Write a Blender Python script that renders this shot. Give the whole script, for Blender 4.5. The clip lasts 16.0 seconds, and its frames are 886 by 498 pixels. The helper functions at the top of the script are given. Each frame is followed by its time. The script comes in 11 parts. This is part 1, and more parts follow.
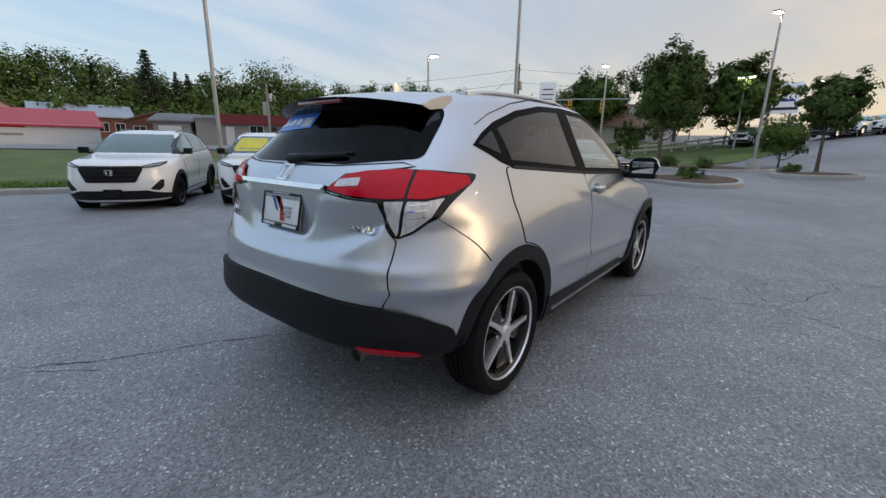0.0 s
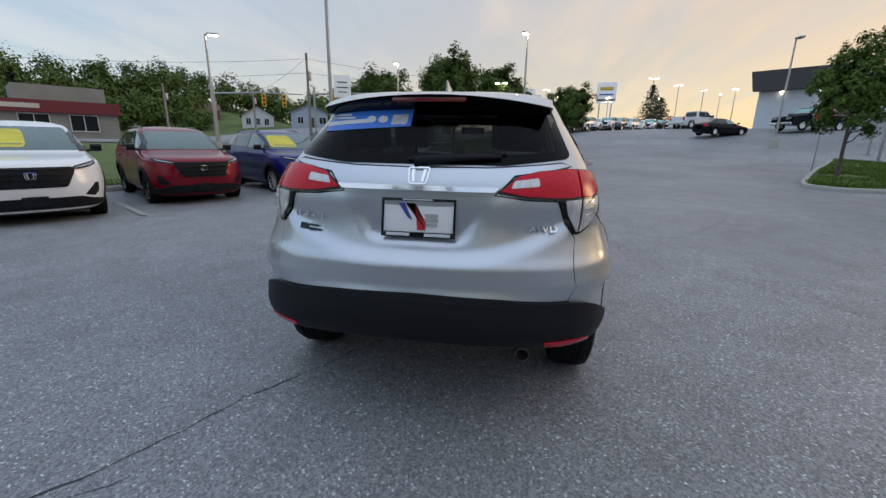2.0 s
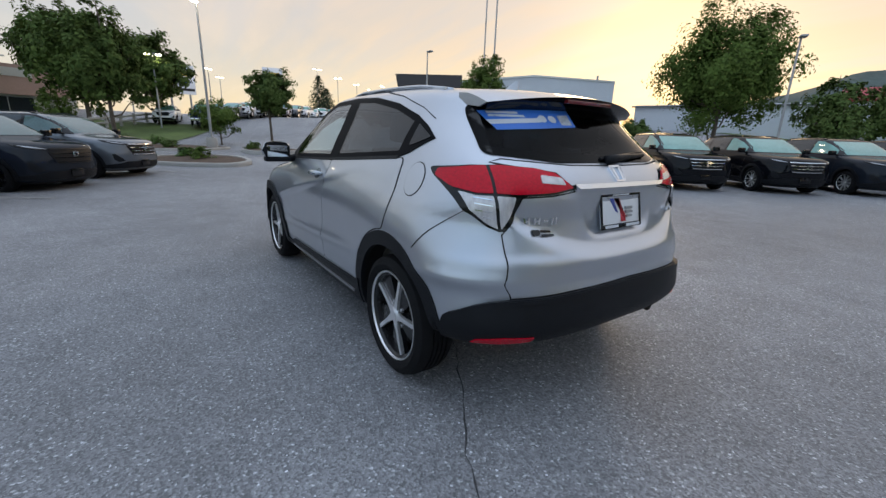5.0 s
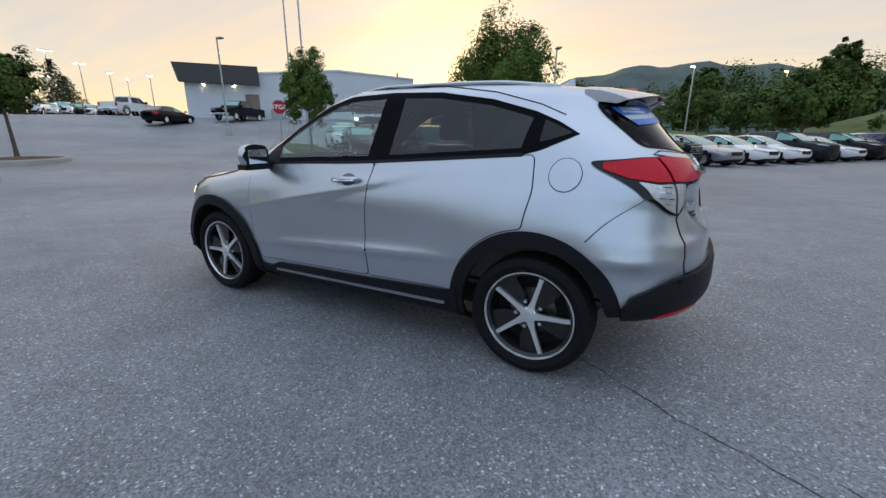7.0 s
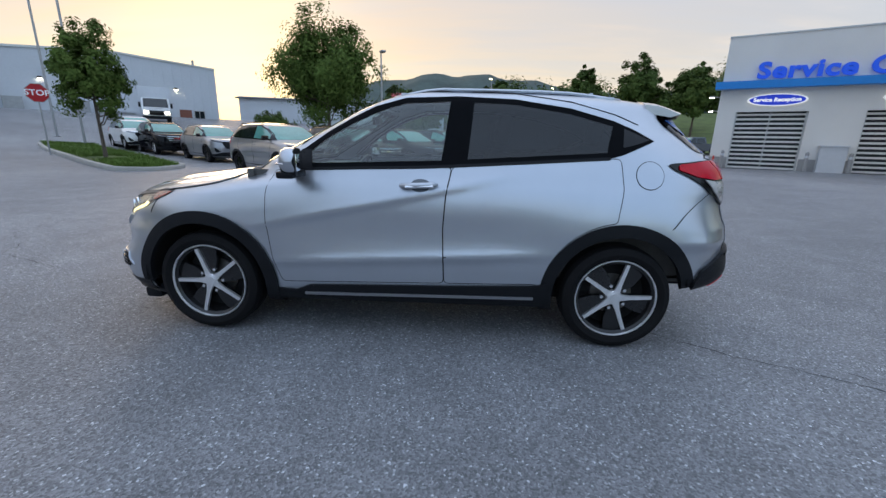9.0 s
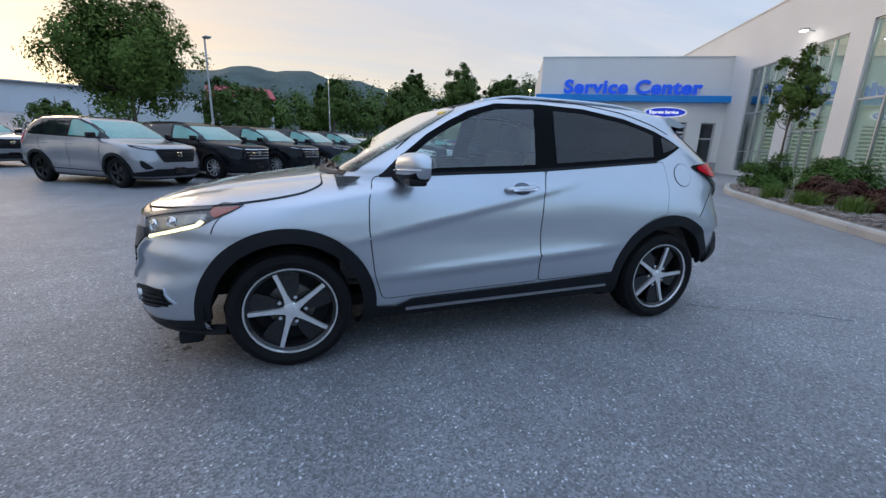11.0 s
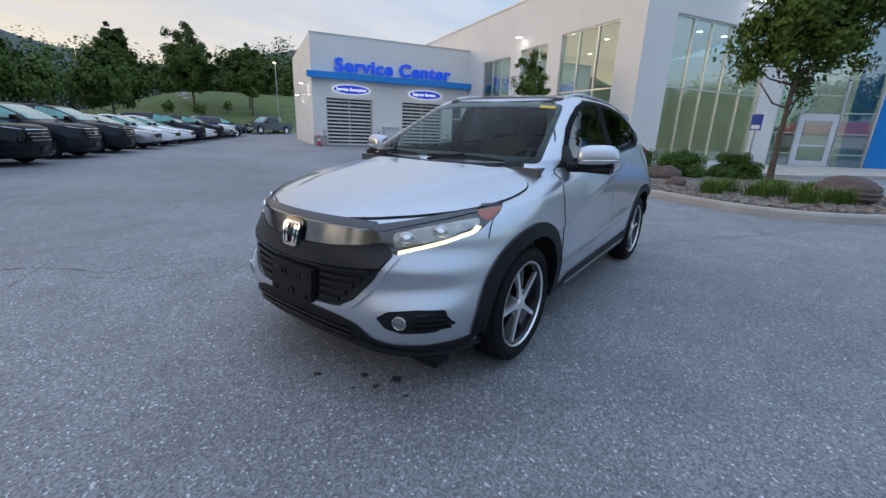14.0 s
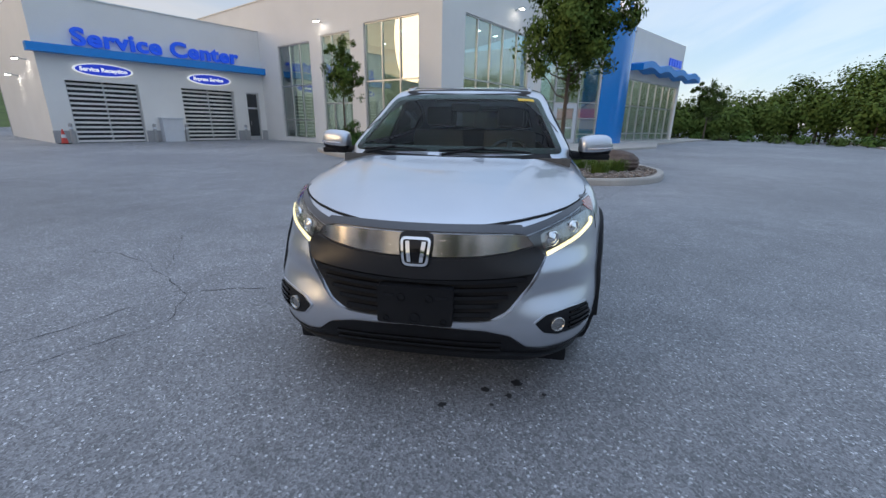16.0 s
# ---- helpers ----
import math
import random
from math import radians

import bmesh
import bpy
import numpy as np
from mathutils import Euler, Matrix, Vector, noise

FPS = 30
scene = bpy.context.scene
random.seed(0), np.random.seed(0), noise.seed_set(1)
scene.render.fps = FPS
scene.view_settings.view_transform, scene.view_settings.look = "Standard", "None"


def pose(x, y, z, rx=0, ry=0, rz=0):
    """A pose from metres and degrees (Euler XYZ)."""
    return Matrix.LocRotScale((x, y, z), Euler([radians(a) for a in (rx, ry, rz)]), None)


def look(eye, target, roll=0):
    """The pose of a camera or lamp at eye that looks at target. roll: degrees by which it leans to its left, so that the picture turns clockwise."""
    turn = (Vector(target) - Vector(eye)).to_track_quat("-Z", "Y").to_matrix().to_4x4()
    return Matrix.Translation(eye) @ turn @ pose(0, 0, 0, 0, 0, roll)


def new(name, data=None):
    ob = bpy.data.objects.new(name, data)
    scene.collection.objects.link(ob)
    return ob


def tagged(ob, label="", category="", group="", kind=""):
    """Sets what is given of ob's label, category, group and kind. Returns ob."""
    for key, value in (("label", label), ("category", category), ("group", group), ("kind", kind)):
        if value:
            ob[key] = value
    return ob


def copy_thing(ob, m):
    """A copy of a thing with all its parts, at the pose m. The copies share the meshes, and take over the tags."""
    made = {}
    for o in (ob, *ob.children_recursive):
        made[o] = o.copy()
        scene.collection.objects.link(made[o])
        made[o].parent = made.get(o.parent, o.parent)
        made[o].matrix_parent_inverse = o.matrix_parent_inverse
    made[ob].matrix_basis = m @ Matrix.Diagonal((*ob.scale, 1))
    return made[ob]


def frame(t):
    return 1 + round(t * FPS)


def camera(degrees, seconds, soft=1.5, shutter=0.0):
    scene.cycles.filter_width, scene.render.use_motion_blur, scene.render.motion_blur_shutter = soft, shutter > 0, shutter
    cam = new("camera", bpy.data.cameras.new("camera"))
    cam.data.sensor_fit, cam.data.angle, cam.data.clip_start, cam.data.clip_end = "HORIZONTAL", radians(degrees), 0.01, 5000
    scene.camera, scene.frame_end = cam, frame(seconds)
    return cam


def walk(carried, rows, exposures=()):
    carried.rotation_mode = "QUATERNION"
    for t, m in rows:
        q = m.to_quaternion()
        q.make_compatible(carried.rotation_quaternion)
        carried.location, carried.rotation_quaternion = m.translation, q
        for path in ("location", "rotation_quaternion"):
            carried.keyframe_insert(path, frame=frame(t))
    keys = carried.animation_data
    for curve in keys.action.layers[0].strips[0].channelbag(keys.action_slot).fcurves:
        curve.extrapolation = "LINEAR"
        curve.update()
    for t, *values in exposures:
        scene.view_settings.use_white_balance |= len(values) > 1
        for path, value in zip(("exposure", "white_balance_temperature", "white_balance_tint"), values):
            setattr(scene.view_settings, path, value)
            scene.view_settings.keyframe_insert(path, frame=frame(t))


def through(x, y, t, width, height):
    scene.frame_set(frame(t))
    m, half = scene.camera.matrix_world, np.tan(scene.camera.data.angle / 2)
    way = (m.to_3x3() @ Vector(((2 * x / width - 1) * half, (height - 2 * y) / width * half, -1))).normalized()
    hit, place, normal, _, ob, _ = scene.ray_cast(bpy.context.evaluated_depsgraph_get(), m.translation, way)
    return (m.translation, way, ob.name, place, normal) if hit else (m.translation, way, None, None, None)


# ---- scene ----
import collections
cam = camera(94.6, 16.0, soft=1.45)
PATH = [
    (0, (-3.053, -1.79, 1.271), (-1.53, -0.59, 0.781), 0.9),
    (0.5, (-3.293, -1.47, 1.274), (-1.638, -0.463, 0.779), 0.8),
    (1, (-3.509, -1.144, 1.284), (-1.745, -0.349, 0.779), 0.9),
    (1.5, (-3.616, -0.774, 1.29), (-1.761, -0.223, 0.784), 1.1),
    (2, (-3.694, -0.386, 1.281), (-1.784, -0.077, 0.775), 1.0),
    (2.5, (-3.721, -0.013, 1.278), (-1.788, 0.035, 0.767), 1.2),
    (3, (-3.679, 0.366, 1.289), (-1.758, 0.163, 0.771), 1.5),
    (3.5, (-3.627, 0.764, 1.296), (-1.75, 0.316, 0.771), 1.7),
    (4, (-3.481, 1.11, 1.284), (-1.677, 0.427, 0.756), 1.9),
    (4.5, (-3.328, 1.451, 1.281), (-1.625, 0.545, 0.749), 2.0),
    (5, (-3.154, 1.809, 1.282), (-1.567, 0.711, 0.755), 1.9),
    (7.3, (-1.676, 2.964, 1.26), (-0.86, 1.215, 0.737), 0.5),
    (7.5, (-1.537, 3.041, 1.261), (-0.802, 1.254, 0.744), 0.7),
    (8, (-1.156, 3.147, 1.249), (-0.619, 1.291, 0.731), 0.7),
    (8.5, (-0.787, 3.245, 1.246), (-0.452, 1.342, 0.73), 0.9),
    (8.7, (-0.63, 3.29, 1.268), (-0.381, 1.375, 0.748), 1.0),
    (10.8, (1.074, 3.151, 1.24), (0.504, 1.298, 0.749), 1.8),
    (11, (1.225, 3.098, 1.253), (0.58, 1.271, 0.755), 1.8),
    (11.5, (1.662, 2.996, 1.259), (0.84, 1.245, 0.752), 1.9),
    (12, (2.022, 2.816, 1.253), (1.037, 1.154, 0.736), 2.0),
    (12.5, (2.409, 2.602, 1.251), (1.273, 1.042, 0.724), 2.1),
    (13, (2.743, 2.363, 1.247), (1.472, 0.916, 0.709), 2.0),
    (13.5, (3.015, 2.056, 1.26), (1.598, 0.753, 0.715), 2.2),
    (14, (3.298, 1.745, 1.259), (1.75, 0.608, 0.701), 2.1),
    (14.5, (3.486, 1.423, 1.237), (1.811, 0.486, 0.672), 1.8),
    (15, (3.658, 1.079, 1.263), (1.875, 0.381, 0.683), 1.6),
    (15.5, (3.786, 0.706, 1.281), (1.933, 0.233, 0.695), 1.3),
    (16, (3.761, 0.355, 1.259), (1.869, 0.069, 0.674), 1.0),
]
EXPOSURE = [(0, 0.50, 7350, 10), (2.5, 0.50, 7400, 10), (5, 0.62, 7350, 10), (8.5, 0.66, 7000, 10), (11, 0.66, 6350, 10), (12, 0.67, 6300, 10), (14.5, 0.66, 6550, 10), (16, 0.60, 6700, 10)]
walk(cam, [(r[0], look(*r[1:])) for r in PATH], EXPOSURE)


# ---------------------------------------------------------------- sky and sun
SUN_AZ, SUN_EL = radians(-61.0), radians(10.0)
SUN_DIR = Vector((math.cos(SUN_AZ) * math.cos(SUN_EL), math.sin(SUN_AZ) * math.cos(SUN_EL), math.sin(SUN_EL)))


def make_world():
    w = bpy.data.worlds.new("dusk_sky")
    w.use_nodes = True
    scene.world = w
    nt = w.node_tree
    nd, ln = nt.nodes, nt.links
    nd.clear()
    sky = nd.new("ShaderNodeTexSky")
    sky.sky_type, sky.sun_disc = "NISHITA", False
    sky.sun_elevation, sky.sun_rotation = SUN_EL, math.pi / 2 - SUN_AZ
    sky.air_density, sky.dust_density, sky.ozone_density = 1.0, 0.3, 1.5
    co = nd.new("ShaderNodeTexCoord")
    sep = nd.new("ShaderNodeSeparateXYZ")
    ln.new(co.outputs["Generated"], sep.inputs[0])

    def m(op, a, b=None, clamp=False):
        n = nd.new("ShaderNodeMath")
        n.operation, n.use_clamp = op, clamp
        for k, v in ((0, a), (1, b)):
            if v is None:
                continue
            if isinstance(v, (int, float)):
                n.inputs[k].default_value = v
            else:
                ln.new(v, n.inputs[k])
        return n.outputs[0]

    def mix(fac, a, b):
        n = nd.new("ShaderNodeMix")
        n.data_type = "RGBA"
        ln.new(fac, n.inputs["Factor"])
        for k, v in (("A", a), ("B", b)):
            sock = [s for s in n.inputs if s.name == k and s.type == "RGBA"][0]
            if isinstance(v, tuple):
                sock.default_value = (*v, 1)
            else:
                ln.new(v, sock)
        return [s for s in n.outputs if s.type == "RGBA"][0]

    dot = nd.new("ShaderNodeVectorMath")
    dot.operation = "DOT_PRODUCT"
    flat = Vector((SUN_DIR.x, SUN_DIR.y, 0.0)).normalized()
    dot.inputs[1].default_value = flat
    ln.new(co.outputs["Generated"], dot.inputs[0])
    west = m("MULTIPLY", m("ADD", dot.outputs["Value"], 1.0), 0.5, True)       # 0 east .. 1 towards the sun
    west2 = m("POWER", west, 1.8)
    up = m("MAXIMUM", sep.outputs["Z"], 0.0)
    low = m("POWER", m("SUBTRACT", 1.0, up, True), 5.0)                       # 1 at the skyline
    sund = nd.new("ShaderNodeVectorMath")
    sund.operation = "DOT_PRODUCT"
    sund.inputs[1].default_value = SUN_DIR
    ln.new(co.outputs["Generated"], sund.inputs[0])
    glow = m("POWER", m("MAXIMUM", sund.outputs["Value"], 0.0), 110.0)
    wide = m("POWER", m("MAXIMUM", sund.outputs["Value"], 0.0), 7.0)
    # thin stratus: noise squashed flat, seen on a plane overhead
    plane = nd.new("ShaderNodeVectorMath")
    plane.operation = "DIVIDE"
    cz = nd.new("ShaderNodeCombineXYZ")
    den = m("ADD", up, 0.16)
    for k in range(3):
        ln.new(den, cz.inputs[k])
    ln.new(co.outputs["Generated"], plane.inputs[0])
    ln.new(cz.outputs[0], plane.inputs[1])
    mp = nd.new("ShaderNodeMapping")
    mp.inputs["Scale"].default_value = (0.55, 1.5, 0.0)
    mp.inputs["Rotation"].default_value = (0, 0, radians(25))
    ln.new(plane.outputs[0], mp.inputs[0])
    nz = nd.new("ShaderNodeTexNoise")
    nz.inputs["Scale"].default_value, nz.inputs["Detail"].default_value, nz.inputs["Roughness"].default_value = 1.1, 7.0, 0.55
    nz.inputs["Distortion"].default_value = 0.6
    ln.new(mp.outputs[0], nz.inputs["Vector"])
    rp = nd.new("ShaderNodeMapRange")
    rp.interpolation_type = "SMOOTHSTEP"
    rp.inputs["From Min"].default_value, rp.inputs["From Max"].default_value = 0.40, 0.66
    ln.new(nz.outputs["Fac"], rp.inputs["Value"])
    cloud = rp.outputs["Result"]
    # clear air behind the clouds: pale blue away from the sun, peach towards it
    nz2 = nd.new("ShaderNodeTexNoise")
    nz2.inputs["Scale"].default_value, nz2.inputs["Detail"].default_value = 2.6, 6.0
    mp2 = nd.new("ShaderNodeMapping")
    mp2.inputs["Scale"].default_value = (0.35, 1.9, 0.0)
    mp2.inputs["Rotation"].default_value = (0, 0, radians(35))
    ln.new(plane.outputs[0], mp2.inputs[0])
    ln.new(mp2.outputs[0], nz2.inputs["Vector"])
    rp2 = nd.new("ShaderNodeMapRange")
    rp2.interpolation_type = "SMOOTHSTEP"
    rp2.inputs["From Min"].default_value, rp2.inputs["From Max"].default_value = 0.42, 0.66
    ln.new(nz2.outputs["Fac"], rp2.inputs["Value"])
    streak = rp2.outputs["Result"]
    blue = mix(low, (0.23, 0.42, 0.72), (0.50, 0.585, 0.655))
    gold = mix(low, (0.54, 0.41, 0.275), (0.70, 0.405, 0.165))
    air = mix(west2, blue, gold)
    veil = mix(west2, (0.52, 0.60, 0.73), (0.69, 0.46, 0.26))
    veil = mix(wide, veil, (0.64, 0.375, 0.15))
    both = mix(m("MULTIPLY", cloud, 0.8), air, veil)
    dusk = mix(west2, (0.44, 0.55, 0.74), (0.44, 0.36, 0.32))
    both = mix(m("MULTIPLY", streak, 0.42), both, dusk)
    zen = mix(m("POWER", up, 2.0), both, (0.76, 0.96, 1.32))
    both = zen
    lit = mix(m("MULTIPLY", glow, 0.85, True), both, (1.0, 0.62, 0.25))
    bg1, bg2, add, out = nd.new("ShaderNodeBackground"), nd.new("ShaderNodeBackground"), nd.new("ShaderNodeAddShader"), nd.new("ShaderNodeOutputWorld")
    ln.new(sky.outputs[0], bg1.inputs["Color"])
    bg1.inputs["Strength"].default_value = 0.035
    ln.new(lit, bg2.inputs["Color"])
    bg2.inputs["Strength"].default_value = 0.70
    ln.new(bg1.outputs[0], add.inputs[0])
    ln.new(bg2.outputs[0], add.inputs[1])
    ln.new(add.outputs[0], out.inputs["Surface"])


make_world()
sun = new("sun", bpy.data.lights.new("sun", "SUN"))
sun.data.energy, sun.data.angle, sun.data.color = 0.5, radians(24), (1.0, 0.72, 0.45)
sun.matrix_world = look((0, 0, 30), Vector((0, 0, 30)) - SUN_DIR)

# ---------------------------------------------------------------- materials
MATS = {}


def mat(name, base, rough=0.5, metal=0.0, vary=0.12, scale=6.0, bump=0.0, bump_scale=80.0, coat=0.0, coat_rough=0.05, spec=0.5,
        object_space=True, random_tone=0.0, fine=None, emit=None, stretch=None):
    """A Principled material whose tone varies at two scales, with fine relief."""
    if name in MATS:
        return MATS[name]
    mt = bpy.data.materials.new(name)
    mt.use_nodes = True
    nd, ln = mt.node_tree.nodes, mt.node_tree.links
    bs = nd["Principled BSDF"]
    co = nd.new("ShaderNodeTexCoord")
    src = co.outputs["Object"]
    if stretch:
        mp = nd.new("ShaderNodeMapping")
        mp.inputs["Scale"].default_value = stretch
        ln.new(src, mp.inputs[0])
        src = mp.outputs[0]
    bs.inputs["Roughness"].default_value, bs.inputs["Metallic"].default_value = rough, metal
    bs.inputs["Specular IOR Level"].default_value = spec
    bs.inputs["Coat Weight"].default_value, bs.inputs["Coat Roughness"].default_value = coat, coat_rough
    n1, n2 = nd.new("ShaderNodeTexNoise"), nd.new("ShaderNodeTexNoise")
    n1.inputs["Scale"].default_value, n1.inputs["Detail"].default_value = scale, 5
    n2.inputs["Scale"].default_value, n2.inputs["Detail"].default_value = fine or scale * 14, 3
    ln.new(src, n1.inputs["Vector"]), ln.new(src, n2.inputs["Vector"])
    av = nd.new("ShaderNodeMath")
    av.operation = "MULTIPLY_ADD"
    ln.new(n2.outputs["Fac"], av.inputs[0])
    av.inputs[1].default_value = 0.4
    sc = nd.new("ShaderNodeMath")
    sc.operation = "MULTIPLY"
    ln.new(n1.outputs["Fac"], sc.inputs[0])
    sc.inputs[1].default_value = 0.6
    ln.new(sc.outputs[0], av.inputs[2])
    rg = nd.new("ShaderNodeMapRange")
    rg.inputs["From Min"].default_value, rg.inputs["From Max"].default_value = 0.3, 0.7
    rg.inputs["To Min"].default_value, rg.inputs["To Max"].default_value = 1 - vary, 1 + vary
    ln.new(av.outputs[0], rg.inputs["Value"])
    val = rg.outputs["Result"]
    if random_tone:
        oi = nd.new("ShaderNodeObjectInfo")
        rr = nd.new("ShaderNodeMapRange")
        rr.inputs["To Min"].default_value, rr.inputs["To Max"].default_value = 1 - random_tone, 1 + random_tone
        ln.new(oi.outputs["Random"], rr.inputs["Value"])
        mu = nd.new("ShaderNodeMath")
        mu.operation = "MULTIPLY"
        ln.new(val, mu.inputs[0]), ln.new(rr.outputs["Result"], mu.inputs[1])
        val = mu.outputs[0]
    mx = nd.new("ShaderNodeVectorMath")
    mx.operation = "SCALE"
    mx.inputs[0].default_value = base
    ln.new(val, mx.inputs["Scale"])
    ln.new(mx.outputs[0], bs.inputs["Base Color"])
    if bump:
        n3, bp = nd.new("ShaderNodeTexNoise"), nd.new("ShaderNodeBump")
        n3.inputs["Scale"].default_value, n3.inputs["Detail"].default_value = bump_scale, 4
        ln.new(src, n3.inputs["Vector"])
        bp.inputs["Strength"].default_value, bp.inputs["Distance"].default_value = bump, 0.01
        ln.new(n3.outputs["Fac"], bp.inputs["Height"])
        ln.new(bp.outputs["Normal"], bs.inputs["Normal"])
    if emit:
        bs.inputs["Emission Color"].default_value, bs.inputs["Emission Strength"].default_value = (*emit[:3], 1), emit[3]
    MATS[name] = mt
    return mt


def glass(name, tint, rough=0.0, through=0.8, gloss=1.15, least=0.01, steep=1.0):
    """Window glass: a clear or tinted pane with a mirror-like skin."""
    mt = bpy.data.materials.new(name)
    mt.use_nodes = True
    nd, ln = mt.node_tree.nodes, mt.node_tree.links
    nd.clear()
    out, mx, tr, gl, fr = (nd.new("ShaderNode" + k) for k in ("OutputMaterial", "MixShader", "BsdfTransparent", "BsdfGlossy", "LayerWeight"))
    tr.inputs["Color"].default_value = (*(c * through for c in tint), 1)
    gl.inputs["Roughness"].default_value = rough
    gl.inputs["Color"].default_value = (1, 1, 1, 1)
    fr.inputs["Blend"].default_value = 0.5

    def calc(op, a, *rest):
        n = nd.new("ShaderNodeMath")
        n.operation, n.use_clamp = op, True
        ln.new(a, n.inputs[0])
        for k, v in enumerate(rest):
            n.inputs[k + 1].default_value = v
        return n.outputs[0]
    # sheen of a pane by Schlick's rule, alike from both sides
    sheen = calc("MULTIPLY_ADD", calc("POWER", fr.outputs["Facing"], 5.0), 0.955, 0.045)
    ln.new(calc("MULTIPLY_ADD", calc("POWER", sheen, steep), gloss, least), mx.inputs["Fac"])
    ln.new(tr.outputs[0], mx.inputs[1]), ln.new(gl.outputs[0], mx.inputs[2]), ln.new(mx.outputs[0], out.inputs["Surface"])
    MATS[name] = mt
    return mt


def paint(name, base, metal=0.55, rough=0.38):
    """Metallic car paint: fine flakes under a clear coat."""
    mt = mat(name, base, rough, metal, vary=0.05, scale=3, fine=900, coat=1.0, coat_rough=0.03)
    nd, ln = mt.node_tree.nodes, mt.node_tree.links
    bs = nd["Principled BSDF"]
    fl, bp, co = nd.new("ShaderNodeTexNoise"), nd.new("ShaderNodeBump"), nd.new("ShaderNodeTexCoord")
    fl.inputs["Scale"].default_value = 1400
    ln.new(co.outputs["Object"], fl.inputs["Vector"])
    ln.new(fl.outputs["Fac"], bp.inputs["Height"])
    bp.inputs["Strength"].default_value, bp.inputs["Distance"].default_value = 0.12, 0.002
    ln.new(bp.outputs["Normal"], bs.inputs["Normal"])
    return mt


M_SILVER = paint("silver_paint", (0.53, 0.565, 0.62), 0.88, 0.33)
M_WHITE = paint("white_paint", (0.80, 0.81, 0.82), 0.0, 0.4)
M_RED = paint("red_paint", (0.20, 0.0025, 0.014), 0.25, 0.3)
M_BLUE = paint("blue_paint", (0.003, 0.007, 0.125), 0.15, 0.3)
M_DARK = paint("dark_grey_paint", (0.014, 0.018, 0.026), 0.2, 0.3)
M_GREY = paint("grey_paint", (0.11, 0.125, 0.145), 0.4, 0.3)
M_BLACK = paint("black_paint", (0.005, 0.0055, 0.008), 0.0, 0.3)
for _p in (M_DARK, M_BLACK):
    _b = _p.node_tree.nodes["Principled BSDF"]
    _b.inputs["Metallic"].default_value, _b.inputs["Specular IOR Level"].default_value, _b.inputs["Coat Weight"].default_value = 0.0, 0.0, 0.5
for _p in (M_RED, M_BLUE):
    _b = _p.node_tree.nodes["Principled BSDF"]
    _b.inputs["Coat Weight"].default_value, _b.inputs["Specular IOR Level"].default_value = 0.5, 0.15
M_TAN = paint("warm_silver_paint", (0.36, 0.365, 0.39), 0.7, 0.3)
M_PLASTIC = mat("black_plastic", (0.009, 0.010, 0.0125), 0.5, vary=0.15, scale=12, bump=0.15, bump_scale=600, spec=0.2)
M_GLOSSBLK = mat("gloss_black", (0.005, 0.005, 0.006), 0.12, vary=0.1, spec=0.4)
M_RUBBER = mat("tyre_rubber", (0.009, 0.009, 0.010), 0.7, vary=0.3, scale=10, bump=0.25, bump_scale=160, spec=0.15)
M_CHROME = mat("chrome", (0.85, 0.86, 0.88), 0.07, 1.0, vary=0.03)
M_ALLOY = mat("machined_alloy", (0.86, 0.86, 0.87), 0.34, 0.8, vary=0.08, scale=30)
M_POCKET = mat("dark_wheel_paint", (0.014, 0.014, 0.015), 0.22, 0.0, vary=0.1)
M_REDLENS = mat("red_lens", (0.60, 0.001, 0.018), 0.12, vary=0.25, scale=90, coat=0.25, bump=0.10, bump_scale=160, spec=0.2)
M_CLEARLENS = mat("clear_lens", (0.62, 0.60, 0.61), 0.2, 0.35, vary=0.3, scale=20, coat=0.8, bump=0.25, bump_scale=40, stretch=(3, 3, 0.15))
M_LAMPIN = mat("lamp_reflector", (0.40, 0.40, 0.39), 0.12, 0.9, vary=0.5, scale=30, bump=0.5, bump_scale=40)
M_SEAT = mat("seat_cloth", (0.10, 0.098, 0.094), 0.9, vary=0.2, scale=20, bump=0.2)
M_UNDER = mat("underbody", (0.012, 0.012, 0.013), 0.9, vary=0.3)
M_ROTOR = mat("brake_iron", (0.22, 0.21, 0.2), 0.45, 0.9, vary=0.2, scale=30)
G_LAMP = glass("lamp_cover_plastic", (0.97, 0.97, 0.94), through=0.96, gloss=0.6)
G_WIND = glass("windscreen_glass", (0.82, 0.95, 0.90), through=0.96, gloss=3.2, least=0.0, steep=2.0)
G_DOOR = glass("door_glass", (0.80, 0.95, 0.93), through=0.90, gloss=1.25, least=0.045)
G_TINT = glass("tinted_glass", (0.16, 0.18, 0.21), through=0.5, gloss=1.0, least=0.008)
M_PILLAR = mat("pillar_black", (0.006, 0.0065, 0.008), 0.45, vary=0.15, scale=20, spec=0.03)
G_BACK = glass("rear_tinted_glass", (0.20, 0.21, 0.23), through=0.5, gloss=2.6, least=0.004, steep=2.0)
M_WALL = mat("cream_wall_panel", (0.78, 0.765, 0.735), 0.6, vary=0.05, scale=0.6, fine=30, bump=0.08, bump_scale=90)
M_GREYBASE = mat("grey_block", (0.36, 0.36, 0.36), 0.8, vary=0.12, scale=3, bump=0.3, bump_scale=40)
M_BLUESIGN = mat("blue_panel", (0.006, 0.25, 0.72), 0.35, vary=0.05)
M_BLUELET = mat("blue_letter", (0.008, 0.085, 0.60), 0.35, vary=0.04, emit=(0.008, 0.10, 0.85, 0.2))
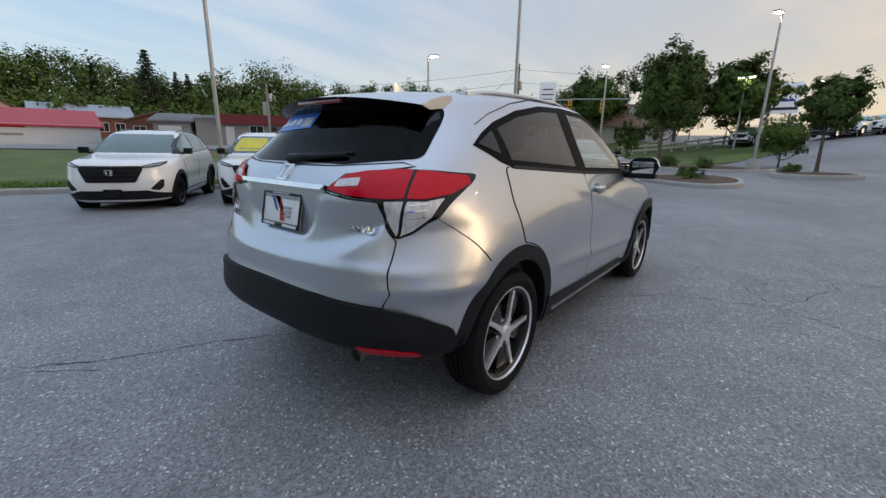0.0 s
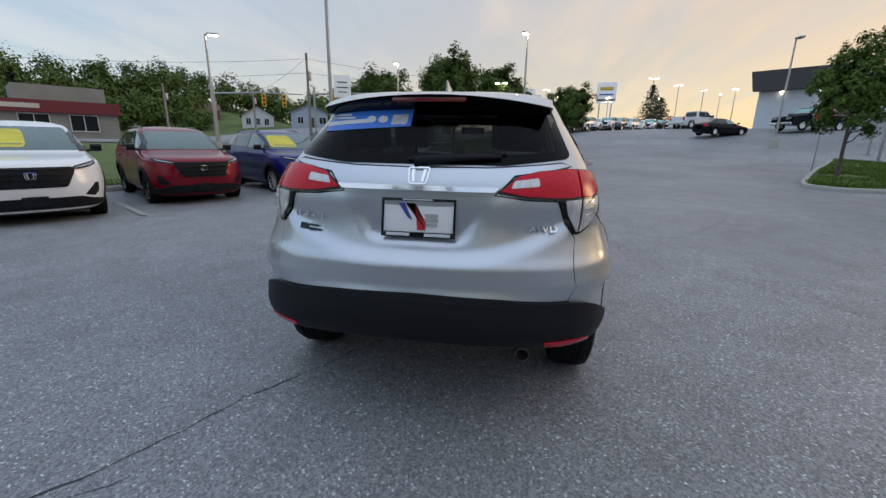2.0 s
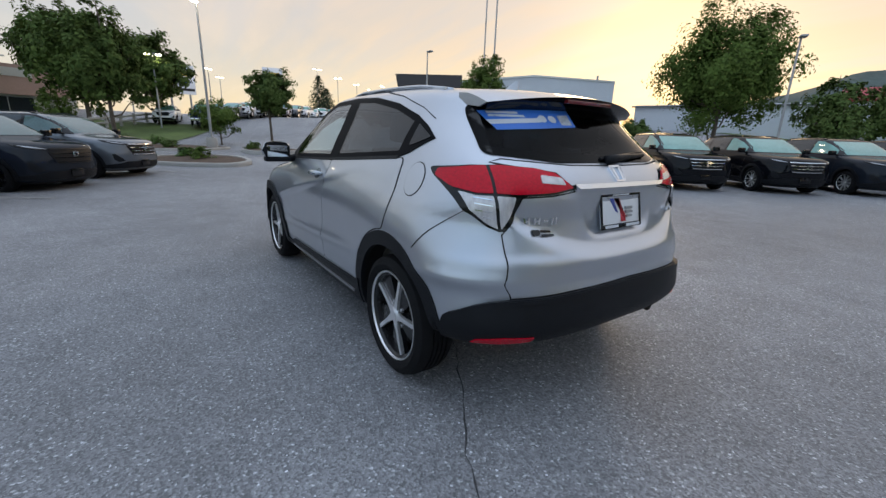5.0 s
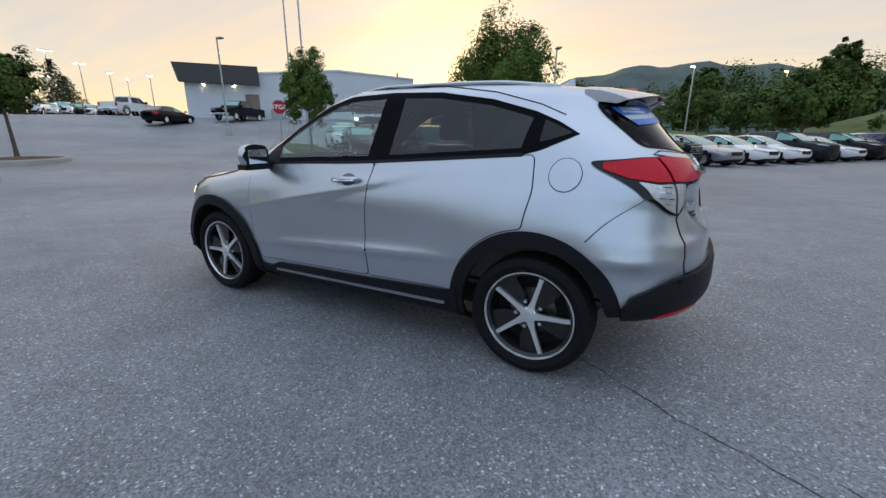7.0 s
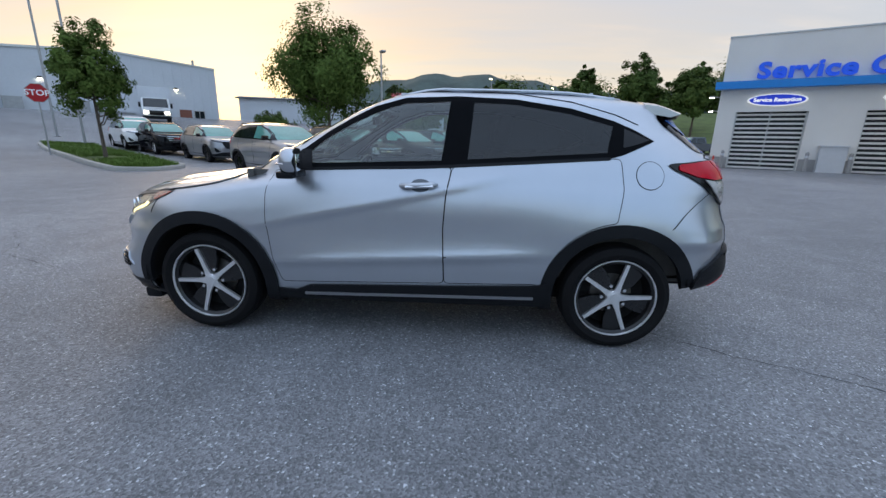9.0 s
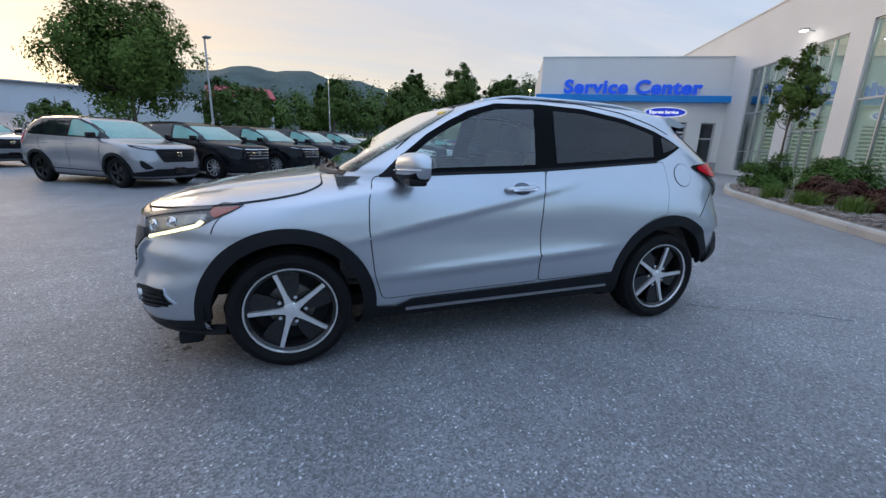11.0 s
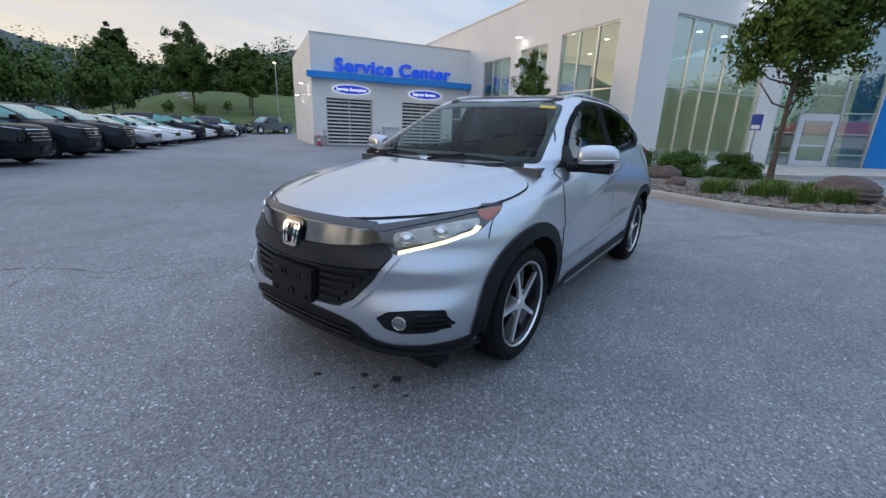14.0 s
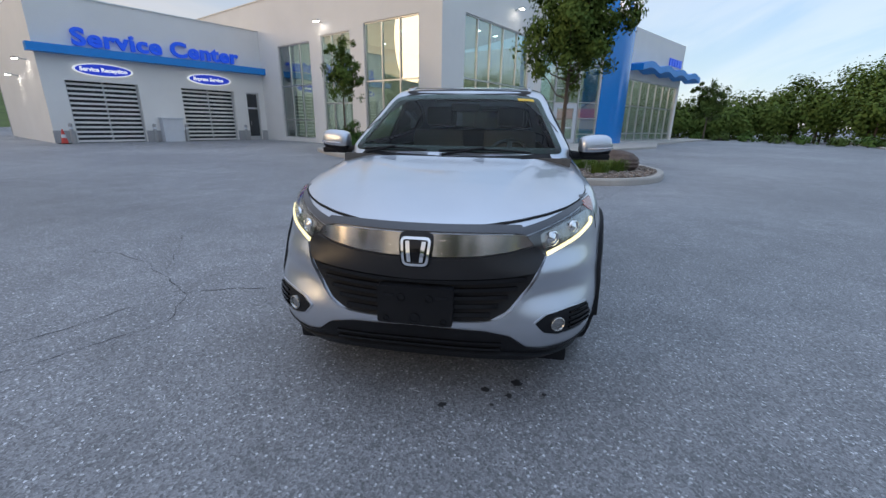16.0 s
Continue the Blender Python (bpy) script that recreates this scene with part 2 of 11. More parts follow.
M_CONC = mat("concrete", (0.42, 0.40, 0.37), 0.85, vary=0.16, scale=1.5, fine=60, bump=0.3, bump_scale=60)
M_ALU = mat("aluminium_frame", (0.55, 0.56, 0.57), 0.35, 0.8, vary=0.06)
M_STEEL = mat("galvanised_steel", (0.40, 0.41, 0.42), 0.45, 0.7, vary=0.14, scale=4)
M_WOODPOLE = mat("weathered_wood", (0.29, 0.27, 0.245), 0.9, vary=0.25, scale=2, stretch=(6, 6, 0.4), bump=0.4, bump_scale=40)
M_WHITEP = mat("white_sheet_metal", (0.60, 0.63, 0.67), 0.55, vary=0.06, scale=0.4)
M_DARKP = mat("dark_brown_panel", (0.035, 0.030, 0.030), 0.6, vary=0.12)
M_GRASS = mat("grass", (0.085, 0.125, 0.032), 0.95, vary=0.45, scale=0.5, fine=18, bump=0.9, bump_scale=30)
M_MULCH = mat("mulch", (0.10, 0.065, 0.045), 0.95, vary=0.5, scale=8, bump=1.0, bump_scale=50)
M_BARK = mat("bark", (0.12, 0.095, 0.075), 0.95, vary=0.3, scale=6, stretch=(4, 4, 1), bump=0.6, bump_scale=30)
M_LINE = mat("road_paint", (0.36, 0.36, 0.35), 0.8, vary=0.6, scale=5)
M_CABLE = mat("black_cable", (0.02, 0.02, 0.02), 0.8)


def leaf_mat(name, a, b):
    mt = mat(name, a, 0.85, vary=0.4, scale=0.8, fine=7, random_tone=0.06, spec=0.2)
    nd, ln = mt.node_tree.nodes, mt.node_tree.links
    bs = nd["Principled BSDF"]
    ge, mx = nd.new("ShaderNodeNewGeometry"), nd.new("ShaderNodeMix")
    mx.data_type = "RGBA"
    old = bs.inputs["Base Color"].links[0].from_socket
    ca = [s for s in mx.inputs if s.type == "RGBA"]
    ln.new(ge.outputs["Random Per Island"], mx.inputs["Factor"])
    ln.new(old, ca[0])
    ca[1].default_value = (*b, 1)
    ln.new([s for s in mx.outputs if s.type == "RGBA"][0], bs.inputs["Base Color"])
    return mt


M_LEAF = leaf_mat("maple_leaves", (0.070, 0.122, 0.024), (0.125, 0.180, 0.040))
M_LEAFD = leaf_mat("dark_leaves", (0.058, 0.102, 0.026), (0.108, 0.156, 0.040))
M_CONIF = leaf_mat("conifer_needles", (0.028, 0.050, 0.024), (0.045, 0.070, 0.030))
M_SHRUB = leaf_mat("juniper_leaves", (0.06, 0.125, 0.028), (0.11, 0.19, 0.045))
M_BARB = leaf_mat("purple_leaves", (0.10, 0.045, 0.04), (0.13, 0.07, 0.05))


def asphalt():
    """Worn asphalt: pale stones in dark binder, broad patches of wear."""
    mt = bpy.data.materials.new("asphalt")
    mt.use_nodes = True
    nd, ln = mt.node_tree.nodes, mt.node_tree.links
    bs = nd["Principled BSDF"]
    co = nd.new("ShaderNodeTexCoord")
    src = co.outputs["Object"]

    def tex(kind, scale, detail=4):
        n = nd.new(kind)
        n.inputs["Scale"].default_value = scale
        if kind.endswith("Noise"):
            n.inputs["Detail"].default_value = detail
        ln.new(src, n.inputs["Vector"])
        return n

    def rng(v, a, b, c, d):
        n = nd.new("ShaderNodeMapRange")
        for k, q in zip(("From Min", "From Max", "To Min", "To Max"), (a, b, c, d)):
            n.inputs[k].default_value = q
        ln.new(v, n.inputs["Value"])
        return n.outputs["Result"]

    def mul(a, b, op="MULTIPLY"):
        n = nd.new("ShaderNodeMath")
        n.operation = op
        for k, q in ((0, a), (1, b)):
            if isinstance(q, float):
                n.inputs[k].default_value = q
            else:
                ln.new(q, n.inputs[k])
        return n.outputs[0]

    stone = tex("ShaderNodeTexVoronoi", 105.0)
    grit = tex("ShaderNodeTexNoise", 260.0, 3)
    wear = tex("ShaderNodeTexNoise", 0.22, 5)
    blot = tex("ShaderNodeTexNoise", 2.3, 5)
    cell = nd.new("ShaderNodeSeparateColor")
    ln.new(stone.outputs["Color"], cell.inputs[0])
    bright = rng(cell.outputs[0], 0.0, 1.0, 0.55, 1.4)
    spark = rng(cell.outputs[1], 0.90, 1.0, 1.0, 2.6)
    v = mul(mul(bright, spark), rng(grit.outputs["Fac"], 0.3, 0.7, 0.7, 1.3))
    v = mul(v, rng(wear.outputs["Fac"], 0.3, 0.7, 0.76, 1.20))
    v = mul(v, rng(blot.outputs["Fac"], 0.3, 0.7, 0.86, 1.12))
    sc = nd.new("ShaderNodeVectorMath")
    sc.operation = "SCALE"
    sc.inputs[0].default_value = (0.205, 0.212, 0.226)
    ln.new(v, sc.inputs["Scale"])
    ln.new(sc.outputs[0], bs.inputs["Base Color"])
    bs.inputs["Roughness"].default_value = 0.60
    bs.inputs["Specular IOR Level"].default_value = 0.7
    bp = nd.new("ShaderNodeBump")
    bp.inputs["Strength"].default_value, bp.inputs["Distance"].default_value = 0.6, 0.004
    ln.new(mul(stone.outputs["Distance"], grit.outputs["Fac"], "ADD"), bp.inputs["Height"])
    ln.new(bp.outputs["Normal"], bs.inputs["Normal"])
    MATS["asphalt"] = mt
    return mt


M_ASPHALT = asphalt()

# ---------------------------------------------------------------- mesh helpers
def finish(bm, name, smooth=False, angle=0.6):
    bmesh.ops.recalc_face_normals(bm, faces=bm.faces) if not smooth else None
    me = bpy.data.meshes.new(name)
    bm.to_mesh(me)
    bm.free()
    for p in me.polygons:
        p.use_smooth = bool(smooth)
    if smooth == "auto":
        me.set_sharp_from_angle(angle=angle)
    return me


def part(name, bm, material, parent=None, label="", smooth="auto", angle=0.6):
    ob = new(name, finish(bm, name, smooth, angle))
    for mm in (material if isinstance(material, (list, tuple)) else [material]):
        ob.data.materials.append(mm)
    if parent is not None:
        ob.parent = parent
    if label:
        tagged(ob, label)
    return ob


def thing(name, label, category, at=None, group="", kind=""):
    ob = new(name)
    ob.empty_display_size = 0.2
    if at is not None:
        ob.matrix_basis = at
    return tagged(ob, label, category, group, kind)


def box(bm, x0, y0, z0, x1, y1, z1, bevel=0.0, m=None):
    vs = [bm.verts.new((x, y, z)) for x in (x0, x1) for y in (y0, y1) for z in (z0, z1)]
    fs = [bm.faces.new([vs[i] for i in q]) for q in ((0, 1, 3, 2), (4, 6, 7, 5), (0, 4, 5, 1), (2, 3, 7, 6), (0, 2, 6, 4), (1, 5, 7, 3))]
    if bevel:
        eds = list({e for f in fs for e in f.edges})
        r = bmesh.ops.bevel(bm, geom=eds, offset=bevel, segments=2, affect="EDGES", profile=0.6)
        vs = list({v for f in r["faces"] for v in f.verts} | {v for v in vs if v.is_valid})
    if m is not None:
        bmesh.ops.transform(bm, matrix=m, verts=[v for v in vs if v.is_valid])
    return vs


def cyl(bm, p, q, r0, r1=None, n=16, caps=True):
    """A tapered round bar from p to q."""
    p, q = Vector(p), Vector(q)
    r1 = r0 if r1 is None else r1
    rot = (q - p).to_track_quat("Z", "Y").to_matrix()
    rings = []
    for c, r in ((p, r0), (q, r1)):
        rings.append([bm.verts.new(c + rot @ Vector((r * math.cos(2 * math.pi * i / n), r * math.sin(2 * math.pi * i / n), 0))) for i in range(n)])
    for i in range(n):
        j = (i + 1) % n
        bm.faces.new([rings[0][i], rings[0][j], rings[1][j], rings[1][i]])
    if caps:
        bm.faces.new(rings[0][::-1]), bm.faces.new(rings[1])


def lathe(bm, profile, axis="y", n=48, m=None, closed=False):
    """Turn a profile of (radius, along) pairs round the axis."""
    rings = []
    for i in range(n):
        a = 2 * math.pi * i / n
        ring = []
        for r, h in profile:
            c, s = r * math.cos(a), r * math.sin(a)
            v = Vector((c, h, s)) if axis == "y" else Vector((c, s, h))
            ring.append(bm.verts.new(m @ v if m is not None else v))
        rings.append(ring)
    for i in range(n):
        a, b = rings[i], rings[(i + 1) % n]
        for k in range(len(profile) - (0 if closed else 1)):
            k2 = (k + 1) % len(profile)
            try:
                bm.faces.new([a[k], a[k2], b[k2], b[k]])
            except ValueError:
                pass


def tube(bm, points, radius, n=8, cap=True):
    """A round bar along a 3D line."""
    pts = [Vector(p) for p in points]
    rings = []
    for i, p in enumerate(pts):
        d = (pts[min(i + 1, len(pts) - 1)] - pts[max(i - 1, 0)]).normalized()
        rot = d.to_track_quat("Z", "Y").to_matrix()
        r = radius[i] if isinstance(radius, (list, tuple)) else radius
        rings.append([bm.verts.new(p + rot @ Vector((r * math.cos(2 * math.pi * k / n), r * math.sin(2 * math.pi * k / n), 0))) for k in range(n)])
    for a, b in zip(rings, rings[1:]):
        for k in range(n):
            j = (k + 1) % n
            bm.faces.new([a[k], a[j], b[j], b[k]])
    if cap:
        bm.faces.new(rings[0][::-1]), bm.faces.new(rings[-1])


def prism(bm, outline, h0, h1, f=None):
    """An upright solid over a plan outline; f maps (a, b, h) to a point."""
    f = f or (lambda a, b, h: (a, b, h))
    lo = [bm.verts.new(f(a, b, h0)) for a, b in outline]
    hi = [bm.verts.new(f(a, b, h1)) for a, b in outline]
    n = len(outline)
    for i in range(n):
        j = (i + 1) % n
        bm.faces.new([lo[i], lo[j], hi[j], hi[i]])
    bm.faces.new(hi), bm.faces.new(lo[::-1])


def text_mesh(s, size, depth, bold=0.0, space=1.0):
    """Built-in font lettering as a mesh, standing in the xz plane, centred."""
    cu = bpy.data.curves.new("lettering", "FONT")
    cu.body, cu.size, cu.extrude, cu.offset, cu.space_character = s, size, depth, bold, space
    cu.align_x, cu.align_y, cu.resolution_u = "CENTER", "CENTER", 4
    tmp = bpy.data.objects.new("lettering", cu)
    scene.collection.objects.link(tmp)
    me = bpy.data.meshes.new_from_object(tmp.evaluated_get(bpy.context.evaluated_depsgraph_get()))
    bpy.data.objects.remove(tmp)
    bpy.data.curves.remove(cu)
    me.transform(Matrix.Rotation(math.pi / 2, 4, "X"))
    return me
# ---------------------------------------------------------------- car body maths
def curve(keys):
    """Monotone cubic through (key, value) pairs."""
    k = np.array([p[0] for p in keys], float)
    v = np.array([p[1] for p in keys], float)
    h, d = np.diff(k), np.diff(v) / np.diff(k)
    m = np.zeros(len(k))
    for i in range(1, len(k) - 1):
        if d[i - 1] * d[i] > 0:
            a, b = 2 * h[i] + h[i - 1], h[i] + 2 * h[i - 1]
            m[i] = (a + b) / (a / d[i - 1] + b / d[i])
    m[0], m[-1] = d[0], d[-1]

    def f(x):
        x = np.clip(np.asarray(x, float), k[0], k[-1])
        i = np.clip(np.searchsorted(k, x, side="right") - 1, 0, len(h) - 1)
        t = (x - k[i]) / h[i]
        return ((2 * t**3 - 3 * t**2 + 1) * v[i] + (t**3 - 2 * t**2 + t) * h[i] * m[i]
                + (3 * t**2 - 2 * t**3) * v[i + 1] + (t**3 - t**2) * h[i] * m[i + 1])
    return f


class Loft:
    """A car shell: at each height a rounded plan outline, given by its nose, tail, half width and squareness."""

    def __init__(self, nose, tail, half, square_f, square_r, mid, swell=None, dent=None):
        self.xf, self.xr, self.w = curve(nose), curve(tail), curve(half)
        self.nf, self.nr, self.xc = curve(square_f), curve(square_r), mid
        self.z0, self.z1 = half[0][0], half[-1][0]
        self.dent = dent or (lambda y, z: np.zeros_like(np.asarray(y, float) + np.asarray(z, float)))
        self.swell = swell or (lambda x, z: np.zeros_like(np.asarray(x, float) + np.asarray(z, float)))

    def mid(self, z):
        """Where the front and rear halves of the outline meet."""
        return np.minimum(self.xc, self.xf(z) - 0.12 * (self.xf(z) - self.xr(z)))

    def halves(self, x, z):
        c = self.mid(z)
        fr = np.asarray(x) >= c
        a = np.where(fr, self.xf(z) - c, c - self.xr(z))
        return np.maximum(a, 1e-4), np.where(fr, self.nf(z), self.nr(z))

    def side(self, x, z):
        """The half width at (x, z)."""
        a, n = self.halves(x, z)
        u = np.minimum(np.abs((np.asarray(x) - self.mid(z)) / a), 1.0)
        return np.maximum(self.w(z) * (1 - u**n) ** (1 / n) + self.swell(x, z), 0)

    def end(self, y, z, front):
        """The x of the front or rear at (y, z)."""
        a = self.xf(z) - self.mid(z) if front else self.mid(z) - self.xr(z)
        n = self.nf(z) if front else self.nr(z)
        x0 = self.xf(z) if front else self.xr(z)
        u = np.minimum(np.abs(y) / np.maximum(self.w(z) + self.swell(x0 * 0.8, z), 1e-4), 1.0)
        x = self.mid(z) + (1 if front else -1) * a * (1 - u**n) ** (1 / n)
        return x if front else x + self.dent(y, z)

    def inside(self, x, y, z):
        return (np.abs(y) < self.side(x, z)) & (x < self.xf(z)) & (x > self.xr(z))

    def top(self, x, y, low=None):
        """The height of the upper surface over (x, y)."""
        x, y = np.asarray(x, float), np.asarray(y, float)
        hi = np.full(x.shape, self.z1)
        lo = np.full(x.shape, self.z0 + 0.3 if low is None else low)
        for _ in range(28):
            m = (hi + lo) / 2
            ins = self.inside(x, y, m)
            lo, hi = np.where(ins, m, lo), np.where(ins, hi, m)
        return lo

    def ring(self, z, qs):
        """Points at height z; q runs 0..1 over the front half, 1..2 along the flank, 2..3 over the rear half."""
        q = np.asarray(qs, float)
        dx = np.where(q <= 1, 1.0, np.where(q <= 2, 3 - 2 * q, -1.0))
        dy = np.where(q <= 1, q, np.where(q <= 2, 1.0, 3 - q))
        n = np.where(dx >= 0, self.nf(z), self.nr(z))
        r = (np.abs(dx) ** n + np.abs(dy) ** n) ** (-1 / n)
        a = np.where(dx >= 0, self.xf(z) - self.mid(z), self.mid(z) - self.xr(z))
        x = self.mid(z) + a * r * dx
        y = self.w(z) * r * dy
        y = y + self.swell(x, np.full_like(x, z)) * np.clip(dy * 1.5, 0, 1)
        x = x + np.where(dx < 0, self.dent(y, np.full_like(x, z)), 0)
        return np.stack([x, y, np.full_like(x, z)], -1)


class SoftLoft(Loft):
    """A shell whose flanks run straight for a share of each half before the ends curve in."""

    def bend(self, x, z):
        return np.where(np.asarray(x) >= self.mid(z), self.kf(z), self.kr(z))

    def side(self, x, z):
        a, n = self.halves(x, z)
        k = self.bend(x, z)
        u = np.clip((np.abs(np.asarray(x) - self.mid(z)) / a - k) / (1 - k), 0, 1)
        return np.maximum(self.w(z) * (1 - u**n) ** (1 / n) + self.swell(x, z), 0)

    def end(self, y, z, front):
        a = self.xf(z) - self.mid(z) if front else self.mid(z) - self.xr(z)
        n, k = (self.nf(z), self.kf(z)) if front else (self.nr(z), self.kr(z))
        x0 = self.xf(z) if front else self.xr(z)
        u = np.minimum(np.abs(y) / np.maximum(self.w(z) + self.swell(x0 * 0.8, z), 1e-4), 1.0)
        x = self.mid(z) + (1 if front else -1) * a * (k + (1 - k) * (1 - u**n) ** (1 / n))
        return x + self.nose_dent(y, z) if front else x + self.dent(y, z)

    def nose_dent(self, y, z):
        return self.nose_relief(y, z)

    def ring(self, z, qs):
        q = np.asarray(qs, float)
        dx = np.where(q <= 1, 1.0, np.where(q <= 2, 3 - 2 * q, -1.0))
        dy = np.where(q <= 1, q, np.where(q <= 2, 1.0, 3 - q))
        fr = dx >= 0
        n, k = np.where(fr, self.nf(z), self.nr(z)), np.where(fr, self.kf(z), self.kr(z))
        lo, hi = np.full(q.shape, 0.5), np.full(q.shape, 1.6)
        for _ in range(26):
            r = (lo + hi) / 2
            f = np.maximum((r * np.abs(dx) - k) / (1 - k), 0) ** n + (r * dy) ** n
            lo, hi = np.where(f < 1, r, lo), np.where(f < 1, hi, r)
        a = np.where(fr, self.xf(z) - self.mid(z), self.mid(z) - self.xr(z))
        x = self.mid(z) + a * lo * dx
        y = self.w(z) * lo * dy
        zz = np.full_like(x, z) if np.ndim(z) == 0 else z
        y = y + self.swell(x, zz) * np.clip(dy * 1.5, 0, 1)
        x = x + np.where(fr, self.nose_dent(y, zz) * (dx > 0.85), self.dent(y, zz) * (dx < -0.5))
        return np.stack([x, y, zz], -1)

    def q_y(self, y, z, front=True):
        """The wrap number of the point of the end at (y, z)."""
        n, k = (self.nf(z), self.kf(z)) if front else (self.nr(z), self.kr(z))
        v = min(abs(y) / float(self.w(z)), 0.9999)
        return self.q_of(float(k + (1 - k) * (1 - v**n) ** (1 / n)), v, front)

    def q_x(self, x, z):
        """The wrap number of the point of the flank at (x, z)."""
        front = x >= self.mid(z)
        a = float(self.xf(z) - self.mid(z) if front else self.mid(z) - self.xr(z))
        n, k = (self.nf(z), self.kf(z)) if front else (self.nr(z), self.kr(z))
        u = min(abs(x - float(self.mid(z))) / a, 0.9999)
        return self.q_of(u, float((1 - max((u - k) / (1 - k), 0) ** n) ** (1 / n)), front)

    @staticmethod
    def q_of(u, v, front):
        if front:
            return v / u if u >= v else (3 - u / v) / 2
        return 3 - v / u if u >= v else (3 + u / v) / 2

    def at(self, points, front=True):
        """(y, z) points, or ("x", x, z) ones on the flank, as wrap numbers; a last number is a corner's radius."""
        out = []
        for p in points:
            if p[0] == "x":
                out.append((self.q_x(p[1], p[2]), *p[2:]))
            else:
                out.append((self.q_y(p[0], p[1], front), *p[1:]))
        return out


def chart(loft, kind, side=1):
    """A map from two numbers to the shell: 'side' (x, z), 'front'/'rear' (y, z), 'top' (x, y), 'wrap' (q, z)."""
    def f(a, b):
        a, b = np.asarray(a, float), np.asarray(b, float)
        if kind == "side":
            return np.stack([a, side * loft.side(a, b), b], -1)
        if kind in ("front", "rear"):
            return np.stack([loft.end(a, b, kind == "front"), a, b], -1)
        if kind == "top":
            return np.stack([a, b, loft.top(a, b)], -1)
        q = np.mod(a.ravel(), 6.0)
        p = loft.ring(b.ravel(), np.minimum(q, 6.0 - q))
        p[:, 1] *= np.where(q > 3, -side, side)
        return p.reshape(a.shape + (3,))
    return f


def rounded(poly, r=0.02, n=4):
    """A polygon with its corners rounded; a corner given as (x, y, radius) has its own radius."""
    out, c = [], len(poly)
    for i in range(c):
        p, a, b = np.array(poly[i][:2]), np.array(poly[i - 1][:2]), np.array(poly[(i + 1) % c][:2])
        rr = poly[i][2] if len(poly[i]) > 2 else r
        da, db = np.linalg.norm(a - p), np.linalg.norm(b - p)
        if rr <= 0 or da < 1e-6 or db < 1e-6:
            out.append(tuple(p))
            continue
        k = min(rr, 0.45 * da, 0.45 * db)
        s, e = p + (a - p) / da * k, p + (b - p) / db * k
        for j in range(n + 1):
            t = j / n
            out.append(tuple((1 - t) ** 2 * s + 2 * t * (1 - t) * p + t * t * e))
    return out


def clip_half(poly, axis, v, keep_more):
    out = []
    for i in range(len(poly)):
        p, q = poly[i - 1], poly[i]
        pin, qin = (p[axis] >= v) == keep_more, (q[axis] >= v) == keep_more
        if pin != qin:
            t = (v - p[axis]) / (q[axis] - p[axis])
            out.append((p[0] + t * (q[0] - p[0]), p[1] + t * (q[1] - p[1])))
        if qin:
            out.append(q)
    return out


# a strip between two lines of equal length, open or closed
Band = collections.namedtuple("Band", "one two closed")


def band_patch(band, f, step, lift, depth):
    """A strip that lies on the chart f, with a rim along both edges."""
    one, two = [], []
    n = len(band.one)
    for i in range(n if band.closed else n - 1):
        a, b, c, d = (np.array(q[:2], float) for q in (band.one[i], band.one[(i + 1) % n], band.two[i], band.two[(i + 1) % n]))
        m = max(1, math.ceil(max(np.linalg.norm(b - a), np.linalg.norm(d - c)) / step))
        for k in range(m):
            one.append(a + (b - a) * k / m), two.append(c + (d - c) * k / m)
    if not band.closed:
        one.append(np.array(band.one[-1][:2], float)), two.append(np.array(band.two[-1][:2], float))
    width = max(np.linalg.norm(np.array(one) - np.array(two), axis=1))
    m = max(1, min(6, math.ceil(width / 0.03)))
    one, two = np.array(one), np.array(two)
    uv = np.stack([one + (two - one) * k / m for k in range(m + 1)], 1).reshape(-1, 2)
    e = 0.003
    p = f(uv[:, 0], uv[:, 1])
    nr = np.cross(f(uv[:, 0] + e, uv[:, 1]) - f(uv[:, 0] - e, uv[:, 1]), f(uv[:, 0], uv[:, 1] + e) - f(uv[:, 0], uv[:, 1] - e))
    nr = nr / np.maximum(np.linalg.norm(nr, axis=1, keepdims=True), 1e-9)
    out = p - np.array([0.0, 0.0, 0.75])
    out[:, 0] *= 0.35
    nr *= np.sign((nr * out).sum(1).mean() or 1)
    hi, lo = p + nr * lift, p + nr * (lift - depth)
    w, cnt = m + 1, len(one)
    bm = bmesh.new()
    vs = [bm.verts.new(q) for q in hi]
    left, right = [bm.verts.new(lo[i * w]) for i in range(cnt)], [bm.verts.new(lo[i * w + m]) for i in range(cnt)]
    for i in range(cnt if band.closed else cnt - 1):
        j = (i + 1) % cnt
        for k in range(m):
            bm.faces.new([vs[i * w + k], vs[j * w + k], vs[j * w + k + 1], vs[i * w + k + 1]])
        bm.faces.new([left[i], left[j], vs[j * w], vs[i * w]])
        bm.faces.new([vs[i * w + m], vs[j * w + m], right[j], right[i]])
    if not band.closed:
        for i in (0, cnt - 1):
            bm.faces.new([left[i]] + [vs[i * w + k] for k in range(w)] + [right[i]])
    bmesh.ops.recalc_face_normals(bm, faces=bm.faces)
    fc = max(bm.faces, key=lambda q: q.calc_area())
    c = fc.calc_center_median()
    if fc.normal.dot(Vector((c.x * 0.35, c.y, c.z - 0.75))) < 0:
        bmesh.ops.reverse_faces(bm, faces=bm.faces)
    return bm


